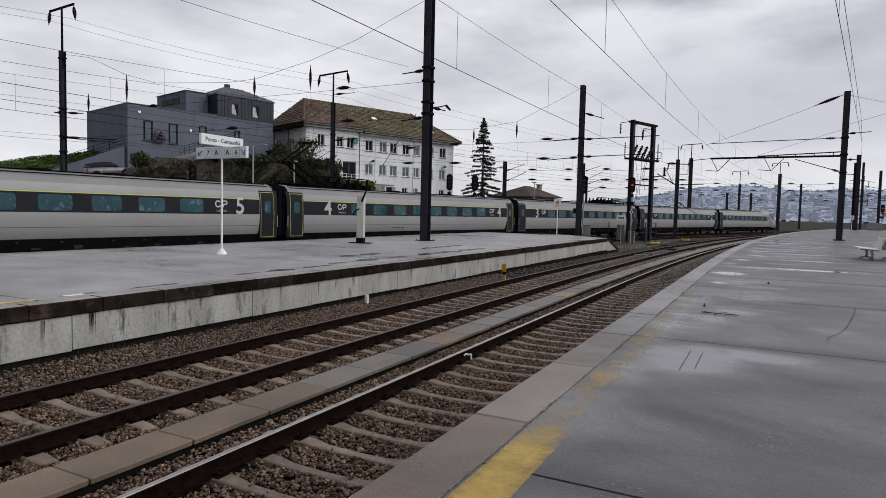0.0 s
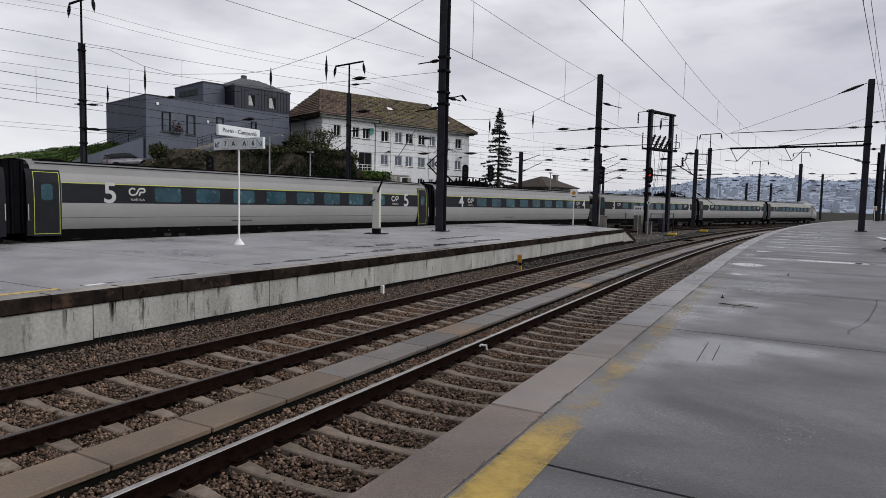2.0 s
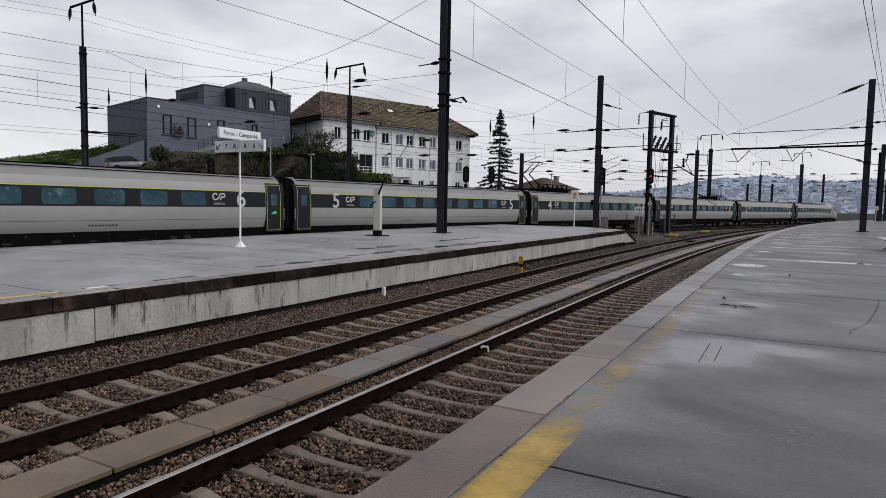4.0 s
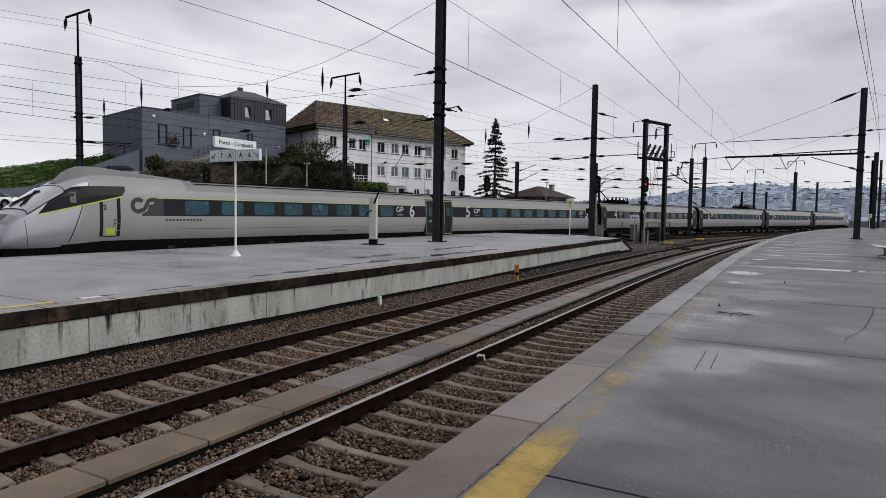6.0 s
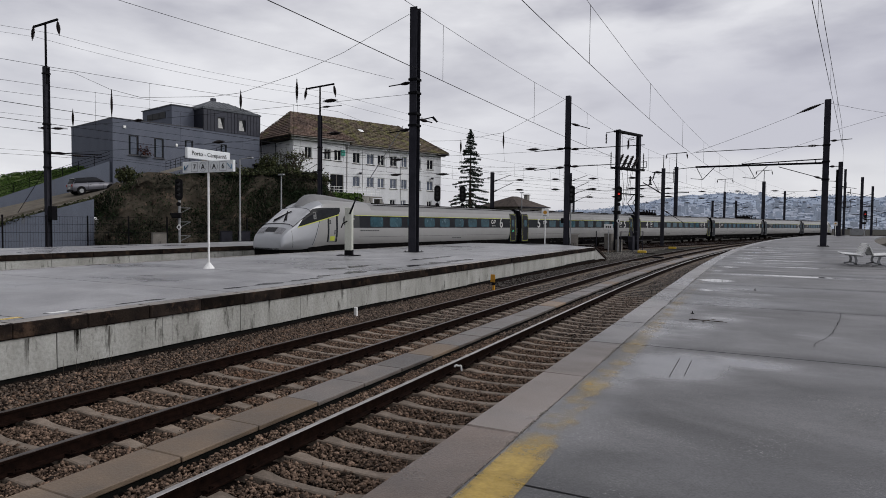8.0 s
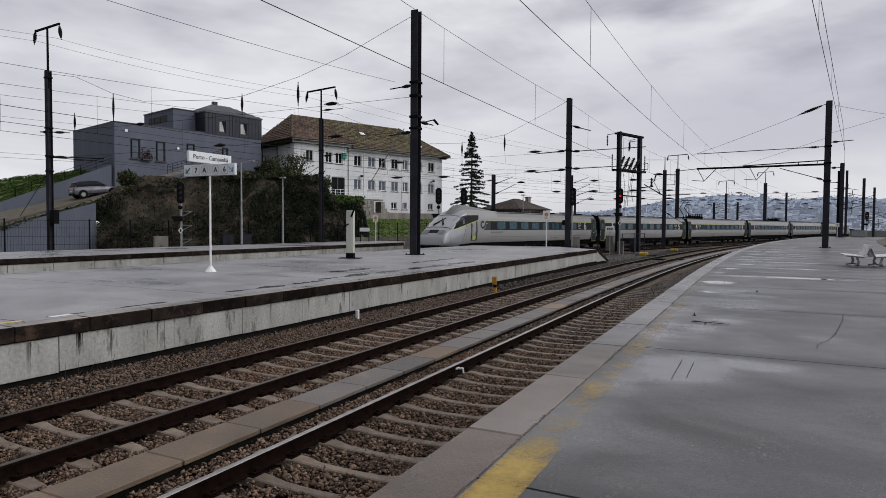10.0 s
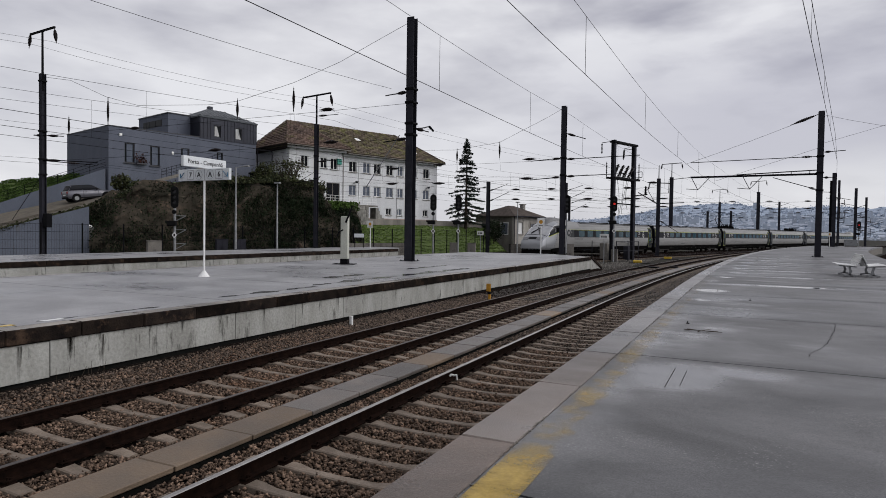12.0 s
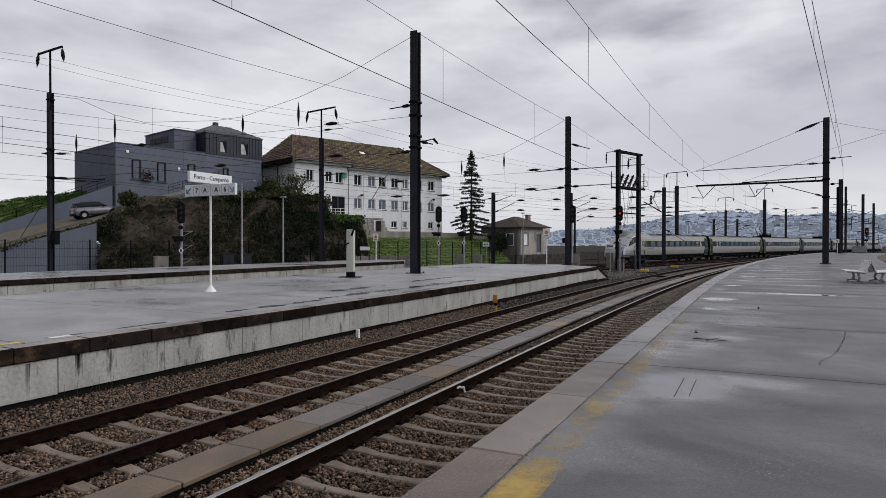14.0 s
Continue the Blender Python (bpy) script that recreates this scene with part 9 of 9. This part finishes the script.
def yellow_film():
    """Worn paint: flakes of yellow with the paving showing between them."""
    m = bpy.data.materials.new("flaking_yellow_line")
    m.use_nodes = True
    nt = m.node_tree
    N, lk = nt.nodes.new, nt.links.new
    p, out = nt.nodes["Principled BSDF"], nt.nodes["Material Output"]
    g = N("ShaderNodeNewGeometry")
    n1, n2 = N("ShaderNodeTexNoise"), N("ShaderNodeTexNoise")
    n1.inputs["Scale"].default_value, n1.inputs["Detail"].default_value = 3.2, 9
    n1.inputs["Roughness"].default_value = 0.75
    n2.inputs["Scale"].default_value, n2.inputs["Detail"].default_value = 60, 3
    for n in (n1, n2):
        lk(g.outputs["Position"], n.inputs["Vector"])
    at = N("ShaderNodeAttribute")
    at.attribute_name = "wear"
    add, mr = N("ShaderNodeMath"), N("ShaderNodeMapRange")
    lk(n1.outputs[0], add.inputs[0])
    lk(at.outputs["Fac"], add.inputs[1])
    add.operation = "SUBTRACT"
    mr.inputs[1].default_value, mr.inputs[2].default_value = -0.14, 0.30
    mr.inputs[4].default_value = 0.9
    lk(add.outputs[0], mr.inputs[0])
    cr = N("ShaderNodeMix")
    cr.data_type = "RGBA"
    cr.inputs[6].default_value, cr.inputs[7].default_value = (0.47, 0.295, 0.010, 1), (0.32, 0.21, 0.03, 1)
    lk(n2.outputs[0], cr.inputs[0])
    lk(cr.outputs[2], p.inputs["Base Color"])
    p.inputs["Roughness"].default_value = 0.28
    tr, mx = N("ShaderNodeBsdfTransparent"), N("ShaderNodeMixShader")
    lk(mr.outputs[0], mx.inputs[0])
    lk(tr.outputs[0], mx.inputs[1])
    lk(p.outputs[0], mx.inputs[2])
    lk(mx.outputs[0], out.inputs[0])
    return m


def make_paint():
    """The yellow safety line behind the edge stones, nearly worn away further on."""
    bm = bmesh.new()
    prev = None
    wear = bm.verts.layers.float.new("wear")
    for s in np.arange(-4, 26, 0.1):
        s = float(s)
        w = float(np.interp(s, (-4, 3.5, 4.0, 4.35, 4.6, 4.9, 5.15, 5.5, 5.9, 6.25, 6.5, 7.6, 8.1, 8.25, 8.5, 9.8, 10.1, 10.6, 12.2, 12.5, 13.0, 26), (0.26, 0.26, 0.30, 0.46, 0.56, 0.47, 0.55, 0.58, 0.56, 0.44, 0.56, 0.58, 0.52, 0.45, 0.56, 0.58, 0.54, 0.58, 0.58, 0.56, 0.60, 0.66)))
        row = []
        for off, extra in ((-1.52, 0.10), (-1.45, 0), (-1.30, 0), (-1.21, 0.16)):
            x, y, z, h = line(off, s, 0.9042)
            v = bm.verts.new((x, y, z))
            v[wear] = w + extra
            row.append(v)
        if prev:
            for i in range(3):
                bm.faces.new((prev[i], prev[i + 1], row[i + 1], row[i]))
        prev = row
    tagged(part("trim_yellow_line", bm, yellow_film()), "worn yellow safety line flaking off the platform", "painted line", kind="structure")


def make_odds():
    m = thing("marker_post", pose(-9.25, 23.3, -0.22), "short orange marker post beside the rail", "marker post")
    bm = bmesh.new()
    box(bm, -0.045, 0.045, -0.035, 0.035, 0.0, 0.66, 0.01)
    part("stake", bm, ORANGE, m)
    bm = bmesh.new()
    box(bm, -0.12, 0.07, -0.048, -0.036, 0.38, 0.68, 0.004)
    part("plate", bm, ORANGE, m)
    bm = bmesh.new()
    box(bm, -0.055, 0.055, -0.042, 0.042, 0.26, 0.37)
    part("band", bm, BLACK, m)
    s = thing("white_stake", pose(-9.72, 14.35, -0.2), "small white painted stake at the platform wall", "stake")
    bm = bmesh.new()
    box(bm, -0.05, 0.05, -0.035, 0.035, 0.0, 0.36, 0.015)
    part("stake", bm, WHITE_PAINT, s)
    c = thing("bond_clamp", pose(-4.66, 10.08, -0.07), "small white cable clamp on the bright rail", "clamp")
    bm = bmesh.new()
    tube(bm, (-0.06, -0.02, 0.0), (-0.04, 0.0, 0.035), 0.018, None, 7)
    tube(bm, (-0.04, 0.0, 0.035), (0.01, 0.01, 0.02), 0.018, None, 7)
    tube(bm, (0.01, 0.01, 0.02), (0.05, 0.02, 0.035), 0.016, None, 7)
    tube(bm, (0.05, 0.02, 0.035), (0.06, 0.03, -0.06), 0.016, None, 7)
    part("cap", bm, WHITE_PAINT, c)
    b = thing("twigs", pose(-0.66, 11.2, 0.905), "fallen wet twigs on the paving", "twigs")
    for p, q in (((-0.30, 0.03), (0.28, -0.06)), ((-0.08, -0.12), (0.10, 0.26)), ((-0.26, 0.10), (-0.10, 0.0)), ((0.05, 0.0), (0.22, 0.05))):
        bm = bmesh.new()
        tube(bm, (*p, 0.010), (*q, 0.014), 0.007, 0.004, 5)
        part("twig", bm, BARK, b)
    for x, y in ((-0.98, 12.1), (0.02, 17.3)):
        st = thing("peg", pose(x, y, 0.9), "small dark steel peg in the paving", "peg", "paving pegs")
        bm = bmesh.new()
        tube(bm, (0, 0, 0), (0, 0, 0.05), 0.010, 0.008, 7)
        part("pin", bm, STEEL_DARK, st)
        bm = bmesh.new()
        tube(bm, (0, 0, 0), (0, 0, 0.012), 0.03, None, 8)
        part("collar", bm, STEEL_DARK, st)
    for x, y in ((-9.7, 62.6), (-8.4, 75.5)):
        p = thing("point_machine", pose(x, y, -0.25, 0, 0, 0), "yellow point machine beside the tracks", "point machine", "point machines")
        bm = bmesh.new()
        box(bm, -0.4, 0.4, -0.22, 0.22, 0.05, 0.28, 0.04)
        part("casing", bm, YELLOW, p)
        bm = bmesh.new()
        box(bm, -0.8, 1.2, -0.2, 0.2, 0.0, 0.05)
        part("bed_plate", bm, STEEL_DARK, p)


def make_track_boards():
    """Concrete boards and steel covers laid between the rails before the gantry."""
    for x, y, w, d, m, label in ((-7.62, 43.6, 0.75, 0.5, CONCRETE, "pale concrete board lying between the rails"), (-7.50, 46.1, 0.70, 0.5, CONCRETE, "pale concrete board lying between the rails"),
                                 (-7.30, 53.7, 1.25, 1.0, STEEL_DARK, "dark steel cover plate over the point rods"), (-5.75, 54.6, 0.8, 1.0, STEEL_DARK, "dark steel cover plate beside the trough")):
        b = thing("track_board", pose(x, y, -0.20, 0, 0, -3.6), label, "cover board", "boards between the rails")
        bm = bmesh.new()
        box(bm, -w / 2, w / 2, -d / 2, d / 2, 0.0, 0.10, 0.015)
        part("slab", bm, m, b)
        bm = bmesh.new()
        for sx in (-1, 1):
            box(bm, sx * w * 0.32 - 0.03, sx * w * 0.32 + 0.03, -d / 2 - 0.02, d / 2 + 0.02, -0.06, -0.001)
        part("bearer", bm, STEEL_DARK, b)


def make_right_side():
    """Tracks beyond the near platform."""
    bm = bmesh.new()
    sweep(bm, [(-3.2, -0.23), (3.4, -0.23)], [line(12.0, s) for s in steps(-10, 200, 5)], closed=False)
    tagged(part("ground_ballast_side", bm, BED), "brown ballast beside the platform", "ballast", kind="structure")
    tr = thing("track_side", Matrix(), "rusty side track beyond the near platform", "railway track", kind="structure")
    for sx in (-1, 1):
        rail("rail", tr, [line(11.6 + sx * 0.869, s) for s in steps(-10, 200, 4)])
    rest = bmesh.new()
    for k in range(180):
        x, y, z, h = line(11.6, 60 + 0.65 * k)
        for v in box(rest, -1.3, 1.3, -0.12, 0.12, -0.35, -0.18):
            v.co = pose(x, y, 0, 0, 0, -math.degrees(h)) @ v.co
    tagged(part("sleepers", rest, SLEEPER, tr), kind="stuff")


def make_marks():
    """Worn marks and standing water on the paving."""
    film = wet_paving("standing_water", (0.014, 0.014, 0.015), (0.010, 0.010, 0.011), 0.9, 0.12, 0.03)
    rng = random.Random(17)
    for x, y0, y1, w in ((-10.60, 6.45, 8.9, 0.12), (-10.93, 10.8, 14.5, 0.24), (-11.2, 14.6, 19.3, 0.46), (-11.1, 19.6, 25.5, 0.50), (-12.6, 17.0, 20.5, 0.34), (-12.9, 23.0, 27.5, 0.42)):
        bm = bmesh.new()
        n = 70
        rim = []
        for k in range(n + 1):
            u = k / n
            y = y0 + (y1 - y0) * u
            h = w * (math.sin(math.pi * u) ** 0.35) * max(0.05, 0.5 + 1.1 * noise.noise(Vector((x, y * 1.5, 0))) + 0.5 * noise.noise(Vector((x, y * 5.5, 4))))
            c = x + 0.16 * noise.noise(Vector((y * 0.9, x, 3))) + 0.05 * noise.noise(Vector((y * 4.0, x, 7)))
            rim.append((bm.verts.new((c - h, y, 0.9044)), bm.verts.new((c + h * 0.6, y, 0.9044))))
        for a, b in zip(rim, rim[1:]):
            bm.faces.new((a[0], a[1], b[1], b[0]))
        tagged(part("puddle", bm, film), "thin dark puddle along the platform edge", "puddle", "puddles")
    bm = bmesh.new()
    box(bm, -10.64, -10.50, 6.52, 6.88, 0.9042, 0.9062)
    tagged(part("trim_white_mark", bm, WHITE_PAINT), "short white painted mark on the platform edge", "painted mark", kind="structure")
    bm = bmesh.new()
    box(bm, -10.60, -10.46, 3.0, 6.05, 0.9042, 0.9062)
    tagged(part("trim_yellow_mark", bm, YELLOW), "worn yellow line on the island platform", "painted line", kind="structure")
    for x, y0, y1 in ((-0.77, 6.87, 7.95), (-0.635, 7.03, 7.87)):
        bm = bmesh.new()
        box(bm, x, x + 0.004, y0, y1, 0.9042, 0.9048)
        tagged(part("trim_saw_cut", bm, WALL_FOOT), "short dark saw cut in the paving", "saw cut", kind="structure")
    g = np.random.default_rng(9)
    along = g.uniform(3.0, 22, 2600)
    along = along[(np.sin(along * 1.7) + np.sin(along * 4.1 + 1) + g.normal(0, 0.6, len(along))) > 0.2]
    side = np.where(along > 20, (along - 20) ** 2 / 1040, 0)
    grit = stones("joint_grit", "pale grit lying in the open joint behind the edge stones", np.stack([-1.548 + side + g.normal(0, 0.011, len(along)), along, np.full(len(along), 0.902)], -1), 0.0055, 6)
    grit.data.materials[0] = surf("pale_grit", (0.26, 0.25, 0.23), (0.10, 0.09, 0.08), 40, 0.8, island=0.5)
    way_ = [(1.41, 13.5), (1.36, 12.9), (1.23, 12.03), (1.06, 10.92), (0.92, 10.33), (0.76, 9.87), (0.72, 9.5)]
    bm = bmesh.new()
    prev = None
    for (xa, ya), (xb, yb) in zip(way_, way_[1:]):
        for k in range(6):
            u = k / 6
            x, y = xa + (xb - xa) * u + 0.03 * noise.noise(Vector((xa * 9, u * 5, 0))), ya + (yb - ya) * u
            w = 0.002 + 0.007 * abs(noise.noise(Vector((x * 6, y * 6, 3))))
            row = [bm.verts.new((x - w, y, 0.9045)), bm.verts.new((x + w, y, 0.9045))]
            if prev:
                bm.faces.new((prev[0], prev[1], row[1], row[0]))
            prev = row
    tagged(part("trim_crack", bm, WALL_FOOT), "ragged dark crack in the paving", "crack", kind="structure")
    # dry weeds at the foot of the whitewashed face
    spots = []
    for c, n in ((6.75, 9), (10.4, 4), (15.2, 6), (22.0, 8)):
        for _ in range(n):
            spots.append((c + rng.gauss(0, 0.22), rng.uniform(0.02, 0.24), rng.gauss(0, 0.10)))
    bm = bmesh.new()
    for y, h, lean in spots:
        tube(bm, (-9.93, y, -0.2), (-9.90 + abs(lean) * 0.3, y + lean, h), 0.005, 0.002, 4)
    tagged(part("dry_weeds", bm, BARK), "thin dry weeds against the platform face", "weeds", kind="stuff")


make_station_sign()
make_pillar()
make_stop_sign(-14.5, 47.0, 0.9, 2.75, "small white board with an orange disc on a post")
make_stop_sign(-31.2, 49.0, 0.9, 2.5, "small white board on a post on the back platform")
make_stop_sign(11.6, 121.0, 0.9, 2.4, "small white board on a post near the far platform end")
make_notice(-33.2, 50.2, 0.9, "white notice board on two dark legs before the grass bank")
make_plate(-29.14, 70.19, -0.2, 2.85, "small white plate on a post before the grass bank")
make_plate(-12.52, 60.72, -0.3, 2.8, "small white plate on a post before the gantry")
make_bench(3.99, 31.25, 0, "white slatted platform bench, back to back with another")
make_bench(4.13, 31.25, 180, "white slatted platform bench facing the side track")
make_lamp(-36.5, 37.7, 0.9, 6.4, True, "slim galvanised lamp post with a short arm")
make_lamp(-35.6, 41.5, 0.9, 5.4, False, "slim galvanised lamp post with a flat lantern")
make_lamp(-28.6, 81.9, -0.3, 6.9, False, "slim lamp post beside the small house")
make_cabinet(-41.2, 34.0, -0.3, 1.0, 0.6, 1.75, 60, DULL_RENDER, "beige steel cabinet at the foot of the cliff")
make_cabinet(-38.9, 38.6, -0.3, 0.9, 0.5, 1.9, 60, STEEL_GREY, "dark grey steel cabinet at the foot of the cliff")
make_cabinet(-38.2, 39.9, -0.3, 0.9, 0.5, 1.9, 60, STEEL_GREY, "dark grey steel cabinet at the foot of the cliff")
make_cabinet(-26.1, 56.1, -0.3, 0.75, 0.5, 1.7, 20, DULL_RENDER, "beige steel cabinet beside a signal")
make_cabinet(-24.5, 56.8, -0.3, 0.8, 0.5, 1.7, 20, DULL_RENDER, "beige steel cabinet beside a signal")
make_cabinet(-13.3, 51.2, -0.3, 0.6, 0.5, 1.9, 15, DULL_RENDER, "beige cabinet behind the island platform end")
make_cabinet(16.0, 133.0, 0.9, 1.9, 1.0, 1.2, 0, GALV, "low grey cabinet on the far platform")
make_paint()
make_marks()
make_odds()
make_track_boards()
make_right_side()


def motions():
    for k, car in enumerate(COACHES):
        walk(car, [(t / 2, coach_pose(k, t / 2)) for t in range(29)])


motions()
